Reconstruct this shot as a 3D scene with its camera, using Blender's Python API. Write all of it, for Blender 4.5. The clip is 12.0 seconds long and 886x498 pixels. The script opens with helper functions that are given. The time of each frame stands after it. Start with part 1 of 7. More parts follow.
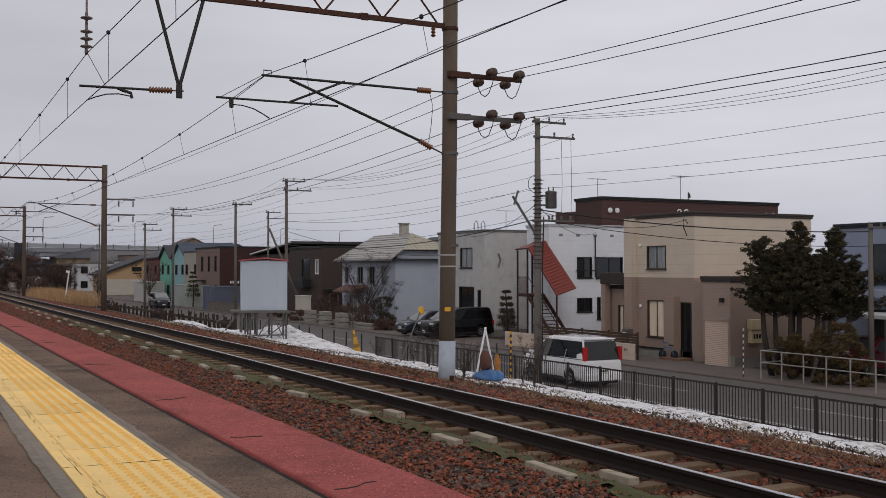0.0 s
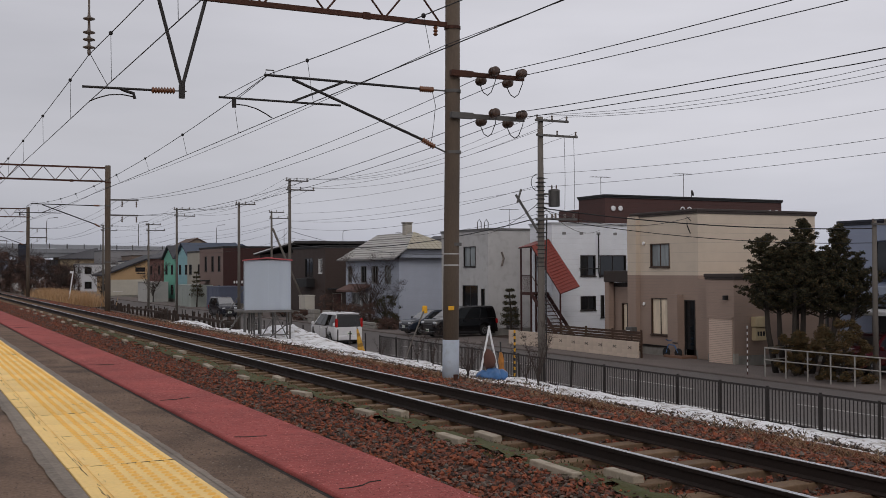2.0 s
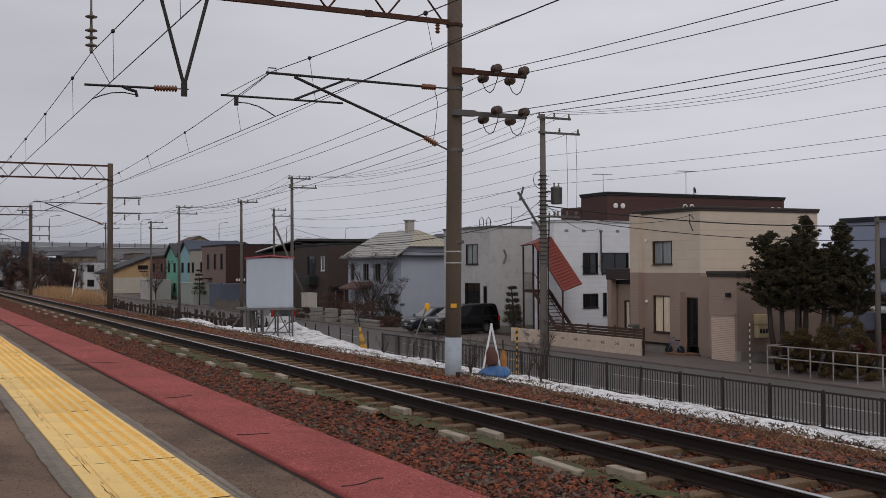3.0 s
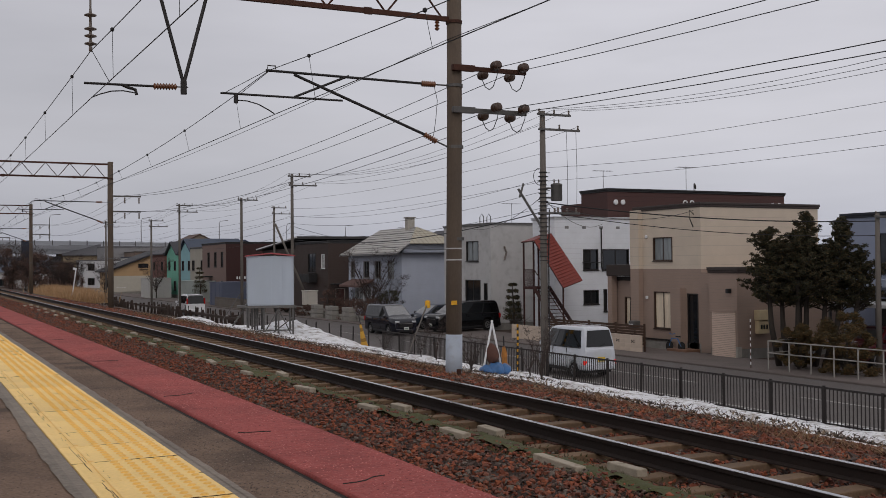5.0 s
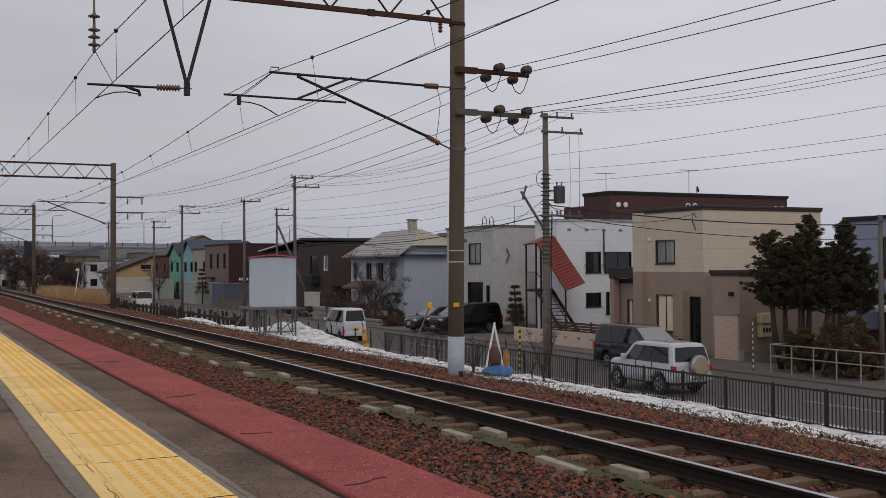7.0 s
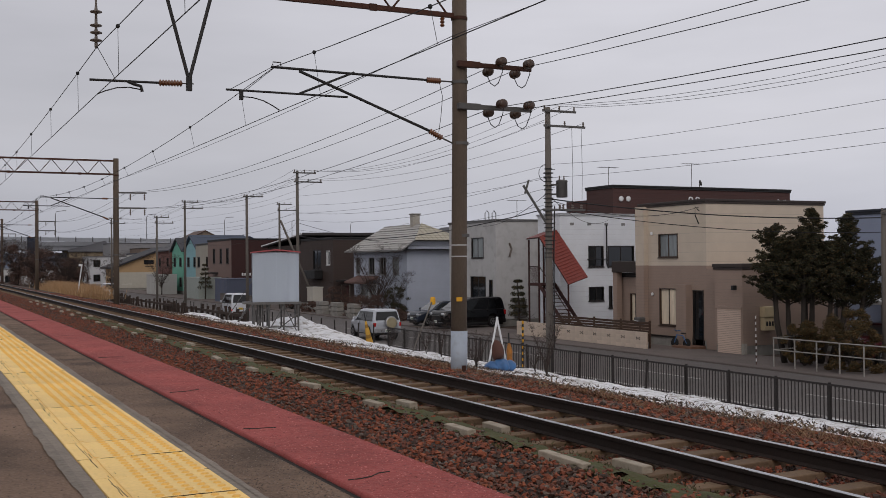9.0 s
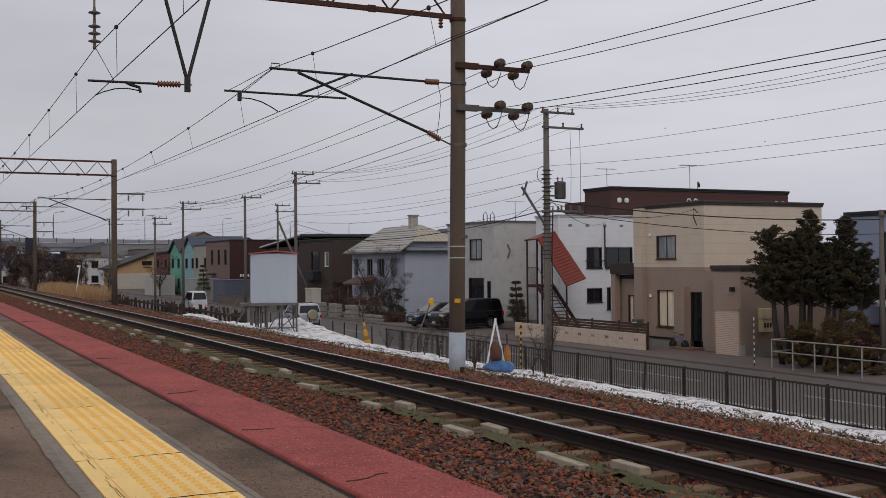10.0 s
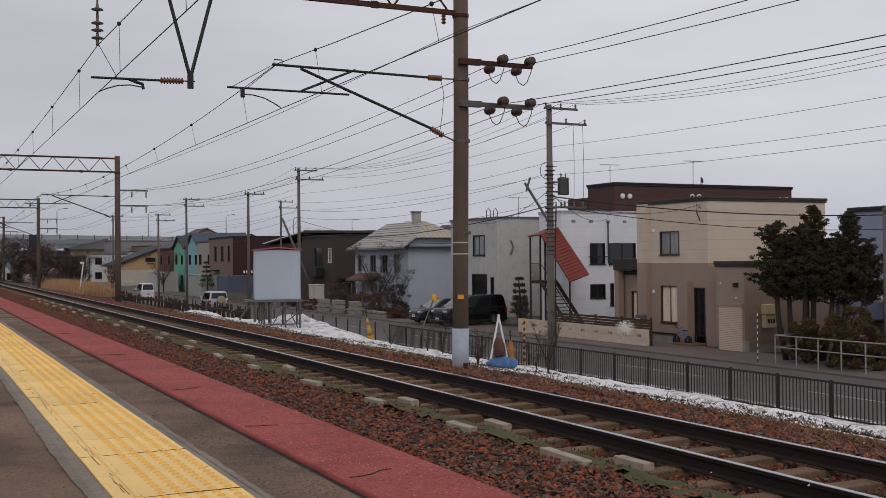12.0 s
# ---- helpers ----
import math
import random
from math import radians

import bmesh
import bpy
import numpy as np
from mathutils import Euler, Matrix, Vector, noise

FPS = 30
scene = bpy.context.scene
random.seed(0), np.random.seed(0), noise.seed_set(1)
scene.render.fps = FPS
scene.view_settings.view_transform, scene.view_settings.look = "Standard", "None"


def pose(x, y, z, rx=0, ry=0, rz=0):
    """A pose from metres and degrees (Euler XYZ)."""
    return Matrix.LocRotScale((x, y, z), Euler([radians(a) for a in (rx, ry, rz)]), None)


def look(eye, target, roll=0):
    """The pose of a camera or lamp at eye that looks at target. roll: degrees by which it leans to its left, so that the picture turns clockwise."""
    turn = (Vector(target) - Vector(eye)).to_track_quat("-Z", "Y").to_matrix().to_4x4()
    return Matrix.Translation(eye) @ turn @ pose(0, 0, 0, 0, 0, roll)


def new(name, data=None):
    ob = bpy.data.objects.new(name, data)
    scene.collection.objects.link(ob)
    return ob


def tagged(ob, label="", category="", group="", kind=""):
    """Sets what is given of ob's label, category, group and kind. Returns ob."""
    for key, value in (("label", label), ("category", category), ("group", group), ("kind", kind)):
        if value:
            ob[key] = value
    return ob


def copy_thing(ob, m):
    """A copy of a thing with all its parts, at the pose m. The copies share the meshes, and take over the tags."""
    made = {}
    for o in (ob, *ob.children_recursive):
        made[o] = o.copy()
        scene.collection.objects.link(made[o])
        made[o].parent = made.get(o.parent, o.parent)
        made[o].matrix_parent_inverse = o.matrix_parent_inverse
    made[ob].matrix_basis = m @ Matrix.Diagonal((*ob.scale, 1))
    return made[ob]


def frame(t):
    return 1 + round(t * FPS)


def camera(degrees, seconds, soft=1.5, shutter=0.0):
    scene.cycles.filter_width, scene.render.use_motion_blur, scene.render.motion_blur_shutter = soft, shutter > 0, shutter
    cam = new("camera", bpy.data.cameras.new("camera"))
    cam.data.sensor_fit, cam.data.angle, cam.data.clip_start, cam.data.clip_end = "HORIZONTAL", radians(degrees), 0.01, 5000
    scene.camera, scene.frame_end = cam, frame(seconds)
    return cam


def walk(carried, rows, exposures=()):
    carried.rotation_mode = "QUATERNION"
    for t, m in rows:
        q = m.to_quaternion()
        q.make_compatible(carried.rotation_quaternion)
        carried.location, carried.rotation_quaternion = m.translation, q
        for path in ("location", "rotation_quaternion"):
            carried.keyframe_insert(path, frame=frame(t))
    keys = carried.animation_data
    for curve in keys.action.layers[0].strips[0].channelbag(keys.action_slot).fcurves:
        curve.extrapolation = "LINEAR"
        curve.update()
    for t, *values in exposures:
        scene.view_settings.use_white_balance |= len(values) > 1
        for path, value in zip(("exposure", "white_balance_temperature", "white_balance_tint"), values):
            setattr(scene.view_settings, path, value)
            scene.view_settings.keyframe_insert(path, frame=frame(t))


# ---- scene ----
# camera on the platform, held nearly still
EYE = (0.0, 0.0, 1.8)


def aim(yaw, pitch, roll):
    """Pose of the camera: degrees right of the track's direction, up, and roll."""
    a, p = radians(yaw), radians(pitch)
    return look(EYE, (math.sin(a) * math.cos(p), math.cos(a) * math.cos(p), EYE[2] + math.sin(p)), roll)


cam = camera(45.0, 12.0, soft=0.7)
walk(cam, [
    (0, aim(26.990, 1.180, -0.000)),
    (0.5, aim(27.029, 1.126, -0.136)),
    (1, aim(27.032, 1.158, -0.265)),
    (1.5, aim(26.943, 1.192, -0.291)),
    (2, aim(26.812, 1.120, -0.279)),
    (2.5, aim(26.723, 1.098, -0.273)),
    (3, aim(26.686, 0.993, -0.333)),
    (5, aim(26.669, 0.838, -0.560)),
    (5.5, aim(26.665, 0.930, -0.551)),
    (6, aim(26.638, 1.043, -0.448)),
    (6.5, aim(26.631, 1.035, -0.405)),
    (7, aim(26.536, 0.948, -0.369)),
    (9, aim(26.391, 0.656, -0.534)),
    (9.5, aim(26.443, 0.703, -0.540)),
    (10, aim(26.485, 0.727, -0.480)),
    (10.5, aim(26.486, 0.656, -0.543)),
    (11, aim(26.439, 0.580, -0.512)),
    (11.5, aim(26.345, 0.521, -0.561)),
    (12, aim(26.312, 0.522, -0.563)),
], exposures=[(0, 0.03, 6600, 14), (1.5, 0.0, 6600, 14), (3.0, -0.03, 6600, 14), (6.5, -0.08, 6600, 14), (9.5, 0.0, 6600, 14), (12, 0.02, 6600, 14)])

# ---- light: overcast winter afternoon ----
world = bpy.data.worlds.new("sky")
scene.world = world
world.use_nodes = True
wn, wl = world.node_tree.nodes, world.node_tree.links
wn.clear()
sky = wn.new("ShaderNodeTexSky")
sky.sky_type, sky.sun_disc = "NISHITA", False
sky.sun_elevation, sky.sun_rotation = radians(35), radians(200)
sky.dust_density, sky.air_density = 4.0, 1.0
grey_bg, sky_bg, sky_sum, wout = (wn.new("ShaderNodeBackground"), wn.new("ShaderNodeBackground"), wn.new("ShaderNodeAddShader"), wn.new("ShaderNodeOutputWorld"))
geo, sep, ramp = wn.new("ShaderNodeTexCoord"), wn.new("ShaderNodeSeparateXYZ"), wn.new("ShaderNodeValToRGB")
cloud, mixc = wn.new("ShaderNodeTexNoise"), wn.new("ShaderNodeMix")
wl.new(geo.outputs["Generated"], sep.inputs[0])
wl.new(sep.outputs["Z"], ramp.inputs[0])
ramp.color_ramp.elements[0].position, ramp.color_ramp.elements[0].color = 0.0, (0.43, 0.46, 0.53, 1)
ramp.color_ramp.elements[1].position, ramp.color_ramp.elements[1].color = 0.6, (0.62, 0.62, 0.63, 1)
mid = ramp.color_ramp.elements.new(0.12)
mid.color = (0.55, 0.56, 0.60, 1)
cloud.inputs["Scale"].default_value, cloud.inputs["Detail"].default_value = 3.0, 4.0
stretch = wn.new("ShaderNodeMapping")
stretch.inputs["Scale"].default_value = (1, 1, 5)
wl.new(geo.outputs["Generated"], stretch.inputs[0])
wl.new(stretch.outputs[0], cloud.inputs["Vector"])
cr = wn.new("ShaderNodeMapRange")
cr.inputs["From Min"].default_value, cr.inputs["From Max"].default_value = 0.3, 0.7
cr.inputs["To Min"].default_value, cr.inputs["To Max"].default_value = 0.90, 1.06
wl.new(cloud.outputs["Fac"], cr.inputs["Value"])
vmul = wn.new("ShaderNodeVectorMath")
vmul.operation = "SCALE"
wl.new(ramp.outputs[0], vmul.inputs[0])
side = wn.new("ShaderNodeMapRange")
side.inputs["From Min"].default_value, side.inputs["From Max"].default_value = -0.1, 0.75
side.inputs["To Min"].default_value, side.inputs["To Max"].default_value = 0.75, 1.0
wl.new(sep.outputs["X"], side.inputs["Value"])
patch = wn.new("ShaderNodeMath")
patch.operation = "MULTIPLY"
wl.new(cr.outputs[0], patch.inputs[0])
wl.new(side.outputs[0], patch.inputs[1])
wl.new(patch.outputs[0], vmul.inputs["Scale"])
wl.new(vmul.outputs[0], grey_bg.inputs["Color"])
grey_bg.inputs["Strength"].default_value = 1.08
wl.new(sky.outputs[0], sky_bg.inputs["Color"])
sky_bg.inputs["Strength"].default_value = 0.012
wl.new(grey_bg.outputs[0], sky_sum.inputs[0])
wl.new(sky_bg.outputs[0], sky_sum.inputs[1])
wl.new(sky_sum.outputs[0], wout.inputs["Surface"])

sun_data = bpy.data.lights.new("sun", "SUN")
sun_data.energy, sun_data.angle, sun_data.color = 0.45, radians(25), (1.0, 0.97, 0.93)
sun = new("sun", sun_data)
sun.matrix_world = look((-20, -30, 40), (10, 20, 0))
scene.view_settings.exposure = 0.0

# ---- materials ----
MATS = {}


def mat(name, color, rough=0.8, metal=0.0, vary=0.15, scale=2.0, bump=0.15, grain=60.0, stain=None, stain_amt=0.35, emit=0.0, stretch_z=1.0, spec=0.5):
    """Painted or mineral surface: two scales of colour change, grain relief, optional stains."""
    if name in MATS:
        return MATS[name]
    color = tuple(v ** 1.15 for v in color)  # deepens dark colours more than pale ones, standing in for deeper shade
    m = bpy.data.materials.new(name)
    m.use_nodes = True
    n, l = m.node_tree.nodes, m.node_tree.links
    b = n["Principled BSDF"]
    b.inputs["Roughness"].default_value, b.inputs["Metallic"].default_value = rough, metal
    b.inputs["Specular IOR Level"].default_value = spec
    tc = n.new("ShaderNodeTexCoord")
    mp = n.new("ShaderNodeMapping")
    mp.inputs["Scale"].default_value = (1, 1, stretch_z)
    l.new(tc.outputs["Object"], mp.inputs[0])
    big, fine = n.new("ShaderNodeTexNoise"), n.new("ShaderNodeTexNoise")
    big.inputs["Scale"].default_value, big.inputs["Detail"].default_value = scale, 6.0
    fine.inputs["Scale"].default_value, fine.inputs["Detail"].default_value = grain, 3.0
    l.new(mp.outputs[0], big.inputs["Vector"])
    l.new(mp.outputs[0], fine.inputs["Vector"])
    info = n.new("ShaderNodeObjectInfo")
    s1 = n.new("ShaderNodeMath")
    s1.operation = "ADD"
    l.new(big.outputs["Fac"], s1.inputs[0])
    s2 = n.new("ShaderNodeMath")
    s2.operation = "MULTIPLY_ADD"
    l.new(info.outputs["Random"], s2.inputs[0])
    s2.inputs[1].default_value, s2.inputs[2].default_value = 0.3, -0.15
    s3 = n.new("ShaderNodeMath")
    s3.operation = "MULTIPLY_ADD"
    l.new(fine.outputs["Fac"], s3.inputs[0])
    s3.inputs[1].default_value = 0.6
    l.new(s2.outputs[0], s3.inputs[2])
    l.new(s3.outputs[0], s1.inputs[1])
    mr = n.new("ShaderNodeMapRange")
    mr.inputs["From Min"].default_value, mr.inputs["From Max"].default_value = 0.4, 1.2
    mr.inputs["To Min"].default_value, mr.inputs["To Max"].default_value = 1 - vary, 1 + vary
    l.new(s1.outputs[0], mr.inputs["Value"])
    vm = n.new("ShaderNodeVectorMath")
    vm.operation = "SCALE"
    vm.inputs[0].default_value = color
    l.new(mr.outputs[0], vm.inputs["Scale"])
    out = vm.outputs[0]
    if stain:
        sn = n.new("ShaderNodeTexNoise")
        sn.inputs["Scale"].default_value, sn.inputs["Detail"].default_value = scale * 2.3, 8.0
        l.new(mp.outputs[0], sn.inputs["Vector"])
        sr = n.new("ShaderNodeMapRange")
        sr.inputs["From Min"].default_value, sr.inputs["From Max"].default_value = 0.5, 0.68
        sr.inputs["To Max"].default_value = stain_amt
        l.new(sn.outputs["Fac"], sr.inputs["Value"])
        mx = n.new("ShaderNodeMix")
        mx.data_type = "RGBA"
        l.new(sr.outputs[0], mx.inputs["Factor"])
        l.new(out, mx.inputs[6])
        mx.inputs[7].default_value = (*stain, 1)
        out = mx.outputs[2]
    l.new(out, b.inputs["Base Color"])
    rr = n.new("ShaderNodeMapRange")
    rr.inputs["To Min"].default_value, rr.inputs["To Max"].default_value = max(0.02, rough - min(0.1, rough * 0.4)), min(1, rough + min(0.1, rough * 0.4))
    l.new(big.outputs["Fac"], rr.inputs["Value"])
    l.new(rr.outputs[0], b.inputs["Roughness"])
    if bump:
        bp = n.new("ShaderNodeBump")
        bp.inputs["Strength"].default_value, bp.inputs["Distance"].default_value = bump, 0.02
        l.new(fine.outputs["Fac"], bp.inputs["Height"])
        l.new(bp.outputs[0], b.inputs["Normal"])
    if emit:
        b.inputs["Emission Color"].default_value = (*color, 1)
        b.inputs["Emission Strength"].default_value = emit
    MATS[name] = m
    return m


def glass(name, tint=(0.02, 0.025, 0.03), rough=0.06):
    """Dark window glass: a glossy coat over what little shows of the room."""
    return mat(name, tint, rough, vary=0.5, scale=0.8, bump=0.0, grain=3.0, spec=0.6)


def banded(name, color, other, step, axis=2, width=0.08, rough=0.7, metal=0.0, vary=0.1):
    """Sheet or siding with fine seams at a real pitch."""
    if name in MATS:
        return MATS[name]
    m = mat(name, color, rough, metal, vary, 1.2, 0.1, 40.0)
    n, l = m.node_tree.nodes, m.node_tree.links
    b = n["Principled BSDF"]
    src = b.inputs["Base Color"].links[0].from_socket
    tc, sp = n.new("ShaderNodeTexCoord"), n.new("ShaderNodeSeparateXYZ")
    l.new(tc.outputs["Object"], sp.inputs[0])
    d = n.new("ShaderNodeMath")
    d.operation = "DIVIDE"
    d.inputs[1].default_value = step
    l.new(sp.outputs[axis], d.inputs[0])
    f = n.new("ShaderNodeMath")
    f.operation = "FRACT"
    l.new(d.outputs[0], f.inputs[0])
    g = n.new("ShaderNodeMath")
    g.operation = "LESS_THAN"
    g.inputs[1].default_value = width
    l.new(f.outputs[0], g.inputs[0])
    mx = n.new("ShaderNodeMix")
    mx.data_type = "RGBA"
    l.new(g.outputs[0], mx.inputs["Factor"])
    l.new(src, mx.inputs[6])
    mx.inputs[7].default_value = (*other, 1)
    l.new(mx.outputs[2], b.inputs["Base Color"])
    bp = n.new("ShaderNodeBump")
    bp.inputs["Strength"].default_value, bp.inputs["Distance"].default_value = 0.4, 0.02
    bp.invert = True
    l.new(g.outputs[0], bp.inputs["Height"])
    l.new(bp.outputs[0], b.inputs["Normal"])
    return m


ASPHALT = mat("asphalt", (0.27, 0.19, 0.142), 0.95, vary=0.6, scale=0.9, bump=0.35, grain=70, stain=(0.05, 0.036, 0.028), stain_amt=0.7, spec=0.25)
ROAD = mat("road_asphalt", (0.14, 0.125, 0.12), 0.85, vary=0.25, scale=0.25, bump=0.3, grain=50, stain=(0.12, 0.12, 0.12))
PAVE = mat("pavement_asphalt", (0.16, 0.135, 0.125), 0.9, vary=0.25, scale=0.3, bump=0.3, grain=50, stain=(0.08, 0.07, 0.066), stain_amt=0.5)
YELLOW = mat("tactile_yellow", (0.96, 0.70, 0.30), 0.75, vary=0.18, scale=2.5, bump=0.15, grain=70, stain=(0.78, 0.52, 0.2), stain_amt=0.3)
RED = mat("edge_red", (0.40, 0.115, 0.105), 0.85, vary=0.4, scale=1.8, bump=0.8, grain=45, stain=(0.22, 0.05, 0.045), stain_amt=0.6, spec=0.25)
CONCRETE = mat("concrete", (0.30, 0.29, 0.27), 0.9, vary=0.25, scale=1.6, bump=0.3, grain=50, stain=(0.16, 0.15, 0.13))
PALE_CONCRETE = mat("pale_concrete", (0.42, 0.40, 0.36), 0.9, vary=0.2, scale=3, bump=0.3, grain=60, stain=(0.22, 0.20, 0.16))
MAST = mat("mast_concrete", (0.135, 0.105, 0.08), 0.85, vary=0.3, scale=1.3, bump=0.3, grain=40, stain=(0.07, 0.055, 0.045), stretch_z=0.3)
POLE_GREY = mat("pole_concrete", (0.16, 0.145, 0.13), 0.85, vary=0.25, scale=1.5, bump=0.2, grain=40, stain=(0.1, 0.09, 0.08), stretch_z=0.3)
PALE_WRAP = mat("pale_wrap", (0.42, 0.47, 0.54), 0.7, vary=0.12, scale=4, bump=0.1, stain=(0.3, 0.31, 0.33))
RUST = mat("rusty_steel", (0.10, 0.045, 0.03), 0.8, 0.3, vary=0.35, scale=5, bump=0.3, grain=90)
STEEL = mat("galvanised_steel", (0.16, 0.155, 0.15), 0.6, 0.5, vary=0.25, scale=4, bump=0.1)
DARK_STEEL = mat("dark_steel", (0.045, 0.043, 0.043), 0.65, 0.3, vary=0.3, scale=4, bump=0.1)
WIRE = mat("wire", (0.03, 0.03, 0.032), 0.6, 0.3, vary=0.2, bump=0.0)
RAILHEAD = mat("rail_head", (0.45, 0.46, 0.48), 0.28, 0.9, vary=0.15, scale=2, bump=0.0)
RAILSIDE = mat("rail_side", (0.028, 0.017, 0.013), 0.8, 0.2, vary=0.35, scale=4, bump=0.3)
SLEEPER = mat("sleeper_wood", (0.20, 0.135, 0.085), 0.9, vary=0.35, scale=3, bump=0.5, grain=30, stain=(0.09, 0.06, 0.045))
BALLAST = mat("ballast_stone", (0.105, 0.06, 0.045), 0.95, vary=0.5, scale=1.5, bump=0.5, grain=40)
SOIL = mat("soil", (0.075, 0.046, 0.033), 0.95, vary=0.45, scale=1.2, bump=0.6, grain=25, stain=(0.035, 0.028, 0.018))
SNOW = mat("old_snow", (0.80, 0.81, 0.83), 0.8, vary=0.2, scale=1.6, bump=0.8, grain=16, stain=(0.20, 0.16, 0.12), stain_amt=0.85)
GRASS = mat("dry_grass", (0.34, 0.22, 0.09), 0.95, vary=0.4, scale=6, bump=0.0)
MOSS = mat("moss", (0.09, 0.095, 0.032), 0.95, vary=0.4, scale=4, bump=0.6, grain=40, stain=(0.1, 0.075, 0.05))
PORCELAIN = mat("brown_porcelain", (0.20, 0.085, 0.04), 0.3, vary=0.2, bump=0.0)
DRUM_BROWN = mat("brown_drum", (0.085, 0.05, 0.035), 0.4, vary=0.2, bump=0.0)
GREY_PORCELAIN = mat("grey_porcelain", (0.18, 0.15, 0.13), 0.35, vary=0.2, bump=0.0)
GLASS = glass("window_glass")
WHITE = mat("white_paint", (0.72, 0.73, 0.74), 0.6, vary=0.08, scale=1.0, bump=0.05)
BLACK = mat("black_trim", (0.018, 0.018, 0.02), 0.6, vary=0.2, bump=0.05)

# ---- mesh helpers ----


def mesh_ob(name, bm, material, parent=None, smooth=False):
    me = bpy.data.meshes.new(name)
    bm.normal_update()
    if smooth:
        for f in bm.faces:
            f.smooth = True
    bm.to_mesh(me)
    bm.free()
    for m in material if isinstance(material, (list, tuple)) else [material]:
        me.materials.append(m)
    ob = new(name, me)
    ob.parent = parent
    return ob


def part(name, bm, material, parent, label="", smooth=False):
    """One mesh object under a thing or a part."""
    ob = mesh_ob(name, bm, material, parent, smooth)
    if label:
        ob["label"] = label
    return ob


def share(name, ob, m, parent):
    """Another object on the same mesh."""
    o = new(name, ob.data)
    o.parent, o.matrix_basis = parent, m
    return o


def box(x0, x1, y0, y1, z0, z1, bevel=0.0, bm=None):
    bm = bm or bmesh.new()
    r = bmesh.ops.create_cube(bm, size=1.0, matrix=Matrix.LocRotScale(((x0 + x1) / 2, (y0 + y1) / 2, (z0 + z1) / 2), None, (abs(x1 - x0), abs(y1 - y0), abs(z1 - z0))))
    if bevel:
        es = {e for v in r["verts"] for e in v.link_edges}
        bmesh.ops.bevel(bm, geom=list(es), offset=bevel, segments=2, affect="EDGES", profile=0.5)
    return bm


def tube(points, radius, sides=8, bm=None, cap=True):
    """A round bar along points; radius a number or one for each point."""
    bm = bm or bmesh.new()
    pts = [Vector(p) for p in points]
    rings = []
    for i, p in enumerate(pts):
        d = (pts[min(i + 1, len(pts) - 1)] - pts[max(i - 1, 0)]).normalized()
        up = Vector((0, 0, 1)) if abs(d.z) < 0.9 else Vector((1, 0, 0))
        u = d.cross(up).normalized()
        v = d.cross(u)
        r = radius[i] if isinstance(radius, (list, tuple)) else radius
        rings.append([bm.verts.new(p + (u * math.cos(a) + v * math.sin(a)) * r) for a in (2 * math.pi * k / sides for k in range(sides))])
    for a, b in zip(rings, rings[1:]):
        for k in range(sides):
            bm.faces.new((a[k], a[(k + 1) % sides], b[(k + 1) % sides], b[k]))
    if cap and sides > 2:
        bm.faces.new(rings[0][::-1])
        bm.faces.new(rings[-1])
    return bm


def lathe(profile, sides=16, bm=None, m=None):
    """Turned shape from (radius, height) pairs about z."""
    bm = bm or bmesh.new()
    m = m or Matrix()
    rings = [[bm.verts.new(m @ Vector((r * math.cos(a), r * math.sin(a), z))) for a in (2 * math.pi * k / sides for k in range(sides))] for r, z in profile]
    for a, b in zip(rings, rings[1:]):
        for k in range(sides):
            bm.faces.new((a[k], a[(k + 1) % sides], b[(k + 1) % sides], b[k]))
    bm.faces.new(rings[0][::-1])
    bm.faces.new(rings[-1])
    return bm


def prism(outline, y0, y1, bm=None, axis="y"):
    """A flat outline of (a, z) pairs pushed from y0 to y1 along y (or x)."""
    bm = bm or bmesh.new()
    put = (lambda a, z, t: (a, t, z)) if axis == "y" else (lambda a, z, t: (t, a, z))
    r0 = [bm.verts.new(put(a, z, y0)) for a, z in outline]
    r1 = [bm.verts.new(put(a, z, y1)) for a, z in outline]
    bm.faces.new(r0)
    bm.faces.new(r1[::-1])
    k = len(outline)
    for i in range(k):
        bm.faces.new((r0[i], r1[i], r1[(i + 1) % k], r0[(i + 1) % k]))
    bmesh.ops.recalc_face_normals(bm, faces=bm.faces[:])
    return bm


def empty(name, m=None, label="", category="", group="", kind=""):
    ob = new(name)
    if m is not None:
        ob.matrix_basis = m
    return tagged(ob, label, category, group, kind)


def sag(a, b, drop, n=12):
    a, b = Vector(a), Vector(b)
    return [a.lerp(b, i / n) - Vector((0, 0, drop * 4 * (i / n) * (1 - i / n))) for i in range(n + 1)]


ROAD_Z = -2.5
FENCE_X = 20.0
MAST_X, MAST_STEP, MAST_Y = 9.62, 42.5, 18.58
TRACK_A, TRACK_B, GAUGE = 3.15, 6.95, 1.067


def ground_z(x):
    """Cross-section of the ground: ballast bed, shoulder, bank down to the road, lots."""
    pts = ((-200, -0.3), (1.2, -0.3), (3.9, -0.19), (5.8, -0.19), (5.95, -0.25), (8.6, -0.24), (9.9, -0.38), (19.2, -2.15), (20.4, -2.3), (20.7, -2.5), (2000, -2.5))
    for (xa, za), (xb, zb) in zip(pts, pts[1:]):
        if x <= xb:
            return za + (zb - za) * max(0, (x - xa) / (xb - xa))
    return -2.5

# ---- ground, platform, tracks ----


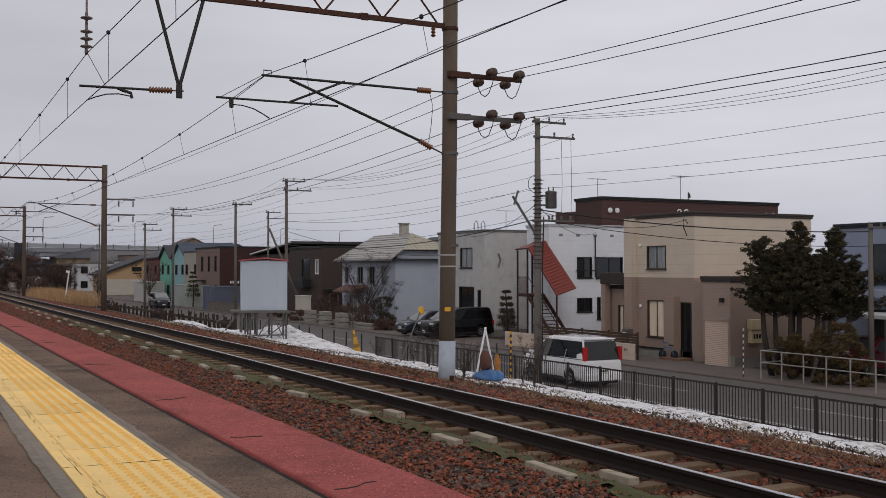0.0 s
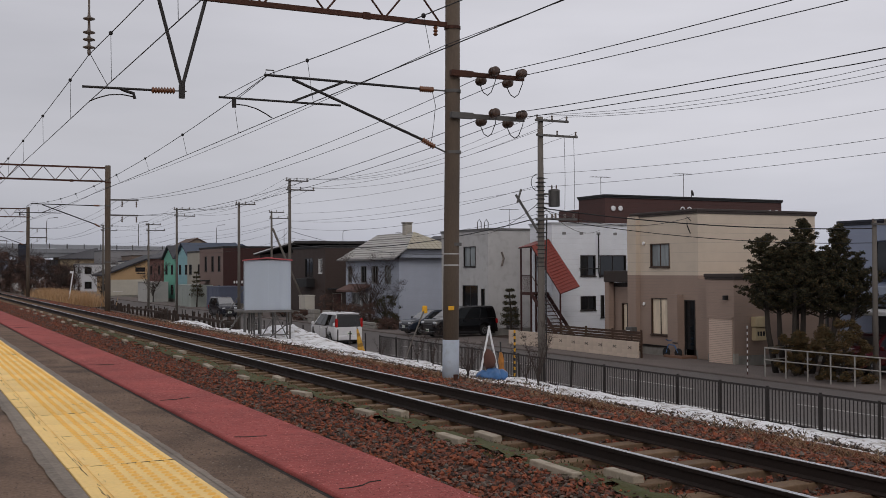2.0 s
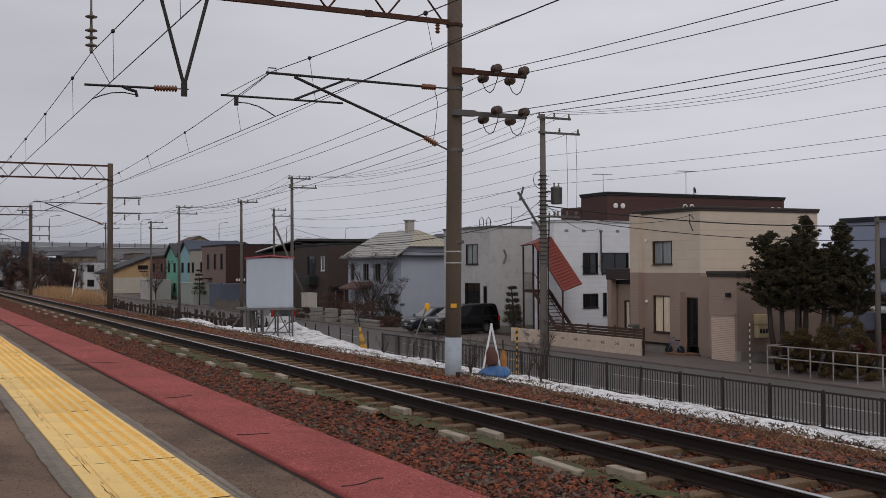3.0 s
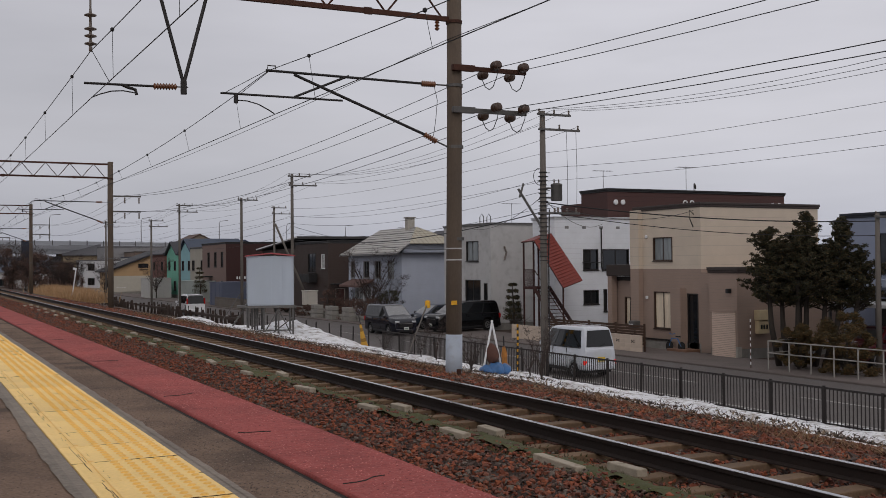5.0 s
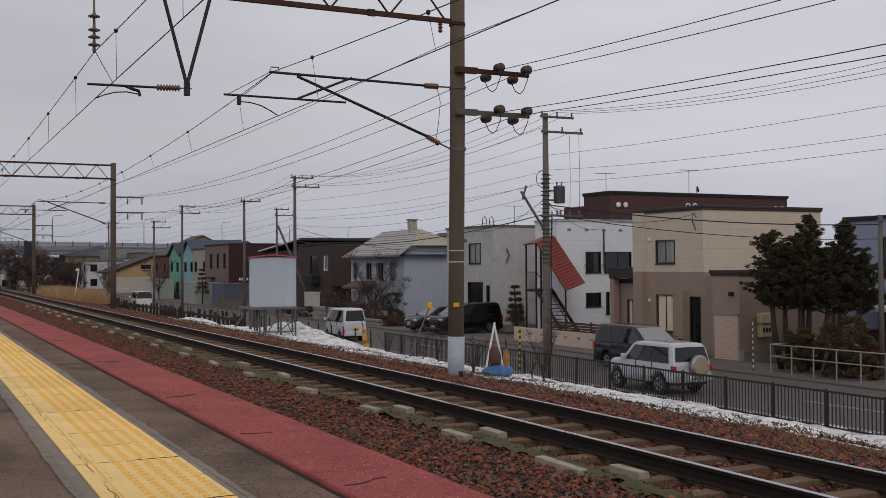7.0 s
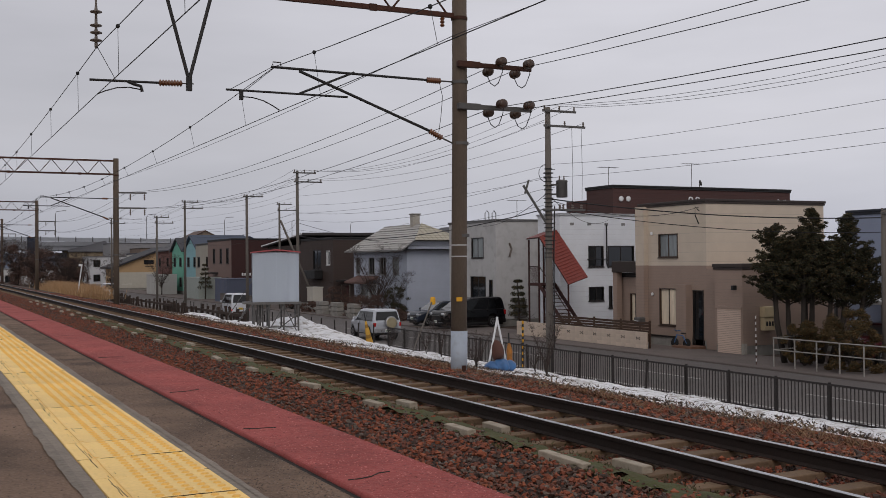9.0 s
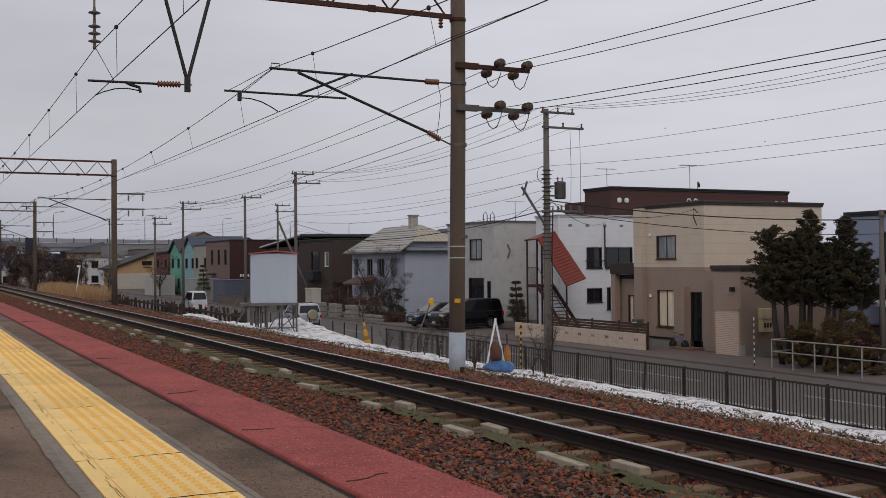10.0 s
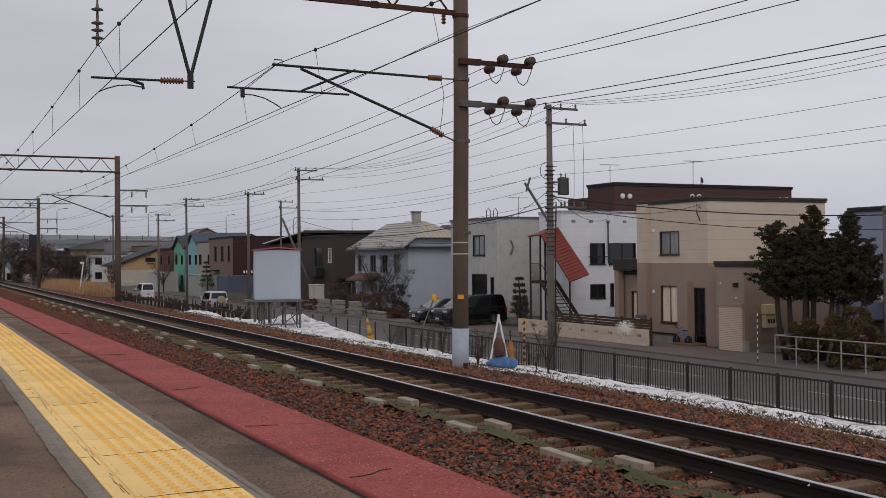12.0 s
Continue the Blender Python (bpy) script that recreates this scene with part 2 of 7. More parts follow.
def make_ground():
    xs = [-2000, -300, -60, -10, 1.2, 3.9, 5.8, 5.95, 7, 8.6, 9.2, 9.9] + [10.5 + 0.75 * i for i in range(12)] + [19.2, 19.8, 20.4, 20.7, 29.2, 45, 80, 160, 400, 2000]
    ys = [-300, -60, -15] + [-10 + 2.5 * i for i in range(65)] + [170, 220, 320, 500, 900, 2500]
    bm = bmesh.new()
    grid = []
    for y in ys:
        row = []
        for x in xs:
            bank = 9.2 < x < 20.2 and -10 < y < 150
            dz = 0.12 * noise.noise((x * 0.5, y * 0.35, 0)) + 0.05 * noise.noise((x * 1.7, y * 1.3, 3)) if bank else 0
            row.append(bm.verts.new((x, y, ground_z(x) + dz)))
        grid.append(row)
    for a, b in zip(grid, grid[1:]):
        for k in range(len(xs) - 1):
            f = bm.faces.new((a[k], a[k + 1], b[k + 1], b[k]))
            f.smooth = True
    return tagged(mesh_ob("ground", bm, SOIL), "brown trackside soil falling to flat lots", "ground", kind="structure")


make_ground()


def sheet(name, x0, x1, y0, y1, z, material, label, category, thick=0.05):
    return tagged(mesh_ob(name, box(x0, x1, y0, y1, z - thick, z), material), label, category, kind="structure")


sheet("road", 20.75, 29.2, -110, 300, ROAD_Z + 0.03, ROAD, "worn grey two-lane asphalt road beside the railway", "road")
sheet("pavement", 29.42, 33.0, -40, 300, ROAD_Z + 0.09, PAVE, "grey asphalt pavement and forecourts before the houses", "pavement", 0.1)
kerb = empty("kerb", pose(29.2, -40, ROAD_Z), "pale concrete kerb stones along the far side of the road", "kerb", kind="structure")
stone = None
for i in range(110):
    m = pose(0, i * 1.8, 0)
    if stone is None:
        stone = part("kerb_stone", box(0, 0.22, 0.004, 1.796, -0.05, 0.1, 0.015), PAVE, kerb)
    else:
        share("kerb_stone", stone, m, kerb)

line_white = mat("road_paint", (0.36, 0.35, 0.34), 0.8, vary=0.4, scale=3, bump=0.1, stain=(0.12, 0.11, 0.105), stain_amt=0.9)
for x in (21.9,):
    sheet("edge_line", x, x + 0.14, -40, 250, ROAD_Z + 0.036, line_white, "faded white edge line painted on the road", "road marking", 0.004)
for i in range(18):
    sheet("centre_dash", 25.0, 25.14, -10 + i * 10, -5 + i * 10, ROAD_Z + 0.036, line_white, "faded white centre dash painted on the road", "road marking", 0.004)

# platform
PLAT = 1.06
platform = empty("platform", pose(0, 0, 0), "low railway platform with asphalt surface and painted edge", "platform", kind="structure")
part("deck", box(-6.0, 1.24, -12, 160, -0.3, PLAT), ASPHALT, platform, "patched dark asphalt")
part("edge_band", box(1.27, 1.66, -12, 160, PLAT - 0.2, PLAT + 0.012, 0.01), RED, platform, "worn red painted platform edge")
part("edge_joint", box(1.24, 1.27, -12, 160, PLAT - 0.2, PLAT - 0.006), mat("dark_joint", (0.04, 0.032, 0.028), 0.9, vary=0.5, scale=3, bump=0.5), platform)
part("retaining_wall", box(1.24, 1.6, -12, 160, -0.3, PLAT - 0.2), CONCRETE, platform)
for xa, xb in ((0.488, 0.547), (0.947, 0.99)):
    part("border_strip", box(xa, xb, -12, 160, PLAT - 0.05, PLAT + 0.005), mat("border_mortar", (0.26, 0.225, 0.19), 0.95, vary=0.4, scale=2.5, bump=0.5, grain=40, stain=(0.12, 0.10, 0.085)), platform, "grey mortar border strip")


def tactile_tile():
    """Tile with five columns of dots and, on the side away from the tracks, one low bar."""
    bm = box(0.004, 0.396, 0.003, 0.397, -0.02, 0.0)
    for i in range(5):
        for j in range(7):
            cx, cy = 0.15 + 0.053 * i, 0.03 + 0.0567 * j
            lathe([(0.0155, 0.0), (0.011, 0.005)], 6, bm, Matrix.Translation((cx, cy, 0)))
    for k, f in enumerate(bm.faces):
        f.material_index = 0 if k < 6 else 1
    box(0.066, 0.082, 0.006, 0.394, -0.004, 0.005, 0, bm)
    return bm


tile = None
DOT = mat("tactile_dot", (0.90, 0.56, 0.15), 0.7, vary=0.15, scale=4, bump=0.1)
TILE_DIRT = mat("tile_dirt", (0.10, 0.06, 0.03), 0.95, vary=0.5, scale=6, bump=0.2)
for i in range(-30, 160):
    m = pose(0.547, 1.0 + 0.4 * i, PLAT + 0.008 + random.uniform(-0.0015, 0.0015), 0, 0, random.uniform(-0.25, 0.25))
    if tile is None:
        tile = part("tactile_tile", tactile_tile(), [YELLOW, DOT], platform, "yellow dotted tactile tile")
        tile.matrix_basis = m
    else:
        share("tactile_tile", tile, m, platform)
# broken dark dirt lines in the tile joints and along the inner bar
dirt = bmesh.new()
for i in range(60):
    y = 1.0 + 0.4 * i
    u = 0.55
    while u < 0.94:
        du = random.uniform(0.02, 0.09)
        if random.random() < 0.3:
            tube([(u, y + random.uniform(-0.003, 0.003), PLAT + 0.0085), (min(u + du, 0.945), y + random.uniform(-0.003, 0.003), PLAT + 0.0085)], random.uniform(0.0006, 0.0016), 4, dirt)
        u += du
for x0 in (0.594, 0.604, 0.632):
    y = 1.2
    while y < 14:
        dy = random.uniform(0.02, 0.14)
        if random.random() < (0.6 if x0 < 0.6 else 0.3):
            tube([(x0 + random.uniform(-0.003, 0.003), y, PLAT + 0.0085), (x0 + random.uniform(-0.003, 0.003), y + dy, PLAT + 0.0085)], random.uniform(0.0007, 0.0022), 4, dirt)
        y += dy
tagged(part("joint_dirt", dirt, TILE_DIRT, platform, "dark dirt in the tile joints"), kind="stuff")
# ragged mortar edges where the asphalt overlaps them
for x0, sgn in ((0.488, -1), (0.99, 1)):
    bm = bmesh.new()
    prev = None
    for k in range(700):
        y = 0.5 + k * 0.045
        e = x0 + sgn * 0.012 * (noise.noise((y * 1.3, x0, 0)) + 0.8 * noise.noise((y * 7, x0, 3)))
        cur = (bm.verts.new((x0 - sgn * 0.02, y, PLAT + 0.007)), bm.verts.new((e + sgn * 0.008, y, PLAT + 0.0045)))
        if prev:
            bm.faces.new((prev[0], prev[1], cur[1], cur[0]))
        prev = cur
    part("mortar_edge", bm, MATS["border_mortar"], platform)


def make_track(cx, label, y0=-12, y1=260):
    tr = empty("railway_track", pose(cx, 0, 0), label, "railway track", "railway tracks", "structure")
    for s in (-1, 1):
        c = s * (GAUGE / 2 + 0.032)
        prof = [(c - 0.062, -0.153), (c + 0.062, -0.153), (c + 0.062, -0.14), (c + 0.010, -0.125), (c + 0.010, -0.042), (c + 0.032, -0.034), (c + 0.032, -0.004),
                (c - 0.032, -0.004), (c - 0.032, -0.034), (c - 0.010, -0.042), (c - 0.010, -0.125), (c - 0.062, -0.14)]
        rail = part("rail", prism(prof, y0, y1), RAILSIDE, tr, "rust-brown steel rail")
        part("rail_head", box(c - 0.031, c + 0.031, y0, y1, -0.004, 0.001), RAILHEAD, rail, "polished running surface")
    sl = None
    n = 0
    y = 0.3
    while n < 290:
        m = pose(random.uniform(-0.03, 0.03), y, -0.155 - random.uniform(0, 0.012), 0, 0, random.uniform(-0.8, 0.8))
        if sl is None:
            sl = part("sleeper", box(-1.05, 1.05, -0.1, 0.1, -0.14, 0, 0.012), SLEEPER, tr, "weathered wooden sleeper")
            sl.matrix_basis = m
            plate = part("tie_plate", box(-0.66, -0.47, -0.09, 0.09, 0, 0.012, 0.004, box(0.47, 0.66, -0.09, 0.09, 0, 0.012, 0.004)), RUST, tr)
            plate.matrix_basis = m
        else:
            share("sleeper", sl, m, tr)
            if n < 90:
                share("tie_plate", plate, m, tr)
        y += 0.64
        n += 1
    for k in range(1, 19):
        m = pose(0, 0.3 - 0.64 * k, -0.16)
        share("sleeper", sl, m, tr)
        share("tie_plate", plate, m, tr)
    return tr


make_track(TRACK_B, "single railway track with shiny rail heads on wooden sleepers")
make_track(TRACK_A, "railway track beside the platform edge on wooden sleepers")


def scatter_stones(name, material, count, place, size, label):
    """Loose stones as one mesh: squashed, turned octahedra with uneven corners."""
    rng = np.random.default_rng(7)
    base = np.array([(1, 0, 0), (-1, 0, 0), (0, 1, 0), (0, -1, 0), (0, 0, 1), (0, 0, -1)], float)
    tri = np.array([(0, 2, 4), (2, 1, 4), (1, 3, 4), (3, 0, 4), (2, 0, 5), (1, 2, 5), (3, 1, 5), (0, 3, 5)])
    pos = np.array([place(rng) for _ in range(count)])
    r = rng.uniform(size[0], size[1], count)
    v = base[None] * rng.uniform(0.55, 1.25, (count, 6, 3))
    v += rng.normal(0, 0.15, v.shape)
    q = rng.normal(size=(count, 3, 3))
    q, _ = np.linalg.qr(q)
    v = np.einsum("nij,nkj->nki", q, v) * r[:, None, None]
    v[:, :, 2] *= 0.75
    v += pos[:, None, :]
    f = (tri[None] + 6 * np.arange(count)[:, None, None]).reshape(-1, 3)
    me = bpy.data.meshes.new(name)
    me.from_pydata(v.reshape(-1, 3).tolist(), [], f.tolist())
    me.materials.append(material)
    return tagged(new(name, me), label, "ballast", kind="stuff")


def island_material(name, colors, rough=0.95, bump=0.4):
    """Colour drawn for each loose piece of a joined mesh."""
    m = mat(name, colors[0], rough, vary=0.3, scale=8, bump=bump, grain=60)
    n, l = m.node_tree.nodes, m.node_tree.links
    b = n["Principled BSDF"]
    src = b.inputs["Base Color"].links[0].from_node
    g, rp = n.new("ShaderNodeNewGeometry"), n.new("ShaderNodeValToRGB")
    l.new(g.outputs["Random Per Island"], rp.inputs[0])
    rp.color_ramp.interpolation = "CONSTANT"
    e = rp.color_ramp.elements
    e[0].color, e[1].color, e[1].position = (*colors[0], 1), (*colors[1], 1), 1 / len(colors)
    for i, c in enumerate(colors[2:], 2):
        k = e.new(i / len(colors))
        k.color = (*c, 1)
    l.new(rp.outputs[0], src.inputs[0])
    return m


STONES = island_material("ballast_stones", [(0.17, 0.052, 0.030), (0.22, 0.064, 0.034), (0.09, 0.05, 0.038), (0.19, 0.068, 0.040), (0.06, 0.04, 0.033), (0.27, 0.080, 0.038), (0.14, 0.11, 0.09), (0.14, 0.052, 0.034)])


def ballast_place(rng):
    near = rng.random() < 0.2
    y = rng.uniform(-11, 4) if near else 2.5 + 110 * rng.random() ** 2.0
    x = rng.uniform(1.7, 8.9) if near else rng.uniform(3.9, 8.9)
    on_sleeper = 5.9 < x < 8.0
    return (x, y, -0.2 + rng.uniform(-0.02, 0.02) + (0.045 if x < 5.85 else 0) - (0.03 if on_sleeper else 0) - (0.06 if x > 8.3 else 0))


scatter_stones("ballast", STONES, 135000, ballast_place, (0.015, 0.042), "rust-brown crushed stone ballast between the tracks")


# loose grit on the platform asphalt, cracks in the red band
GRIT = island_material("asphalt_grit", [(0.15, 0.11, 0.085), (0.17, 0.125, 0.10), (0.11, 0.08, 0.063), (0.16, 0.12, 0.095), (0.095, 0.07, 0.057), (0.22, 0.175, 0.145)], bump=0.0)


def grit_place(g):
    y = 1.2 + 13 * g.random() ** 1.8
    return (g.uniform(0.95, 1.24) if g.random() < 0.62 else g.uniform(-0.6, 0.45), y, PLAT)


scatter_stones("platform_grit", GRIT, 26000, grit_place, (0.002, 0.0048), "fine brown grit bedded in the platform asphalt")
RED_GRIT = island_material("red_grit", [(0.42, 0.12, 0.11), (0.30, 0.075, 0.07), (0.52, 0.19, 0.17), (0.20, 0.06, 0.055)], bump=0.0)
scatter_stones("red_grit", RED_GRIT, 22000, lambda g: (g.uniform(1.28, 1.65), 1.5 + 13 * g.random() ** 1.8, PLAT + 0.011), (0.0022, 0.0052), "coarse red grit on the painted platform edge")
for y, a in ((3.35, 0.35), (4.6, -0.2), (6.1, 0.3), (8.7, -0.3), (11.5, 0.2), (15.0, 0.3)):
    pts, x = [], 1.3
    while x < 1.34 + 0.5 * abs(a):
        pts.append((x, y + a * (x - 1.3) + random.uniform(-0.02, 0.02), PLAT + 0.0125))
        x += 0.045
    part("crack", tube(pts, 0.003, 4), MATS["dark_joint"], platform, "thin dark crack")


def moss_sheet():
    bm = bmesh.new()
    vs = {}

    def V(i, j):
        if (i, j) not in vs:
            x, y = 5.3 + i * 0.05, 3.5 + j * 0.09
            vs[i, j] = bm.verts.new((x, y, -0.131 + 0.045 * noise.noise((x * 6, y * 5, 2)) - 0.05 * max(0, x - 5.85) / 0.2))
        return vs[i, j]

    for i in range(15):
        for j in range(420):
            x, y = 5.3 + i * 0.05, 3.5 + j * 0.09
            if 0.75 - abs(x - 5.75) / 0.32 + 0.9 * noise.noise((x * 1.5, y * 0.6, 8)) + 0.6 * noise.noise((x * 6, y * 4, 1)) > 0.25:
                f = bm.faces.new((V(i, j), V(i + 1, j), V(i + 1, j + 1), V(i, j + 1)))
                f.smooth = True
    return tagged(mesh_ob("moss_patch", bm, MOSS), "dull olive moss creeping along the sleeper ends", "moss", kind="stuff")


moss_sheet()

# ---- overhead line ----


def insulator(p0, p1, r, ribs, bm=None):
    """Ribbed porcelain rod from p0 to p1."""
    a, b = Vector(p0), Vector(p1)
    m = Matrix.Translation(a) @ (b - a).to_track_quat("Z", "Y").to_matrix().to_4x4()
    ln = (b - a).length
    prof = [(r * 0.45, 0)]
    for i in range(ribs):
        z = ln * (i + 0.1) / ribs
        prof += [(r * 0.55, z), (r, z + ln * 0.35 / ribs), (r * 0.95, z + ln * 0.5 / ribs), (r * 0.55, z + ln * 0.8 / ribs)]
    prof.append((r * 0.45, ln))
    return lathe(prof, 14, bm, m)


def far_cantilever(t, P):
    """Hinged cantilever over the far track."""
    tt = part("top_tube", tube([P(5.8, 5.33), P(8.9, 5.3)], 0.024, 8), DARK_STEEL, t)
    part("insulator", insulator(P(8.9, 5.3), P(9.2, 5.3), 0.06, 7), PORCELAIN, tt, "brown ribbed porcelain insulator", smooth=True)
    part("end_rod", tube([P(9.18, 5.3), P(9.5, 5.3)], 0.016, 6), STEEL, tt)
    dt = part("diagonal_tube", tube([P(6.33, 5.29), P(8.95, 4.32)], 0.028, 8), DARK_STEEL, t)
    part("insulator", insulator(P(8.95, 4.32), P(9.22, 4.19), 0.06, 6), PORCELAIN, dt, "brown ribbed porcelain insulator", smooth=True)
    part("end_rod", tube([P(9.2, 4.2), P(9.5, 4.08)], 0.016, 6), STEEL, dt)
    part("brace_tube", tube([P(6.33, 4.88), P(7.4, 5.34)], 0.022, 8), DARK_STEEL, t)
    ra = part("registration_tube", tube([P(4.97, 4.87), P(7.27, 4.87)], 0.02, 8), DARK_STEEL, t)
    part("hook", box(5.21 - MAST_X, 5.28 - MAST_X, -0.03, 0.03, 5.1, 5.28, 0.01), DARK_STEEL, ra)
    part("steady_arm", tube([P(5.27, 4.76), P(5.45, 4.755), P(5.65, 4.71), P(5.82, 4.63), P(5.95, 4.555)], 0.011, 6), DARK_STEEL, ra)
    part("stay_wire", tube([P(5.82, 5.33), P(5.05, 4.88)], 0.006, 5), WIRE, t)
    part("stay_wire", tube([P(5.85, 5.31), P(5.33, 4.88)], 0.006, 5), WIRE, t)
    part("saddle_clamp", tube([P(5.83, 5.36), P(5.83, 5.42), P(5.98, 5.42), P(5.98, 5.36)], 0.012, 5), STEEL, t)


def make_mast(near=True):
    o = Vector((MAST_X, 0, -0.4))
    t = empty("catenary_mast", pose(MAST_X, MAST_Y, -0.4), "weathered brown concrete mast with rusty lattice beam over the tracks", "catenary mast", "overhead line masts")

    def P(x, z, y=0.0):
        return (x - o.x, y, z - o.z)

    lean = 0.085 if near else 0.0
    part("pole", tube([(-lean, 0, -0.3), (-lean * 0.55, 0, 2.5), (-lean * 0.1, 0, 5), (0.01, 0, 7.85)], [0.158, 0.152, 0.147, 0.142], 24), MAST, t, smooth=True)
    for z in (6.55, 5.3, 4.1, 2.3):
        part("clamp_band", tube([P(MAST_X, z - 0.03), P(MAST_X, z + 0.03)], 0.163, 20), STEEL if z != 6.55 else RUST, t)
    # lattice beam
    for nm, z in (("bottom_chord", 6.6), ("top_chord", 7.32)):
        part(nm, box(-14.1, -0.1, -0.04, 0.04, z + 0.4 - 0.045, z + 0.4 + 0.045), RUST, t, "rusty steel angle chord")
    up = down = None
    step = 0.6
    for i in range(23):
        x = -0.25 - step * i
        if i % 2 == 0:
            if up is None:
                up = part("lattice_bar", tube([(0, 0, 7.0), (-step, 0, 7.72)], 0.02, 5), RUST, t)
                up.matrix_basis = pose(x, 0, 0)
            else:
                share("lattice_bar", up, pose(x, 0, 0), t)
        elif down is None:
            down = part("lattice_bar", tube([(0, 0, 7.72), (-step, 0, 7.0)], 0.02, 5), RUST, t)
            down.matrix_basis = pose(x, 0, 0)
        else:
            share("lattice_bar", down, pose(x, 0, 0), t)
    for x in (7.78, 4.3):
        part("gusset_plate", box(x - MAST_X - 0.08, x - MAST_X + 0.08, -0.055, -0.04, 6.92, 7.06, 0.01), RUST, t)
    if not near:
        for z in (5.63, 4.81):
            a = part("feeder_arm", box(0.1, 1.6, -0.05, 0.05, z + 0.36, z + 0.44), STEEL, t, "steel feeder cross-arm")
            for x in (0.75, 1.5):
                part("pin_insulator", insulator((x, 0, z + 0.34), (x, 0, z + 0.02), 0.05, 3), GREY_PORCELAIN, a)
        far_cantilever(t, P)
        return t
    # drop bracket over the platform track
    for xa in (3.9, 4.74):
        part("drop_leg", tube([P(xa, 6.58), P(4.32, 4.98)], 0.032, 8), DARK_STEEL, t)
    plate = box(4.27 - MAST_X, 4.37 - MAST_X, -0.03, 0.03, 5.2, 5.44, 0.006)
    part("drop_plate", plate, DARK_STEEL, t, "perforated steel end plate")
    arm = part("registration_arm", tube([P(2.66, 4.89), P(3.8, 4.91)], 0.021, 8), DARK_STEEL, t)
    part("insulator", insulator(P(3.8, 4.91), P(4.2, 4.925), 0.06, 8), PORCELAIN, arm, "brown ribbed porcelain insulator", smooth=True)
    part("end_rod", tube([P(4.18, 4.925), P(4.4, 4.93)], 0.012, 6), STEEL, arm)
    part("hook", tube([P(3.28, 4.9), P(3.38, 4.86), P(3.5, 4.83), P(3.52, 4.74)], 0.028, 8), DARK_STEEL, arm)
    part("steady_arm", tube([P(3.49, 4.775), P(3.3, 4.80), P(3.1, 4.78), P(2.92, 4.72), P(2.78, 4.655)], 0.011, 6), DARK_STEEL, arm)
    # suspension string
    s = lathe([(0.022, 5.42), (0.03, 5.46), (0.03, 5.5)] + [q for z in (5.56, 5.69, 5.81, 6.04) for q in ((0.02, z - 0.04), (0.1, z - 0.015), (0.1, z), (0.03, z + 0.025), (0.025, z + 0.05))] + [(0.018, 6.15), (0.018, 6.6)], 14, None, Matrix.Translation((2.77 - MAST_X, 0, 0.4)))
    part("insulator_string", s, GREY_PORCELAIN, t, "grey disc insulator string", smooth=True)
    part("stay_wire", tube([P(2.79, 5.44), P(3.08, 4.92)], 0.006, 5), WIRE, t)
    far_cantilever(t, P)
    part("jumper", tube([P(9.18, 5.24), P(9.24, 5.0), P(9.2, 4.6), P(9.15, 4.3)], 0.006, 5), WIRE, t)
    part("pin_insulator", insulator(P(9.25, 6.55), P(9.25, 6.36), 0.05, 3), PORCELAIN, t)
    # feeder arms away from the tracks
    for z, m in ((5.63, RUST), (4.81, STEEL)):
        a = part("feeder_arm", box(-0.12, 1.52, -0.21, -0.14, z + 0.355, z + 0.445, 0.008), m, t, "steel feeder cross-arm")
        part("arm_bracket", box(-0.14, 0.34, -0.24, -0.13, z + 0.34, z + 0.46, 0.01), m, a)
        for x in (10.32, 10.94):
            for y, dz in ((-0.42, 0.05), (0.12, -0.05)):
                drum = lathe([(0.035, -0.1), (0.085, -0.09), (0.095, -0.05), (0.07, -0.03), (0.07, 0.03), (0.095, 0.05), (0.085, 0.09), (0.035, 0.1)], 16, None,
                             Matrix.Translation(P(x, z + dz, y)) @ Matrix.Rotation(radians(90), 4, "X"))
                part("drum_insulator", drum, DRUM_BROWN, a, "brown-grey drum insulator", smooth=True)
            part("jumper_loop", tube([P(x, z + 0.03, -0.5), P(x, z - 0.15, -0.46), P(x, z - 0.34, -0.3), P(x, z - 0.38, -0.15), P(x, z - 0.3, 0.02), P(x, z - 0.12, 0.16), P(x, z - 0.05, 0.2)], 0.009, 6), WIRE, a)
    return t


MAST_YS = [MAST_Y - 40.5, MAST_Y, 58.9, 99.7, 140.2]
mast = make_mast()
far_mast = make_mast(False)
far_mast.matrix_basis = pose(MAST_X + 0.13, MAST_YS[2], -0.4)
for y in MAST_YS[3:]:
    copy_thing(far_mast, pose(MAST_X + 0.15, y, -0.4))
part("pale_base", tube([(-0.084, 0, -0.25), (-0.065, 0, 0.84)], 0.163, 24), PALE_WRAP, mast, "flaking pale blue-grey painted base", smooth=True)
part("tag_plate", box(-0.2, -0.08, -0.172, -0.15, 1.42, 1.5), mat("tag_yellow", (0.75, 0.42, 0.03), 0.6), mast, "yellow reflective tag plate")
for z in (2.28, 2.5):
    part("tie_band", tube([(-0.05, 0, z), (-0.05, 0, z + 0.025)], 0.156, 20), mat("pale_band", (0.5, 0.5, 0.5), 0.6), mast)


def line_wire(name, points, radius, label, drops=()):
    w = tagged(mesh_ob(name, tube(points, radius, 5), WIRE), label, "wire")
    return w


def spans(x, z, drop, ys=MAST_YS, n=14):
    pts = []
    for a, b in zip(ys, ys[1:]):
        seg = sag((x, a, z), (x, b, z), drop, n)
        pts += seg if not pts else seg[1:]
    return pts


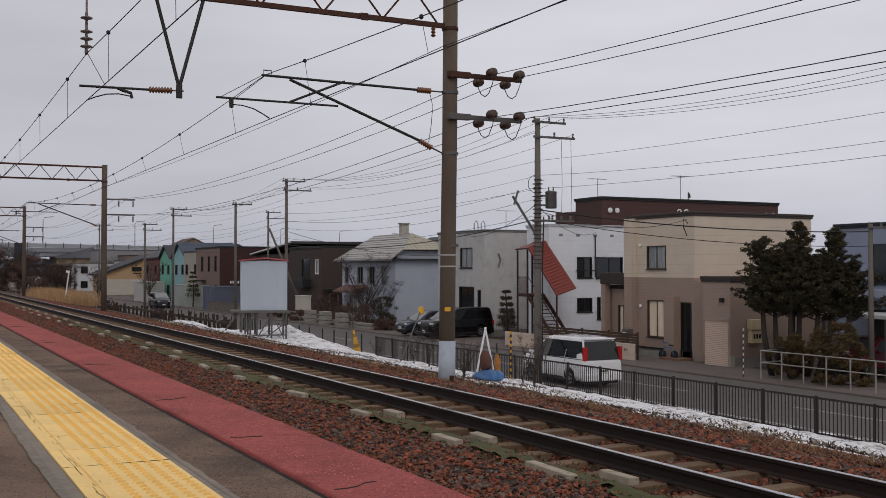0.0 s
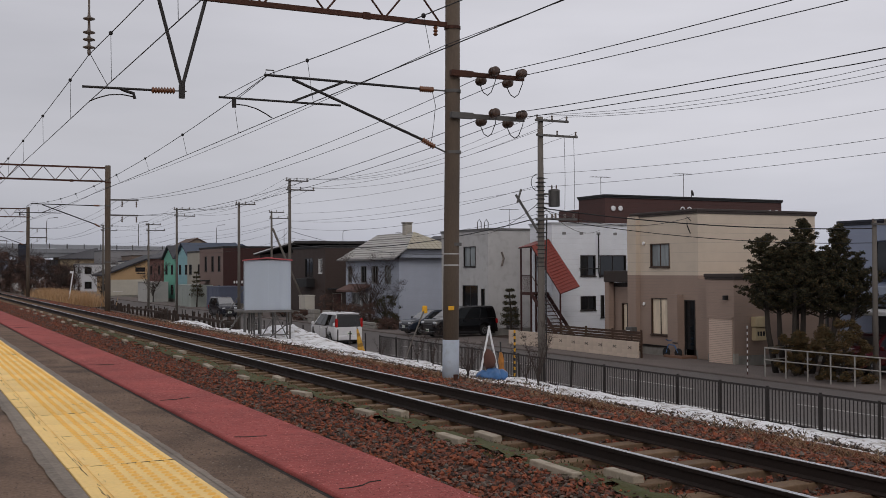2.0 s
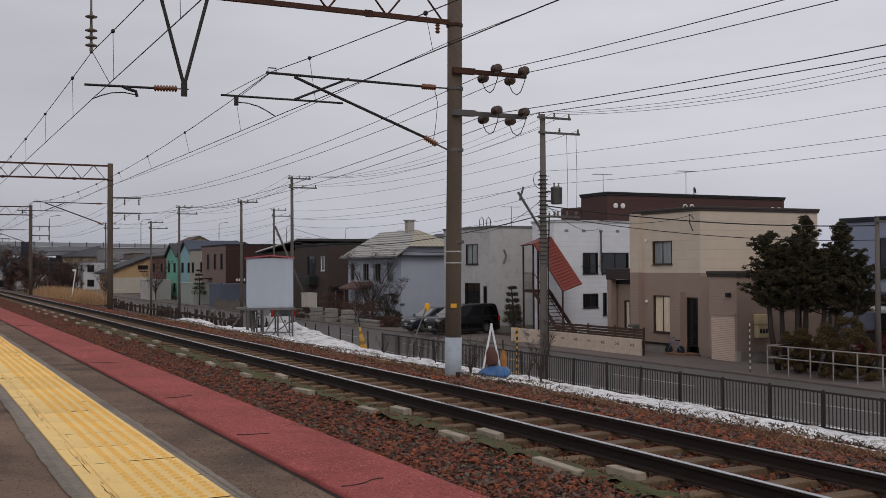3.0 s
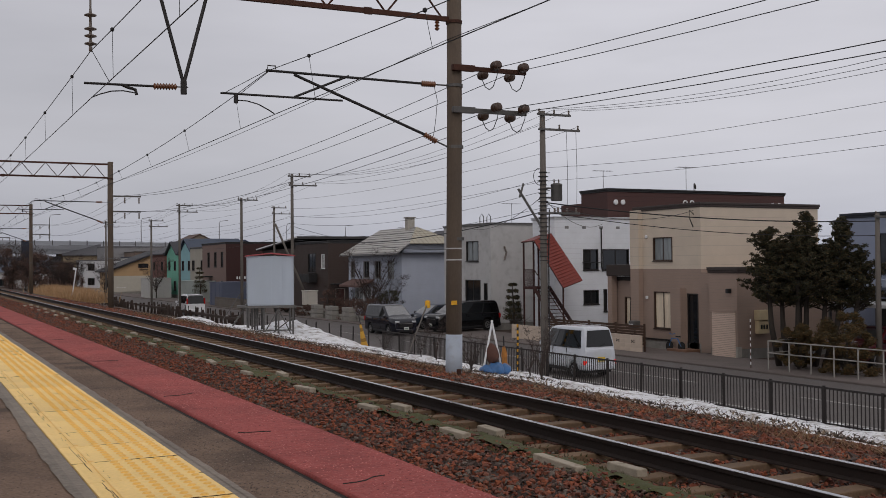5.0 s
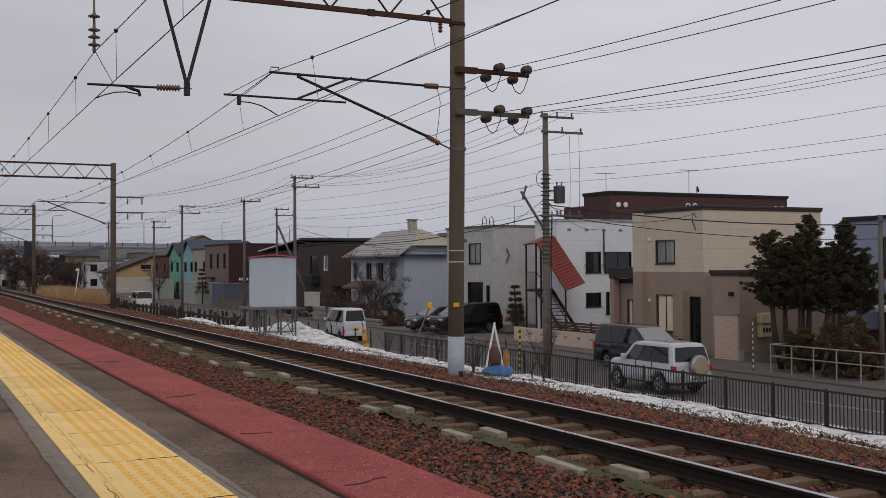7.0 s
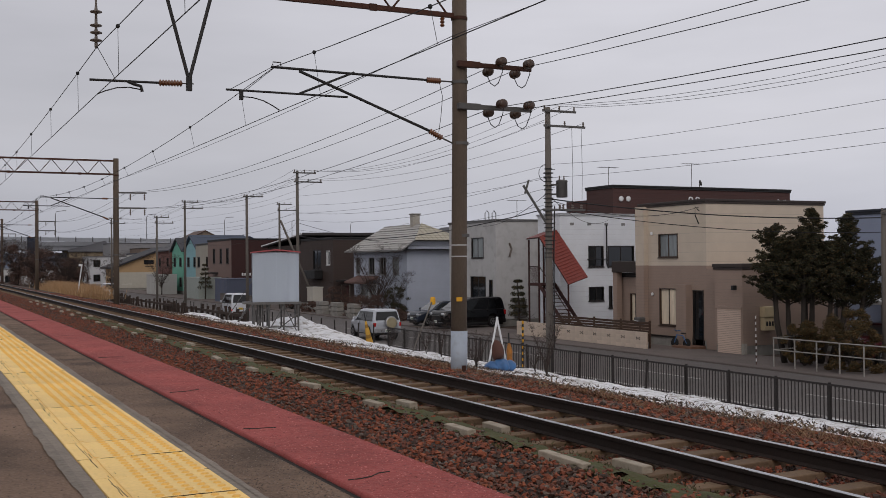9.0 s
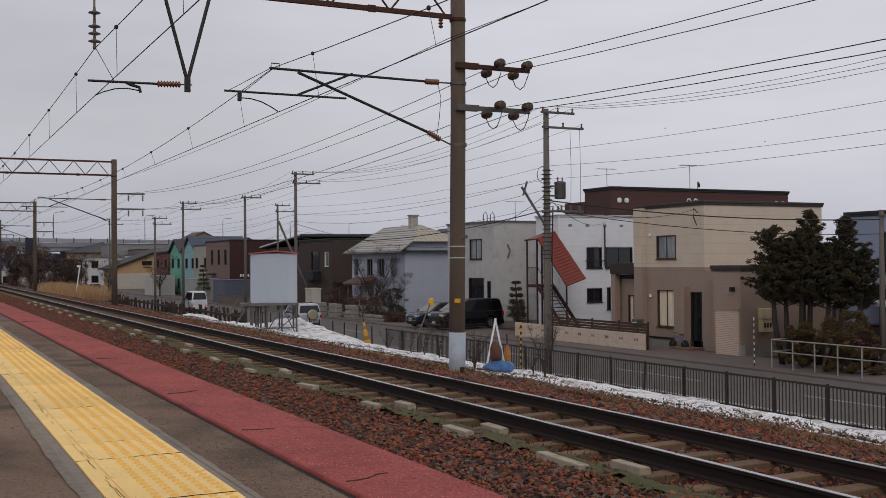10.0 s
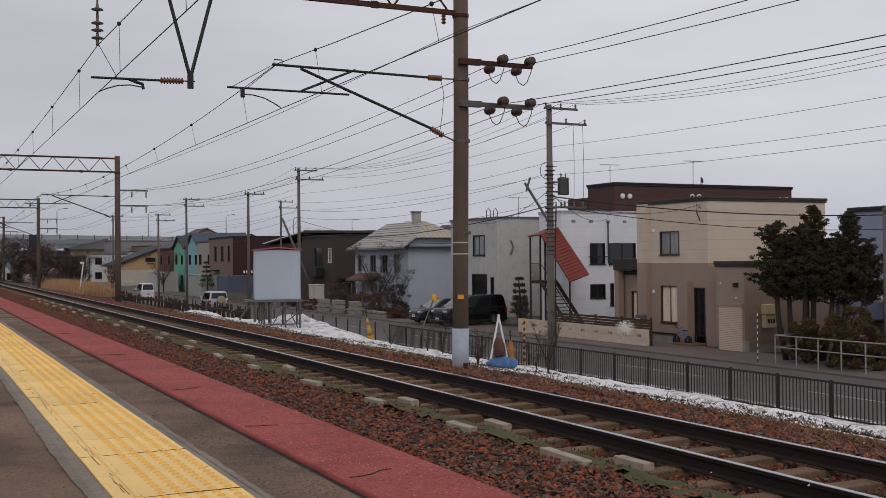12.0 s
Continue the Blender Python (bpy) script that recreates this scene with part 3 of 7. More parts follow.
def catenary(x_mess, z_mess, x_con, z_con, drop):
    t = empty("overhead_wire", None, "twin overhead contact and messenger wires with droppers", "overhead wire", "overhead wires")
    part("messenger_wire", tube(spans(x_mess, z_mess, drop), 0.0075, 5), WIRE, t)
    part("contact_wire", tube(spans(x_con, z_con, 0.02), 0.0075, 5), WIRE, t)
    k = 0
    y = MAST_Y - 19.5
    while y < 138:
        i = max(j for j in range(len(MAST_YS)) if MAST_YS[j] <= y)
        u = (y - MAST_YS[i]) / (MAST_YS[i + 1] - MAST_YS[i])
        z = z_mess - drop * 4 * u * (1 - u)
        d = part("dropper", tube([(x_mess, y, z), (x_con, y, z_con)], 0.004, 4), WIRE, t)
        part("dropper_clamp", lathe([(0.015, -0.03), (0.03, -0.015), (0.03, 0.015), (0.015, 0.03)], 8, None, Matrix.Translation((x_mess, y, z))), WIRE, d)
        y += 4.35
    return t


catenary(2.77, 5.43, 2.78, 4.65, 0.3)
catenary(5.87, 5.34, 5.97, 4.55, 0.6)
for x in (10.32, 10.94):
    for z, low in ((5.66, 0.57), (4.83, 0.6)):
        line_wire("feeder_wire", spans(x, z, low), 0.0075, "bare feeder wire strung between the line masts")
line_wire("earth_wire", spans(MAST_X - 0.15, 6.2, 0.2), 0.007, "thin earth wire strung between the masts")

# ---- utility poles and their lines ----


def make_utility_pole(x, y, top, label, transformer=False, strut=False, arms=2):
    h = top - ROAD_Z
    t = empty("utility_pole", pose(x, y, ground_z(x) if x < 20.7 else ROAD_Z), label, "utility pole", "utility poles")
    part("pole", tube([(0, 0, -0.2), (0, 0, h * 0.5), (0, 0, h)], [0.15, 0.13, 0.10] if transformer else [0.115, 0.1, 0.085], 16), POLE_GREY, t, smooth=True)
    for i in range(arms):
        z = h - 0.14 - 0.55 * i
        x0, x1 = ((-0.3, 1.15), (-0.25, 1.55))[i % 2]
        a = part("cross_arm", box(x0, x1, -0.17, -0.1, z - 0.04, z + 0.04, 0.006), STEEL, t, "galvanised cross-arm")
        for k in range(3):
            xx = x0 + 0.08 + (x1 - x0 - 0.16) * k / 2
            part("pin_insulator", insulator((xx, -0.135, z + 0.03), (xx, -0.135, z + 0.2), 0.045, 3), GREY_PORCELAIN, a)
    if transformer:
        tr = part("transformer", lathe([(0.19, 0), (0.21, 0.03), (0.21, 0.56), (0.225, 0.58), (0.2, 0.63), (0.05, 0.66)], 18, None, Matrix.Translation((0.52, -0.1, 6.62))), STEEL, t, "grey cylindrical transformer", smooth=True)
        for dx in (-0.1, 0.1):
            part("bushing", insulator((0.52 + dx, -0.1, 7.25), (0.52 + dx, -0.1, 7.42), 0.035, 3), GREY_PORCELAIN, tr)
        part("bracket", box(0.08, 0.55, -0.14, -0.06, 6.7, 6.76), STEEL, tr)
        part("bracket", box(0.08, 0.55, -0.14, -0.06, 7.05, 7.11), STEEL, tr)
        a = part("low_arm", box(-0.3, 1.5, -0.18, -0.1, 6.12, 6.2, 0.006), STEEL, t, "low-voltage cross-arm")
        for xx in (0.4, 0.55, 0.95, 1.35):
            part("pin_insulator", insulator((xx, -0.14, 6.2), (xx, -0.14, 6.36), 0.05, 2), GREY_PORCELAIN, a)
        for i in range(22):
            z = 4.4 + i * 0.155
            part("strap_band", tube([(0, 0, z), (0, 0, z + 0.03)], 0.15 + 0.02 * (i % 3), 12), DARK_STEEL, t)
        for i in range(9):
            z = 5.0 + i * 0.33
            s = -1 if i % 2 else 1
            part("step_bolt", tube([(0, 0, z), (0.26 * s, -0.06, z + 0.02)], 0.011, 5), DARK_STEEL, t)
        part("riser_cable", tube([(0.16, -0.06, 1.0), (0.17, -0.06, 4.5), (0.2, -0.1, 6.3)], 0.025, 6), BLACK, t)
        for xx in (0.95, 1.37):
            part("drop_wire", tube([(xx, -0.15, 9.2), (xx + 0.03, -0.15, 7.6), (xx, -0.15, 6.3)], 0.008, 5), WIRE, t)
        loop = [(-0.14 - 0.3 * math.sin(a) * (1 if a < math.pi else 0.2), -0.05, 7.5 + 0.32 * math.cos(a)) for a in (0.4 * k for k in range(13))]
        part("cable_loop", tube(loop, 0.013, 5), BLACK, t)
        so = part("side_strut", tube([(-0.05, 0, 5.6), (-0.95, 0.2, 7.05)], 0.05, 8), STEEL, t, "galvanised side strut")
        part("strut_cap", tube([(-0.9, 0.18, 6.75), (-0.75, 0.15, 7.25)], 0.04, 8), STEEL, so)
    if strut:
        part("prop_pole", tube([(0.1, 0, h - 1.6), (3.0, -2.0, 0.1)], 0.1, 10), POLE_GREY, t, "leaning prop pole", smooth=True)
    return t


make_utility_pole(21.02, 33.57, 7.44, "concrete utility pole with transformer and many cable straps", True)
make_utility_pole(21.0, 62.2, 7.4, "tall concrete utility pole beside the road", strut=False)
make_utility_pole(21.0, 73.2, 6.6, "slim dark utility pole beside the road", arms=1)
make_utility_pole(21.0, 92.2, 7.23, "concrete utility pole beside the road")
make_utility_pole(30.2, 94.6, 7.3, "utility pole with leaning prop before the houses", strut=True)
make_utility_pole(21.0, 104.0, 6.4, "slim utility pole with a small transformer box", arms=2)
make_utility_pole(21.0, 130.0, 7.3, "distant concrete utility pole beside the road")
make_utility_pole(33.0, 28.9, 3.6, "short grey steel service pole beside the blue house", arms=1)

POLES = [(-20, 7.4), (5, 7.4), (33.57, 7.44), (62.2, 7.4), (92.2, 7.23), (130, 7.3)]


def pole_line(x, dz, drop, radius, i0=0, i1=5):
    pts = []
    for (ya, za), (yb, zb) in zip(POLES[i0:i1], POLES[i0 + 1:i1 + 1]):
        seg = sag((x, ya, za + dz), (x, yb, zb + dz), drop, 12)
        pts += seg if not pts else seg[1:]
    line_wire("power_line", pts, radius, "thin black power line strung along the road")


for x, dz in ((20.8, 0.05), (21.45, 0.05), (22.1, 0.05)):
    pole_line(x, dz, 0.86, 0.007)
for x, dz in ((20.85, -0.55), (22.5, -0.55)):
    pole_line(x, dz, 0.6, 0.007, 2)
for x, dz, low in ((21.1, -1.55, 0.25), (21.1, -2.1, 0.4), (21.05, -2.6, 0.25)):
    pole_line(x, dz, low, 0.006)
for dz in (-2.55, -3.0, -3.6):
    pole_line(20.9, dz, 0.55, 0.007, 2, 5)
line_wire("service_cable", sag((21.1, 33.5, 4.05), (33.0, 28.9, 3.3), 0.25), 0.022, "thick black service cable crossing the road")
line_wire("service_cable", sag((21.1, 33.5, 3.7), (33.0, 28.9, 2.75), 0.3), 0.014, "thin black service cable crossing the road")
line_wire("service_cable", sag((21.1, 33.5, 4.0), (33.32, 39.9, 4.25), 0.5), 0.012, "black service cable hanging to the beige house")
line_wire("service_cable", sag((21.1, 33.5, 4.1), (36.5, 51.8, 4.1), 0.5), 0.012, "black service cable hanging to the white house")
line_wire("service_cable", sag((21.1, 33.5, 4.4), (34.0, 63.5, 4.2), 0.5), 0.012, "black service cable hanging to the grey house")
line_wire("service_cable", sag((21.1, 62.2, 4.2), (34.2, 66, 2.9), 0.5), 0.012, "black service cable hanging across the road")
line_wire("service_cable", sag((21.1, 62.2, 4.5), (30.2, 94.6, 5.2), 0.6), 0.012, "black service cable hanging across the road")
line_wire("service_cable", sag((21.1, 33.5, 3.75), (21.1, 62.2, 3.4), 0.6), 0.02, "thick telephone cable strung along the road")

# ---- fence along the road ----
FENCE_STEEL = mat("fence_brown", (0.022, 0.016, 0.014), 0.75, 0.0, vary=0.3, scale=3, bump=0.1)


def make_fence():
    t = empty("fence", pose(FENCE_X, 0, 0), "dark brown steel picket fence between bank and road", "fence")
    post = rail = slat = None
    rest = bmesh.new()
    n = 0
    zt = -1.27
    for i in range(32):
        y = 12.0 + 1.8 * i
        lean = random.uniform(-2.0, 2.0)
        m = pose(random.uniform(-0.02, 0.02), y, 0, random.uniform(-1.5, 1.5), lean, 0)
        if post is None:
            post = part("post", box(-0.028, 0.028, -0.028, 0.028, -2.45, zt + 0.03, 0.006), FENCE_STEEL, t)
            post.matrix_basis = m
            rail = part("top_rail", box(-0.02, 0.02, 0, 1.8, zt - 0.05, zt), FENCE_STEEL, t)
            rail.matrix_basis = pose(0, y, 0)
            low = part("bottom_rail", box(-0.02, 0.02, 0, 1.8, zt - 0.9, zt - 0.86), FENCE_STEEL, t)
            low.matrix_basis = pose(0, y, 0)
        else:
            share("post", post, m, t)
            if y < 45:
                share("top_rail", rail, pose(0, y, 0), t)
                share("bottom_rail", low, pose(0, y, 0), t)
        for k in range(15 if y < 45 else 0):
            ys = y + 0.06 + k * 0.12
            if n < 300:
                if slat is None:
                    slat = part("slat", box(-0.009, 0.009, -0.011, 0.011, zt - 0.92, zt - 0.03), FENCE_STEEL, t)
                    slat.matrix_basis = pose(0, ys, 0)
                else:
                    share("slat", slat, pose(0, ys, 0), t)
            else:
                box(-0.009, 0.009, ys - 0.011, ys + 0.011, zt - 0.92, zt - 0.03, 0, rest)
            n += 1
    tagged(part("far_slats", rest, FENCE_STEEL, t), kind="stuff")
    for i in range(14):
        m = pose(random.uniform(-0.05, 0.05), 70.5 + 2.0 * i, 0, random.uniform(-4, 4), random.uniform(-6, 6), 0)
        share("post", post, m, t)


make_fence()

# ---- vehicles ----
TYRE = mat("tyre", (0.018, 0.018, 0.018), 0.85, vary=0.2, bump=0.2)
RIM = mat("rim_alloy", (0.35, 0.35, 0.36), 0.35, 0.8, vary=0.15, bump=0.0)
CAR_GLASS = mat("car_glass", (0.006, 0.007, 0.008), 0.03, vary=0.1, bump=0.0, spec=0.5)
FRONT_GLASS = mat("car_front_glass", (0.02, 0.024, 0.026), 0.03, vary=0.3, scale=5, bump=0.0, spec=0.8)
WINDSCREEN = mat("car_windscreen", (0.03, 0.036, 0.04), 0.03, vary=0.2, scale=4, bump=0.0, spec=0.5)
WINDSCREEN.node_tree.nodes["Principled BSDF"].inputs["IOR"].default_value = 3.3
LAMP_RED = mat("lamp_red", (0.45, 0.02, 0.02), 0.2, vary=0.1, bump=0.0)
LAMP_LIT = mat("lamp_lit", (0.6, 0.03, 0.02), 0.2, vary=0.1, bump=0.0, emit=0.6)
LAMP_CLEAR = mat("lamp_clear", (0.55, 0.57, 0.6), 0.12, vary=0.1, bump=0.0)
PLATE_W = mat("plate_white", (0.7, 0.72, 0.7), 0.5, vary=0.05, bump=0.0)
PLATE_Y = mat("plate_yellow", (0.7, 0.5, 0.05), 0.5, vary=0.05, bump=0.0)
BAR = mat("plate_bar", (0.05, 0.12, 0.07), 0.6, bump=0.0)


def car_paint(name, color, rough=0.25):
    m = mat(name, color, rough, 0.0, vary=0.06, scale=0.8, bump=0.0, grain=8, stain=tuple(c * 0.75 + 0.004 for c in color), stain_amt=0.25)
    m.node_tree.nodes["Principled BSDF"].inputs["Coat Weight"].default_value = 0.7 if color[0] > 0.3 else 0.25
    return m


def loft(stations, bm=None):
    """Skin through rings of equal length."""
    bm = bm or bmesh.new()
    rings = [[bm.verts.new(p) for p in ring] for ring in stations]
    k = len(rings[0])
    for a, b in zip(rings, rings[1:]):
        for i in range(k):
            bm.faces.new((a[i], a[(i + 1) % k], b[(i + 1) % k], b[i]))
    bm.faces.new(rings[0][::-1])
    bm.faces.new(rings[-1])
    bmesh.ops.recalc_face_normals(bm, faces=bm.faces[:])
    return bm


def make_car(name, label, paint, L, W, H, hood, hood_h, ws, rear_top, sill=0.28, belt=1.0, wheel_r=0.31, wb=None, rear_lamp=(0.75, 1.05), plate=PLATE_W, spare=False, lower=None, lit=False, wrap=False, cuts=(0, 0.36, 0.7, 1.0)):
    """A car along +y (its nose), origin on the ground below its middle. hood: length of the bonnet, ws: run of the windscreen, rear_top: how far the roof's tail leans in."""
    t = empty(name, None, label, "car")
    hw, f, r = W / 2, L / 2, -L / 2
    wb = wb or L * 0.6
    ax_f, ax_r = wb / 2 + 0.02 * L, -wb / 2 + 0.02 * L
    g = 0.15
    arch_r = wheel_r + 0.06
    # outline of the top, from tail to nose, corners cut twice
    line = [(r, sill + 0.3), (r - 0.01, belt - 0.05), (r + 0.03, belt + 0.02), (r + rear_top, H - 0.05), (r + rear_top + 0.3, H), (0.1, H), (f - hood - ws, H - 0.05), (f - hood, belt + 0.03), (f - hood * 0.45, (belt + hood_h) / 2 + 0.03), (f - 0.2, hood_h), (f - 0.03, hood_h - 0.14), (f, sill + 0.3)]
    for _ in range(2):
        cut = [line[0]]
        for (ya, za), (yb, zb) in zip(line, line[1:]):
            cut += [(0.8 * ya + 0.2 * yb, 0.8 * za + 0.2 * zb), (0.2 * ya + 0.8 * yb, 0.2 * za + 0.8 * zb)]
        line = cut + [line[-1]]
    stations = []
    for (ya, za), (yb, zb) in zip(line, line[1:]):
        n = max(1, int(math.hypot(yb - ya, zb - za) / 0.045))
        stations += [(ya + (yb - ya) * i / n, za + (zb - za) * i / n) for i in range(n)]
    stations.append(line[-1])

    def plan(y):
        """Half width of the body at y: the ends draw in."""
        a, b = max(0.0, (y - (f - 0.75)) / 0.75), max(0.0, ((r + 0.3) - y) / 0.3)
        return hw - 0.17 * a ** 2.2 - 0.07 * b ** 2

    def half(y, z):
        w = plan(y)
        if z <= belt:
            return w - 0.035 * ((z - 0.65) / 0.4) ** 2
        return w - 0.028 - g * (z - belt) / (H - belt)

    def ring(y, zt):
        zb = sill + 0.05 * max(0, (y - f + 0.5) / 0.5)
        for ay in (ax_f, ax_r):
            if abs(y - ay) < arch_r:
                zb = max(zb, wheel_r + math.sqrt(arch_r ** 2 - (y - ay) ** 2))
        zt = max(zt, zb + 0.12)
        rc = min(0.1, (zt - zb) * 0.3)
        zc = zt - rc
        m = min(belt, zc)
        pts = [(half(y, zb) - 0.05, zb), (half(y, zb + 0.04), zb + 0.04)]
        pts += [(half(y, zb + 0.04 + (m - zb - 0.04) * k / 4), zb + 0.04 + (m - zb - 0.04) * k / 4) for k in range(1, 5)]
        pts += [(half(y, m + (zc - m) * k / 3) - 0.0005 * k, m + (zc - m) * k / 3 + 0.0005 * k) for k in range(1, 4)]
        w = pts[-1][0]
        pts += [(w - rc * 1.1 * (1 - math.cos(q)), zc + rc * math.sin(q)) for q in (0.4, 0.8, 1.2, 1.57)]
        pts += [(w * 0.45, zt + 0.012)]
        return [(x, y, z) for x, z in pts] + [(-x, y, z) for x, z in pts[::-1]]

    body = part("body", loft([ring(*s) for s in stations]), paint, t, smooth=True)
    cabin = body
    part("underbody", box(-hw + 0.2, hw - 0.2, r + 0.1, f - 0.15, sill - 0.1, sill + 0.12), BLACK, t, "black underbody")

    def panel(pts, thick=0.014):
        """Bent pane from rows of points, with thickness along its normal."""
        bm = bmesh.new()
        rows = [[bm.verts.new(p) for p in row] for row in pts]
        for a, b in zip(rows, rows[1:]):
            for i in range(len(a) - 1):
                bm.faces.new((a[i], a[i + 1], b[i + 1], b[i]))
        bmesh.ops.recalc_face_normals(bm, faces=bm.faces[:])
        bmesh.ops.solidify(bm, geom=bm.faces[:], thickness=thick)
        return bm

    z0, z1 = belt + 0.05, H - 0.15
    yf = lambda z: (f - hood) + (-ws) * (z - belt - 0.03) / (H - belt - 0.08)
    yr = lambda z: r + 0.03 + (rear_top - 0.03) * (z - belt - 0.02) / (H - belt - 0.07)
    fr, rr = (lambda z: yf(z) - 0.17), (lambda z: yr(z) + (0.06 if wrap else 0.2))
    for s in (-1, 1):
        rows = [[(s * (half(y, z) + 0.002), y, z) for y in (rr(z) + 0.015, (rr(z) + fr(z)) / 2, fr(z) - 0.015)] for z in (z0 - 0.015, (z0 + z1) / 2, z1 + 0.015)]
        part("window_surround", panel(rows), BLACK, cabin, "black window pillars")
        for i, (a, b) in enumerate(zip(cuts, cuts[1:])):
            rows = []
            for k in range(4):
                z = z0 + (z1 - z0) * k / 3
                ya, yb = rr(z) + (fr(z) - rr(z)) * a + 0.022, rr(z) + (fr(z) - rr(z)) * b - 0.022
                rows.append([(s * (half(y, z) + 0.006), y, z) for y in (ya, (ya + yb) / 2, yb)])
            part("side_window", panel(rows), CAR_GLASS if i < len(cuts) - 2 else FRONT_GLASS, cabin, "dark side window")

    def across(yof, za, zb, out, inset):
        rows = []
        for k in range(4):
            z = za + (zb - za) * k / 3
            w = half(0, z) - inset
            rows.append([(w * u, yof(z) + out * (1 + 0.4 * (1 - u * u)), z) for u in (-1, -0.5, 0, 0.5, 1)])
        return panel(rows)
    part("windscreen", across(yf, belt + 0.08, H - 0.09, 0.022, 0.07), WINDSCREEN, cabin, "windscreen reflecting the pale sky")
    part("rear_window", across(yr, belt + (0.0 if wrap else 0.07), H - 0.13, -0.024, 0.03 if wrap else 0.1), CAR_GLASS, cabin, "dark rear window")
    if wrap:
        part("spoiler", box(-hw + g + 0.04, hw - g - 0.04, r + rear_top - 0.12, r + rear_top + 0.3, H - 0.075, H - 0.02, 0.02), paint, cabin, "roof-edge spoiler")
    low = lower or paint
    part("rear_bumper", box(-hw + 0.07, hw - 0.07, r - 0.06, r + 0.16, sill + 0.0, sill + 0.28, 0.05), low, body)
    part("front_bumper", box(-hw + 0.2, hw - 0.2, f - 0.2, f + 0.04, sill - 0.02, sill + 0.2, 0.06), low, body)
    part("grille", box(-hw * 0.52, hw * 0.52, f - 0.08, f + 0.018, sill + 0.26, hood_h - 0.2, 0.015), BLACK, body, "black radiator grille")
    part("grille_bar", box(-hw * 0.5, hw * 0.5, f, f + 0.028, hood_h - 0.29, hood_h - 0.26, 0.006), RIM, body, "chrome grille bar")
    part("lower_grille", box(-hw * 0.55, hw * 0.55, f, f + 0.046, sill + 0.02, sill + 0.13, 0.008), BLACK, body)
    for s in (-1, 1):
        part("headlight", box(s * (hw - 0.46), s * (hw - 0.16), f - 0.24, f - 0.02, hood_h - 0.24, hood_h - 0.11, 0.035), LAMP_CLEAR, body, "clear headlight")
        part("tail_light", box(s * (hw - 0.15), s * (hw - 0.028), r - 0.02, r + 0.16, rear_lamp[0], rear_lamp[1], 0.02), LAMP_LIT if lit else LAMP_RED, body, "red tail light")
        part("mirror", box(s * (hw + 0.0), s * (hw + 0.18), f - hood - 0.32, f - hood - 0.18, belt + 0.02, belt + 0.19, 0.04), paint, body, "door mirror")
        part("sill_trim", box(s * (hw - 0.09), s * (hw - 0.018), ax_r + arch_r + 0.03, ax_f - arch_r - 0.03, sill - 0.03, sill + 0.1, 0.015), lower or BLACK, body)
        part("belt_trim", box(s * (hw - 0.06), s * (hw - 0.018), rr(belt) + 0.05, fr(belt) - 0.02, belt + 0.005, belt + 0.03, 0.004), BLACK, body)
        for k in (0.3, 0.66):
            yy = rr(belt) + (fr(belt) - rr(belt)) * k
            part("door_handle", box(s * (hw - 0.03), s * (hw + 0.012), yy - 0.09, yy + 0.09, belt - 0.17, belt - 0.13, 0.008), paint, body)
            part("door_seam", box(s * (hw - 0.04), s * (hw + 0.0015), yy + 0.16, yy + 0.172, sill + 0.08, belt - 0.02), BLACK, body)
    # number plate with bars
    for y, d, z in ((r - 0.063, -1, sill + (0.32 if not spare else 0.06)), (f + 0.045, 1, sill + 0.14)):
        p = part("plate", box(-0.165, 0.165, y, y + d * 0.012, z, z + 0.165, 0.0), plate, body, "number plate with plain bars")
        part("plate_bar", box(-0.13, 0.13, y + d * 0.012, y + d * 0.016, z + 0.03, z + 0.085), BAR, p)
    part("wiper", tube([(-0.05, r - 0.03, belt + 0.06), (0.25, r - 0.0, belt + 0.18)], 0.01, 5), BLACK, cabin)
    if spare:
        sp = Matrix.Translation((0.12, r - 0.06, sill + 0.56)) @ Matrix.Rotation(radians(90), 4, "X")
        w = part("spare_wheel", lathe([(0.2, -0.02), (0.335, 0.0), (0.35, 0.05), (0.35, 0.17), (0.325, 0.2)], 24, None, sp), RIM, body, "spare wheel in a bright metal ring", smooth=True)
        part("spare_cover", lathe([(0.29, 0.2), (0.3, 0.21), (0.28, 0.222), (0.02, 0.225)], 24, None, sp), mat("spare_face", (0.36, 0.32, 0.22), 0.5), w, "dull cream cover face")
    wheels = []
    for s in (-1, 1):
        for ay in (ax_f, ax_r):
            w = new("wheel")
            w.parent = t
            w.matrix_basis = pose(s * (hw - 0.14), ay, wheel_r)
            mx = Matrix.Rotation(radians(90), 4, "Y")
            part("tyre", lathe([(wheel_r * 0.62, -0.09), (wheel_r * 0.95, -0.1), (wheel_r, -0.06), (wheel_r, 0.06), (wheel_r * 0.95, 0.1), (wheel_r * 0.62, 0.09)], 26, None, mx), TYRE, w)
            rim = part("rim", lathe([(wheel_r * 0.64, -0.112), (wheel_r * 0.6, -0.115), (wheel_r * 0.5, -0.1), (0.05, -0.105), (0.04, 0.105), (wheel_r * 0.5, 0.1), (wheel_r * 0.6, 0.115), (wheel_r * 0.64, 0.112)], 22, None, mx), RIM, w, "alloy rim")
            # Closed rim; black discs imitate the shade between its spokes
            for k in range(5):
                a = 2 * math.pi * k / 5
                part("spoke_gap", lathe([(0.052, -0.122), (0.052, 0.122)], 8, None, Matrix.Translation((0, math.cos(a) * wheel_r * 0.38, math.sin(a) * wheel_r * 0.38)) @ mx), BLACK, rim)
            wheels.append(w)
    t["wheel_r"] = wheel_r
    return t, wheels


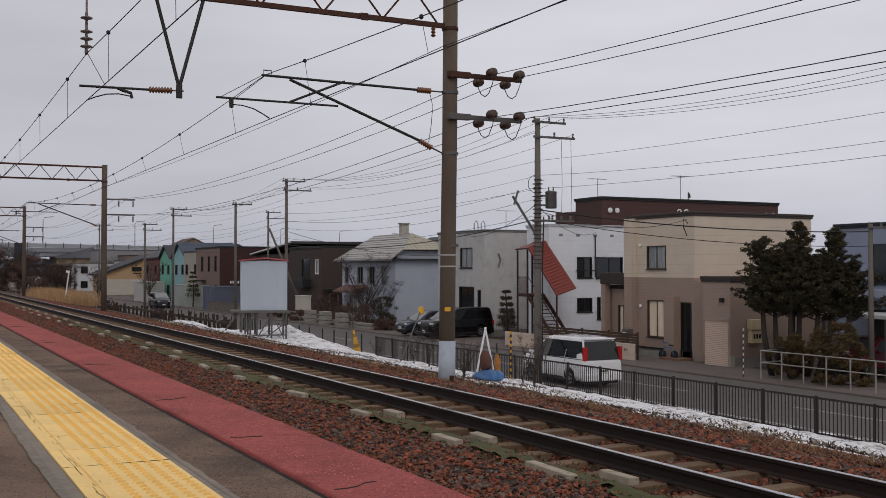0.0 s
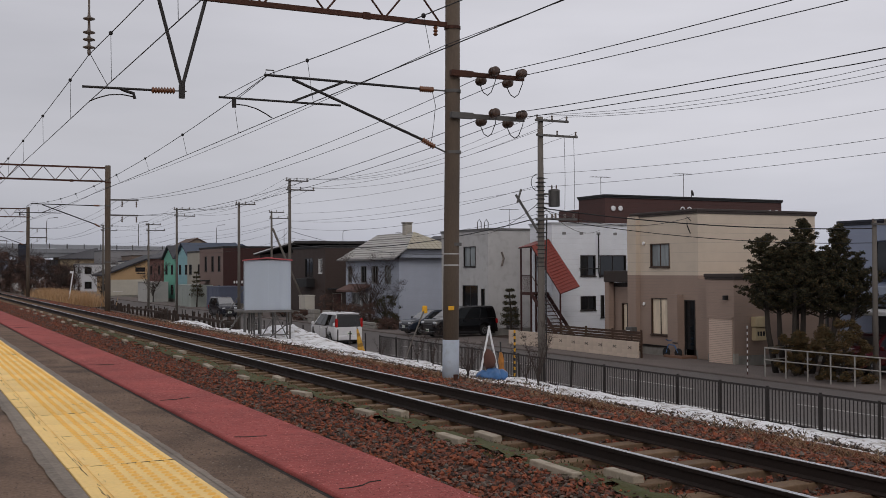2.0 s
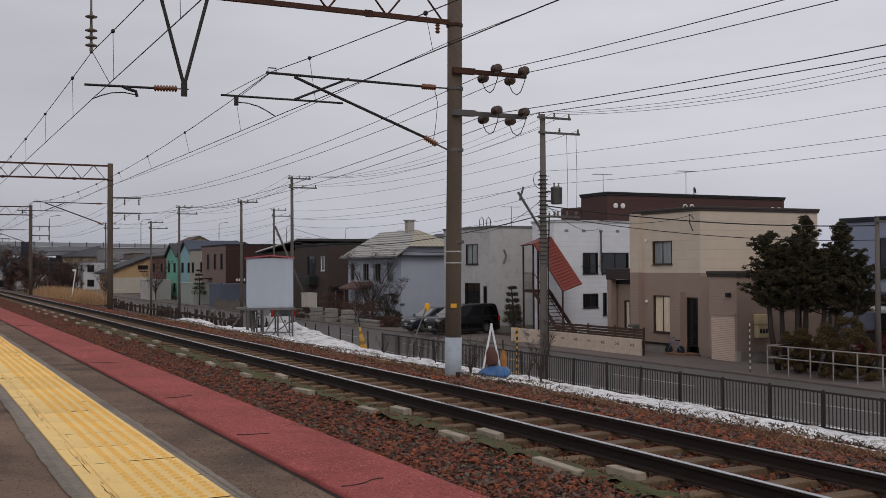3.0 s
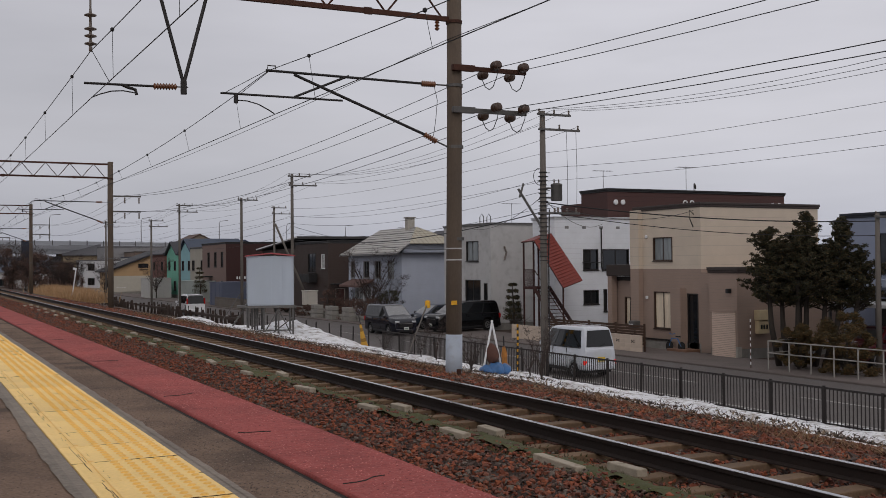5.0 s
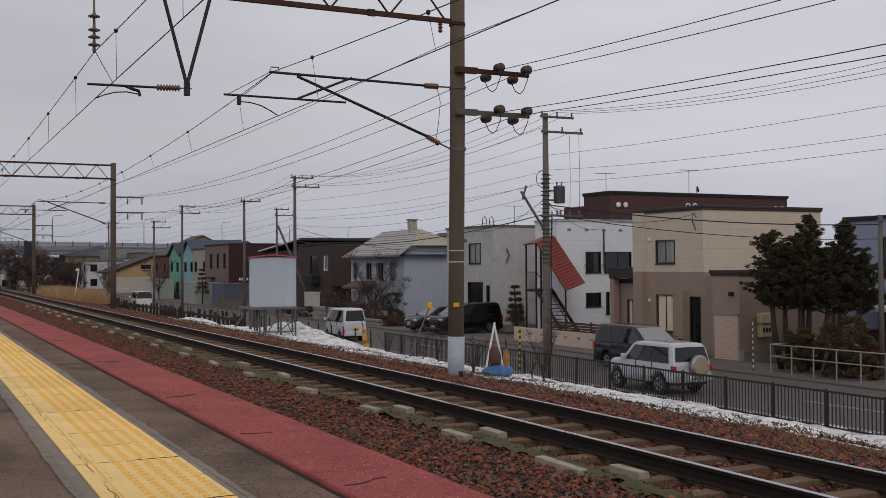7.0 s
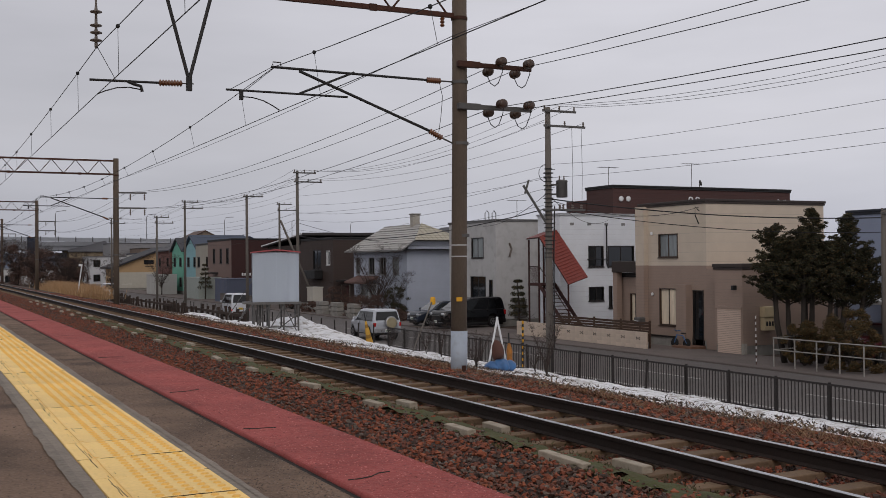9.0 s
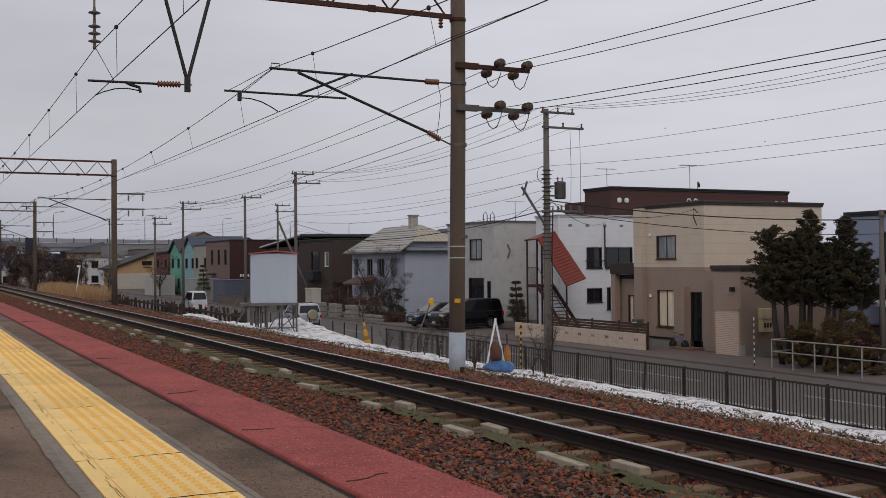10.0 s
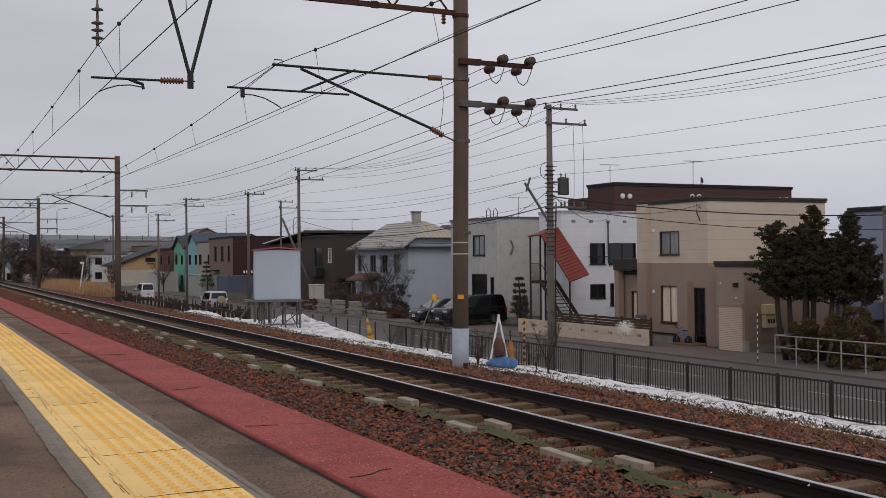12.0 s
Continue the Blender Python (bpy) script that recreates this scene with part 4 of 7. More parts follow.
WHITE_PAINT = car_paint("car_white", (0.74, 0.75, 0.77))
PALE_PAINT = car_paint("car_pale", (0.60, 0.63, 0.68))
SILVER_PAINT = car_paint("car_silver", (0.48, 0.51, 0.56))
NAVY_PAINT = car_paint("car_navy", (0.012, 0.015, 0.028), 0.12)
BLACK_PAINT = car_paint("car_black", (0.008, 0.009, 0.011), 0.1)
MAROON_PAINT = car_paint("car_maroon", (0.10, 0.012, 0.018), 0.2)

van, van_wheels = make_car("white_minivan", "white minivan with dark wrapped rear glass driving away", WHITE_PAINT, 4.55, 1.72, 1.82, 0.8, 0.98, 0.95, 0.3, sill=0.25, belt=1.02, rear_lamp=(1.0, 1.5), wrap=True)
kei, kei_wheels = make_car("white_van", "pale tall boxy van driving away along the road", PALE_PAINT, 3.4, 1.48, 1.9, 0.4, 1.02, 0.5, 0.16, belt=1.1, wheel_r=0.28, plate=PLATE_Y, rear_lamp=(0.5, 0.66), lit=True, sill=0.3)
suv, suv_wheels = make_car("silver_suv", "silver off-road car with a covered spare wheel on its tailgate", SILVER_PAINT, 3.75, 1.66, 1.7, 0.95, 1.0, 0.5, 0.2, sill=0.42, belt=1.05, wheel_r=0.35, rear_lamp=(0.78, 0.98), spare=True, lower=mat("grey_lower", (0.30, 0.31, 0.33), 0.4), wb=2.35, cuts=(0, 0.42, 0.7, 1.0))
navy, navy_wheels = make_car("navy_minivan", "dark navy minivan with pale windscreen driving towards the station", NAVY_PAINT, 4.6, 1.72, 1.83, 0.85, 1.0, 1.0, 0.2, belt=1.05, wheel_r=0.32, sill=0.22)
parked, _ = make_car("parked_minivan", "black minivan parked nose-out before the grey house", BLACK_PAINT, 4.9, 1.82, 1.88, 0.95, 1.08, 1.05, 0.2, belt=1.08, wheel_r=0.34, sill=0.22)
parked.matrix_basis = pose(31.6, 60.3, ROAD_Z + 0.12, 0, 0, 100)
hatch, _ = make_car("parked_hatchback", "dark blue-grey hatchback parked behind the black minivan", car_paint("car_slate", (0.03, 0.04, 0.06), 0.15), 4.1, 1.68, 1.55, 0.95, 0.9, 0.85, 0.45, belt=0.93)
hatch.matrix_basis = pose(31.2, 63.6, ROAD_Z + 0.12, 0, 0, 97)
redcar, _ = make_car("parked_car", "maroon car parked beside the blue house", MAROON_PAINT, 4.0, 1.68, 1.6, 0.85, 0.95, 0.7, 0.3, belt=0.95)
redcar.matrix_basis = pose(35.2, 30.8, ROAD_Z + 0.06, 0, 0, 95)

# ---- houses ----
LOT_Z = ROAD_Z + 0.06
FRAME_DARK = mat("frame_dark", (0.03, 0.026, 0.024), 0.5, 0.2, vary=0.15, bump=0.0)
FRAME_BROWN = mat("frame_brown", (0.07, 0.04, 0.025), 0.5, vary=0.15, bump=0.0)
FRAME_GREY = mat("frame_grey", (0.25, 0.25, 0.25), 0.5, 0.3, vary=0.1, bump=0.0)
# Beige curtains, their colour raised to imitate warm light from the room
LIT_CURTAIN = mat("lit_curtain_pane", (0.78, 0.68, 0.54), 0.25, vary=0.25, scale=2.5, bump=0.0, grain=12, stretch_z=0.15)
PALE_CURTAIN = mat("pale_curtain_pane", (0.30, 0.33, 0.34), 0.2, vary=0.4, scale=2.0, bump=0.0, grain=9, stretch_z=0.2)


def wall_panel(face, at, u0, u1, z0, z1, holes, thick=0.2):
    """A wall slab with openings cut through. face f: looks down -x at x=at; face s: looks down -y at y=at."""
    bm = bmesh.new()
    us = sorted({u0, u1, *(v for h in holes for v in h[:2] if u0 < v < u1)})
    zs = sorted({z0, z1, *(v for h in holes for v in h[2:4] if z0 < v < z1)})
    solid = {(i, j) for i in range(len(us) - 1) for j in range(len(zs) - 1)
             if not any(h[0] < (us[i] + us[i + 1]) / 2 < h[1] and h[2] < (zs[j] + zs[j + 1]) / 2 < h[3] for h in holes)}
    made = {}

    def V(i, j, k):
        if (i, j, k) not in made:
            d = at + thick * k
            made[i, j, k] = bm.verts.new((d, us[i], zs[j]) if face == "f" else (us[i], d, zs[j]))
        return made[i, j, k]

    for i, j in solid:
        for k in (0, 1):
            bm.faces.new((V(i, j, k), V(i + 1, j, k), V(i + 1, j + 1, k), V(i, j + 1, k)))
        for (di, dj), (p, q) in {(-1, 0): ((0, 0), (0, 1)), (1, 0): ((1, 0), (1, 1)), (0, -1): ((0, 0), (1, 0)), (0, 1): ((0, 1), (1, 1))}.items():
            if (i + di, j + dj) not in solid:
                a, b = (i + p[0], j + p[1]), (i + q[0], j + q[1])
                bm.faces.new((V(*a, 0), V(*b, 0), V(*b, 1), V(*a, 1)))
    bmesh.ops.recalc_face_normals(bm, faces=bm.faces[:])
    return bm


def fbox(face, at, u0, u1, d0, d1, z0, z1, bm=None, bevel=0.0):
    """Box on a facade; d is the depth into the wall."""
    return box(at + d0, at + d1, u0, u1, z0, z1, bevel, bm) if face == "f" else box(u0, u1, at + d0, at + d1, z0, z1, bevel, bm)


def add_window(t, face, at, u0, u1, z0, z1, frame=FRAME_DARK, pane=GLASS, split=1, sill=True, name="window"):
    w = 0.05
    bm = fbox(face, at, u0, u1, -0.03, 0.1, z0, z0 + w)
    fbox(face, at, u0, u1, -0.03, 0.1, z1 - w, z1, bm)
    fbox(face, at, u0, u0 + w, -0.028, 0.098, z0 + w, z1 - w, bm)
    fbox(face, at, u1 - w, u1, -0.028, 0.098, z0 + w, z1 - w, bm)
    win = part(name, bm, frame, t, "framed window")
    n = split + 1
    for i in range(n):
        a, b = u0 + w + (u1 - u0 - 2 * w) * i / n, u0 + w + (u1 - u0 - 2 * w) * (i + 1) / n
        d = 0.04 + 0.03 * (i % 2)
        part("pane", fbox(face, at, a + 0.02, b - 0.02, d, d + 0.02, z0 + w, z1 - w), pane, win)
        if i:
            part("mullion", fbox(face, at, a - 0.03, a + 0.03, 0.02, 0.09, z0 + w, z1 - w), frame, win)
    if sill:
        part("sill", fbox(face, at, u0 - 0.04, u1 + 0.04, -0.07, 0.0, z0 - 0.05, z0 - 0.003), frame, win)
    return win


def make_house(label, ox, oy, wx, wy, h, wall, front=(), side=(), trim=BLACK, roof="flat", base_h=0.4, wall_low=None, split_z=0.0, name="house", parapet=0.12, roof_mat=None, z0=LOT_Z, eave=0.35):
    """House at its corner nearest the road and the platform; front looks to the tracks, side along them. front and side: windows as (u0, u1, z0, z1, options)."""
    t = empty(name, pose(ox, oy, z0), label, "house" if name == "house" else name.replace("_", " "))
    fh, sh = [q[:4] for q in front], [q[:4] for q in side]
    bands = [(base_h, h, wall)] if not wall_low else [(base_h, split_z, wall_low), (split_z, h, wall)]
    for za, zb, m in bands:
        part("wall", wall_panel("f", 0, 0.2, wy, za, zb, fh), m, t)
        part("wall", wall_panel("s", 0, 0, wx, za, zb, sh), m, t)
        part("wall", box(wx - 0.2, wx, 0.2, wy, za, zb), m, t)
        part("wall", box(0.2, wx - 0.2, wy - 0.2, wy, za, zb), m, t)
    part("foundation", box(0.04, wx - 0.04, 0.04, wy - 0.04, -0.1, base_h), CONCRETE, t, "grey concrete foundation")
    rm = roof_mat or trim
    if roof == "flat":
        rf = part("roof", box(-0.06, wx + 0.06, -0.06, wy + 0.06, h, h + 0.1, 0.02), rm, t, "flat roof with dark edge trim")
        if parapet:
            part("parapet_cap", box(-0.09, wx + 0.09, -0.09, wy + 0.09, h + 0.1, h + 0.1 + parapet, 0.02), rm, rf)
    elif roof == "shed":
        rf = part("roof", prism([(-eave, h), (wy + eave, h + 1.0), (wy + eave, h + 1.2), (-eave, h + 0.2)], -eave, wx + eave, None, "x"), rm, t, "sloping sheet roof")
    elif roof == "gable_y":
        k = wx / 2
        rf = part("roof", prism([(-eave, h - 0.1), (k, h + k * 0.5), (wx + eave, h - 0.1), (wx + eave, h + 0.08), (k, h + k * 0.5 + 0.18), (-eave, h + 0.08)], -eave, wy + eave), rm, t, "pitched roof")
        part("gable", prism([(0, h), (wx, h), (k, h + k * 0.5)], 0.01, 0.2), wall, t)
    elif roof == "gable_x":
        k = wy / 2
        rf = part("roof", prism([(-eave, h - 0.1), (k, h + k * 0.5), (wy + eave, h - 0.1), (wy + eave, h + 0.08), (k, h + k * 0.5 + 0.18), (-eave, h + 0.08)], -eave, wx + eave, None, "x"), rm, t, "pitched roof")
        part("gable", prism([(0, h), (wy, h), (k, h + k * 0.5)], 0.01, 0.2, None, "x"), wall, t)
    for face, ws in (("f", front), ("s", side)):
        for q in ws:
            opt = q[4] if len(q) > 4 else {}
            add_window(t, face, 0, *q[:4], **opt)
    return t


def antenna(x, y, z, h, label="thin roof television aerial"):
    t = empty("tv_antenna", pose(x, y, z), label, "antenna", "roof aerials")
    part("mast", tube([(0, 0, -0.1), (0, 0, h)], 0.018, 6), STEEL, t)
    b = part("boom", tube([(-0.75, 0, h - 0.05), (0.75, 0, h - 0.02)], 0.012, 5), STEEL, t)
    for k in range(7):
        xx = -0.7 + 0.22 * k
        part("element", tube([(xx, -0.25, h - 0.03), (xx, 0.25, h - 0.03)], 0.008, 4), STEEL, b)
    return t


BEIGE = banded("beige_siding", (0.62, 0.54, 0.45), (0.47, 0.41, 0.34), 0.455, 2, 0.05)
TAUPE = banded("taupe_siding", (0.36, 0.275, 0.228), (0.27, 0.205, 0.17), 0.15, 2, 0.1)
DARKBROWN = banded("dark_brown_siding", (0.095, 0.045, 0.04), (0.05, 0.025, 0.022), 0.3, 2, 0.08)
WHITE_SIDING = banded("white_siding", (0.74, 0.77, 0.81), (0.60, 0.62, 0.66), 0.3, 2, 0.05)
GREY_STUCCO = mat("grey_stucco", (0.53, 0.53, 0.53), 0.9, vary=0.12, scale=0.8, bump=0.2, grain=40, stain=(0.27, 0.26, 0.25))
BLUE_WHITE = banded("blue_white_siding", (0.44, 0.48, 0.56), (0.36, 0.40, 0.47), 0.3, 2, 0.05)
BROWN_SIDING = banded("brown_siding", (0.065, 0.043, 0.036), (0.045, 0.03, 0.025), 0.25, 2, 0.08)
ROOF_SHEET = banded("grey_roof_sheet", (0.44, 0.43, 0.41), (0.18, 0.17, 0.16), 0.4, 2, 0.1, 0.5, 0.2)
ROOF_OLIVE = banded("olive_roof_sheet", (0.46, 0.43, 0.35), (0.2, 0.18, 0.14), 0.4, 0, 0.12, 0.5, 0.2)
RED_SHEET = banded("red_sheet", (0.23, 0.045, 0.03), (0.12, 0.02, 0.015), 0.22, 0, 0.12, 0.5, 0.2)
STAIR_RED = mat("stair_red_brown", (0.075, 0.030, 0.026), 0.7, 0.2, vary=0.3, scale=4, bump=0.2)
SHUTTER = banded("shutter_slats", (0.62, 0.49, 0.41), (0.32, 0.26, 0.21), 0.08, 2, 0.2)

warm = {"frame": FRAME_BROWN, "pane": LIT_CURTAIN}
beige = make_house("two-storey beige and taupe house with flat roof", 33.4, 39.5, 7.5, 5.1, 6.85, BEIGE, [(2.08, 3.57, 4.33, 5.49, {"frame": FRAME_BROWN, "pane": PALE_CURTAIN}), (2.1, 3.54, 0.98, 2.8, warm), (0.22, 0.98, 0.05, 2.75, {"pane": GLASS, "split": 0, "sill": False, "name": "door"})], wall_low=TAUPE, split_z=3.92, trim=mat("dark_fascia", (0.06, 0.045, 0.04), 0.6))
part("corner_pilaster", box(-0.25, 0.3, 4.45, 5.15, -0.05, 6.84), TAUPE, beige, "taupe corner pilaster")
part("upper_pilaster", box(-0.253, 0.3, 4.447, 5.153, 3.93, 6.9), BEIGE, beige)
part("wall_lamp", lathe([(0.02, 0), (0.07, 0.03), (0.07, 0.14), (0.02, 0.17)], 10, None, Matrix.Translation((-0.06, 4.05, 2.4))), WHITE, beige, "white globe wall lamp")
part("wall_lamp", lathe([(0.02, 0), (0.07, 0.03), (0.07, 0.14), (0.02, 0.17)], 10, None, Matrix.Translation((-0.06, 4.05, 5.45))), WHITE, beige, "white globe wall lamp")
part("doorstep", box(-0.9, 0.0, 0.1, 1.5, -0.02, 0.14, 0.02), mat("step_tile", (0.22, 0.13, 0.09), 0.7), beige, "reddish tiled doorstep")
part("porch_wall", box(-0.35, 0.0, 1.1, 1.85, 0.0, 3.0), TAUPE, beige)
part("service_bracket", tube([(-0.05, 0.4, 6.5), (-0.3, 0.4, 6.7), (-0.3, 0.4, 6.3), (-0.1, 0.4, 5.9)], 0.025, 6), DARK_STEEL, beige)
part("plinth_line", box(-0.03, 0.0, 1.9, 4.4, 0.4, 0.47), FRAME_DARK, beige)

garage = make_house("taupe garage wing with roller shutter and dark fascia", 32.6, 36.2, 6.9, 1.8, 3.75, TAUPE, name="garage", trim=mat("dark_fascia", (0.06, 0.045, 0.04), 0.6), parapet=0.16)
sh = part("roller_shutter", box(-0.03, 0.02, 0.1, 1.62, 0.02, 2.0), SHUTTER, garage, "pale pinkish-beige roller shutter")
part("shutter_box", box(-0.06, 0.05, 0.05, 1.68, 2.0, 2.12), TAUPE, sh)
part("link_wall", box(0.75, 6.9, 1.8, 3.28, 0.0, 3.75), TAUPE, garage)
part("pale_corner", box(-0.04, 0.2, -0.04, 0.06, 0.0, 0.5), PALE_CONCRETE, garage)
part("wall_light", box(-0.22, 0.0, 0.35, 0.5, 2.85, 3.05, 0.02), BLACK, garage, "small black floodlight")
mb = part("meter_box", box(1.0, 1.62, -0.26, 0.0, 1.05, 1.62, 0.02), mat("meter_cream", (0.62, 0.52, 0.34), 0.6), garage, "cream meter box")
part("meter_lid", box(0.96, 1.66, -0.34, 0.0, 1.64, 2.1, 0.03), mat("meter_cream", (0.62, 0.52, 0.34), 0.6), mb)
for k in range(3):
    part("meter_window", box(1.1 + 0.16 * k, 1.2 + 0.16 * k, -0.275, -0.255, 1.25, 1.45), BLACK, mb)

annex = make_house("dark taupe entrance annex with a deep canopy", 34.1, 44.7, 4.5, 2.6, 3.3, TAUPE, [(0.88, 1.72, 0.98, 2.45, warm)], name="annex", trim=FRAME_DARK)
part("canopy", box(-0.5, 1.5, -0.0, 2.7, 3.55, 4.15, 0.03), mat("canopy_brown", (0.05, 0.038, 0.032), 0.6), annex, "dark flat canopy")
part("canopy_post", box(-0.45, -0.1, 2.3, 2.65, 0, 3.55), TAUPE, annex)

upper = make_house("tall dark brown building behind the white house", 39.15, 55.0, 14.7, 2.9, 8.7, DARKBROWN, name="house", trim=BLACK)
for xs in (0.6, 1.15, 13.6, 14.2):
    part("vent_cap", lathe([(0.1, -0.06), (0.17, -0.02), (0.17, 0.03), (0.1, 0.05)], 12, None, Matrix.Translation((xs, -0.04, 8.05)) @ Matrix.Rotation(radians(90), 4, "X")), WHITE, upper, "white round vent cap", smooth=True)
for xs in (5.87, 6.43):
    part("vent_pipe", tube([(xs, -0.12, 6.6), (xs, -0.12, 8.07)] + [(xs + 0.16 - 0.16 * math.cos(a), -0.12, 8.07 + 0.16 * math.sin(a)) for a in (0.5, 1.0, 1.57, 2.1, 2.6, 3.14)] + [(xs + 0.32, -0.12, 7.73)], 0.05, 8), WHITE, upper, "white curved vent pipe", smooth=True)
part("lower_block", box(-0.05, 0.0, 2.9, 5.2, 6.0, 8.1), DARKBROWN, upper)
antenna(45.7, 55.4, 6.35, 1.7)
antenna(40.4, 57.2, 6.2, 1.6)
dish = empty("satellite_dish", pose(46.1, 55.1, 6.4), "small grey satellite dish on the roof edge", "satellite dish")
part("reflector", lathe([(0.02, 0), (0.2, 0.03), (0.35, 0.1), (0.35, 0.12), (0.02, 0.02)], 18, None, Matrix.Rotation(radians(70), 4, "Z") @ Matrix.Translation((0, 0, 0.35)) @ Matrix.Rotation(radians(75), 4, "X") @ Matrix.Scale(0.6, 4)), STEEL, dish, smooth=True)
part("stand", tube([(0, 0, 0), (0, 0, 0.36)], 0.03, 6), STEEL, dish)

white = make_house("white two-storey house with roofed outside stair", 33.3, 52.0, 7.0, 2.4, 6.8, WHITE_SIDING, side=[(1.94, 3.0, 3.84, 5.06), (3.3, 5.2, 3.83, 5.06), (1.94, 3.0, 1.85, 2.67), (3.35, 3.6, 1.4, 2.7)], trim=mat("pale_trim", (0.5, 0.52, 0.54), 0.6), parapet=0.05)
part("downpipe", tube([(3.2, -0.06, 6.3), (3.2, -0.06, 4.0), (3.3, -0.06, 3.75)], 0.04, 6), BLACK, white)
part("balcony_rail", box(1.8, 3.1, -0.12, -0.08, 4.25, 4.3), BLACK, white)
for k in range(4):
    part("soffit_vent", box(0.7 + 1.2 * k, 0.95 + 1.2 * k, -0.02, 0.0, 6.25, 6.4), FRAME_GREY, white)


def outside_stair():
    """Steel stair down past the white house's corner, under a sheet roof that follows its pitch."""
    ox, oy = 32.15, 49.0
    t = empty("outside_stair", pose(ox, oy, LOT_Z), "brown steel outside stair under a red sheet roof", "stair")
    zl, yl, wd = 2.93, 3.43, 1.1
    fall = zl / 0.84
    part("landing", box(0, wd, yl, yl + 1.25, zl - 0.16, zl, 0.01), STAIR_RED, t)
    for s in (0.0, wd - 0.06):
        part("stringer", prism([(yl, zl - 0.27), (yl, zl + 0.02), (yl - fall, 0.03), (yl - fall, 0.0), (yl - fall + 0.3, 0.0)], s, s + 0.06, None, "x"), STAIR_RED, t)
    part("handrail", tube([(0.03, yl, zl + 0.95), (0.03, yl - fall, 0.95)], 0.025, 6), STAIR_RED, t)
    tread = None
    for i in range(15):
        u = (i + 0.5) / 15
        m = pose(0, yl - fall * u, zl * (1 - u) + 0.02)
        if tread is None:
            tread = part("tread", box(0.06, wd - 0.06, -0.13, 0.13, -0.035, 0.0), STAIR_RED, t)
            tread.matrix_basis = m
        else:
            share("tread", tread, m, t)
    for x, y, zt in ((0.05, yl + 1.2, 5.45), (0.05, yl + 0.1, 5.5), (wd - 0.05, yl + 1.2, 5.8)):
        part("post", box(x - 0.04, x + 0.04, y - 0.04, y + 0.04, 0, zt), STAIR_RED, t)
    part("post", box(0.02, 0.09, 0.45, 0.52, 0.35, 2.9), STAIR_RED, t)
    for k in range(11):
        part("baluster", box(0.0, 0.02, yl + 0.06 + 0.11 * k, yl + 0.08 + 0.11 * k, zl, zl + 0.95), STAIR_RED, t)
    part("landing_rail", tube([(0.01, yl, zl + 0.97), (0.01, yl + 1.22, zl + 0.97)], 0.022, 6), STAIR_RED, t)
    lo0, lo1 = Vector((-0.1, 3.21, 5.53)), Vector((-0.1, 0.22, 2.88))
    hi0, hi1 = Vector((1.13, 3.32, 5.93)), Vector((1.13, 0.2, 3.27))
    up = Vector((-0.02, -0.04, 0.05))

    def slab(c):
        bm = bmesh.new()
        a, b = [bm.verts.new(p) for p in c], [bm.verts.new(p + up) for p in c]
        bm.faces.new(a)
        bm.faces.new(b[::-1])
        for i in range(4):
            bm.faces.new((a[i], b[i], b[(i + 1) % 4], a[(i + 1) % 4]))
        bmesh.ops.recalc_face_normals(bm, faces=bm.faces[:])
        return bm
    rf = part("roof", slab((lo0, lo1, hi1, hi0)), RED_SHEET, t, "rust-red ribbed sheet roof")
    for k in range(18):
        u = k / 17
        part("sheet_rib", tube([lo0.lerp(lo1, u) + up, hi0.lerp(hi1, u) + up], 0.02, 5), RED_SHEET, rf)
    part("flat_roof", slab((lo0 + Vector((0, 1.42, -0.05)), lo0, hi0, hi0 + Vector((0, 1.3, -0.05)))), RED_SHEET, rf)
    part("fascia", tube([lo0 + Vector((0, 1.42, -0.05)), lo0, lo1], 0.035, 5), STAIR_RED, rf)
    return t


outside_stair()

grey = make_house("grey rendered two-storey house with flat roof", 34.0, 60.8, 5.2, 6.7, 6.8, GREY_STUCCO, [(1.65, 3.34, 4.45, 5.8, {"pane": PALE_CURTAIN}), (1.4, 3.5, 1.5, 3.2, {"pane": GLASS, "split": 1}), (0.45, 0.9, 1.7, 3.0, {"split": 0})], trim=mat("grey_trim", (0.22, 0.22, 0.22), 0.6), parapet=0.06)
for xs in (1.2, 1.75):
    part("vent_pipe", tube([(xs, 3.6, 6.9), (xs, 3.6, 7.5), (xs + 0.15, 3.6, 7.7), (xs + 0.3, 3.6, 7.5), (xs + 0.3, 3.6, 6.9)], 0.03, 6), STEEL, grey)
part("oil_tank", box(1.3, 2.0, -0.5, -0.05, 0.5, 1.6, 0.04), STEEL, grey, "grey outdoor heater cabinet")
part("wall_ornament", tube([(1.0, -0.05, 5.4), (1.15, -0.08, 5.0), (1.0, -0.06, 4.5)], 0.06, 6), GREY_PORCELAIN, grey)
antenna(37.5, 64, 4.4, 1.6)


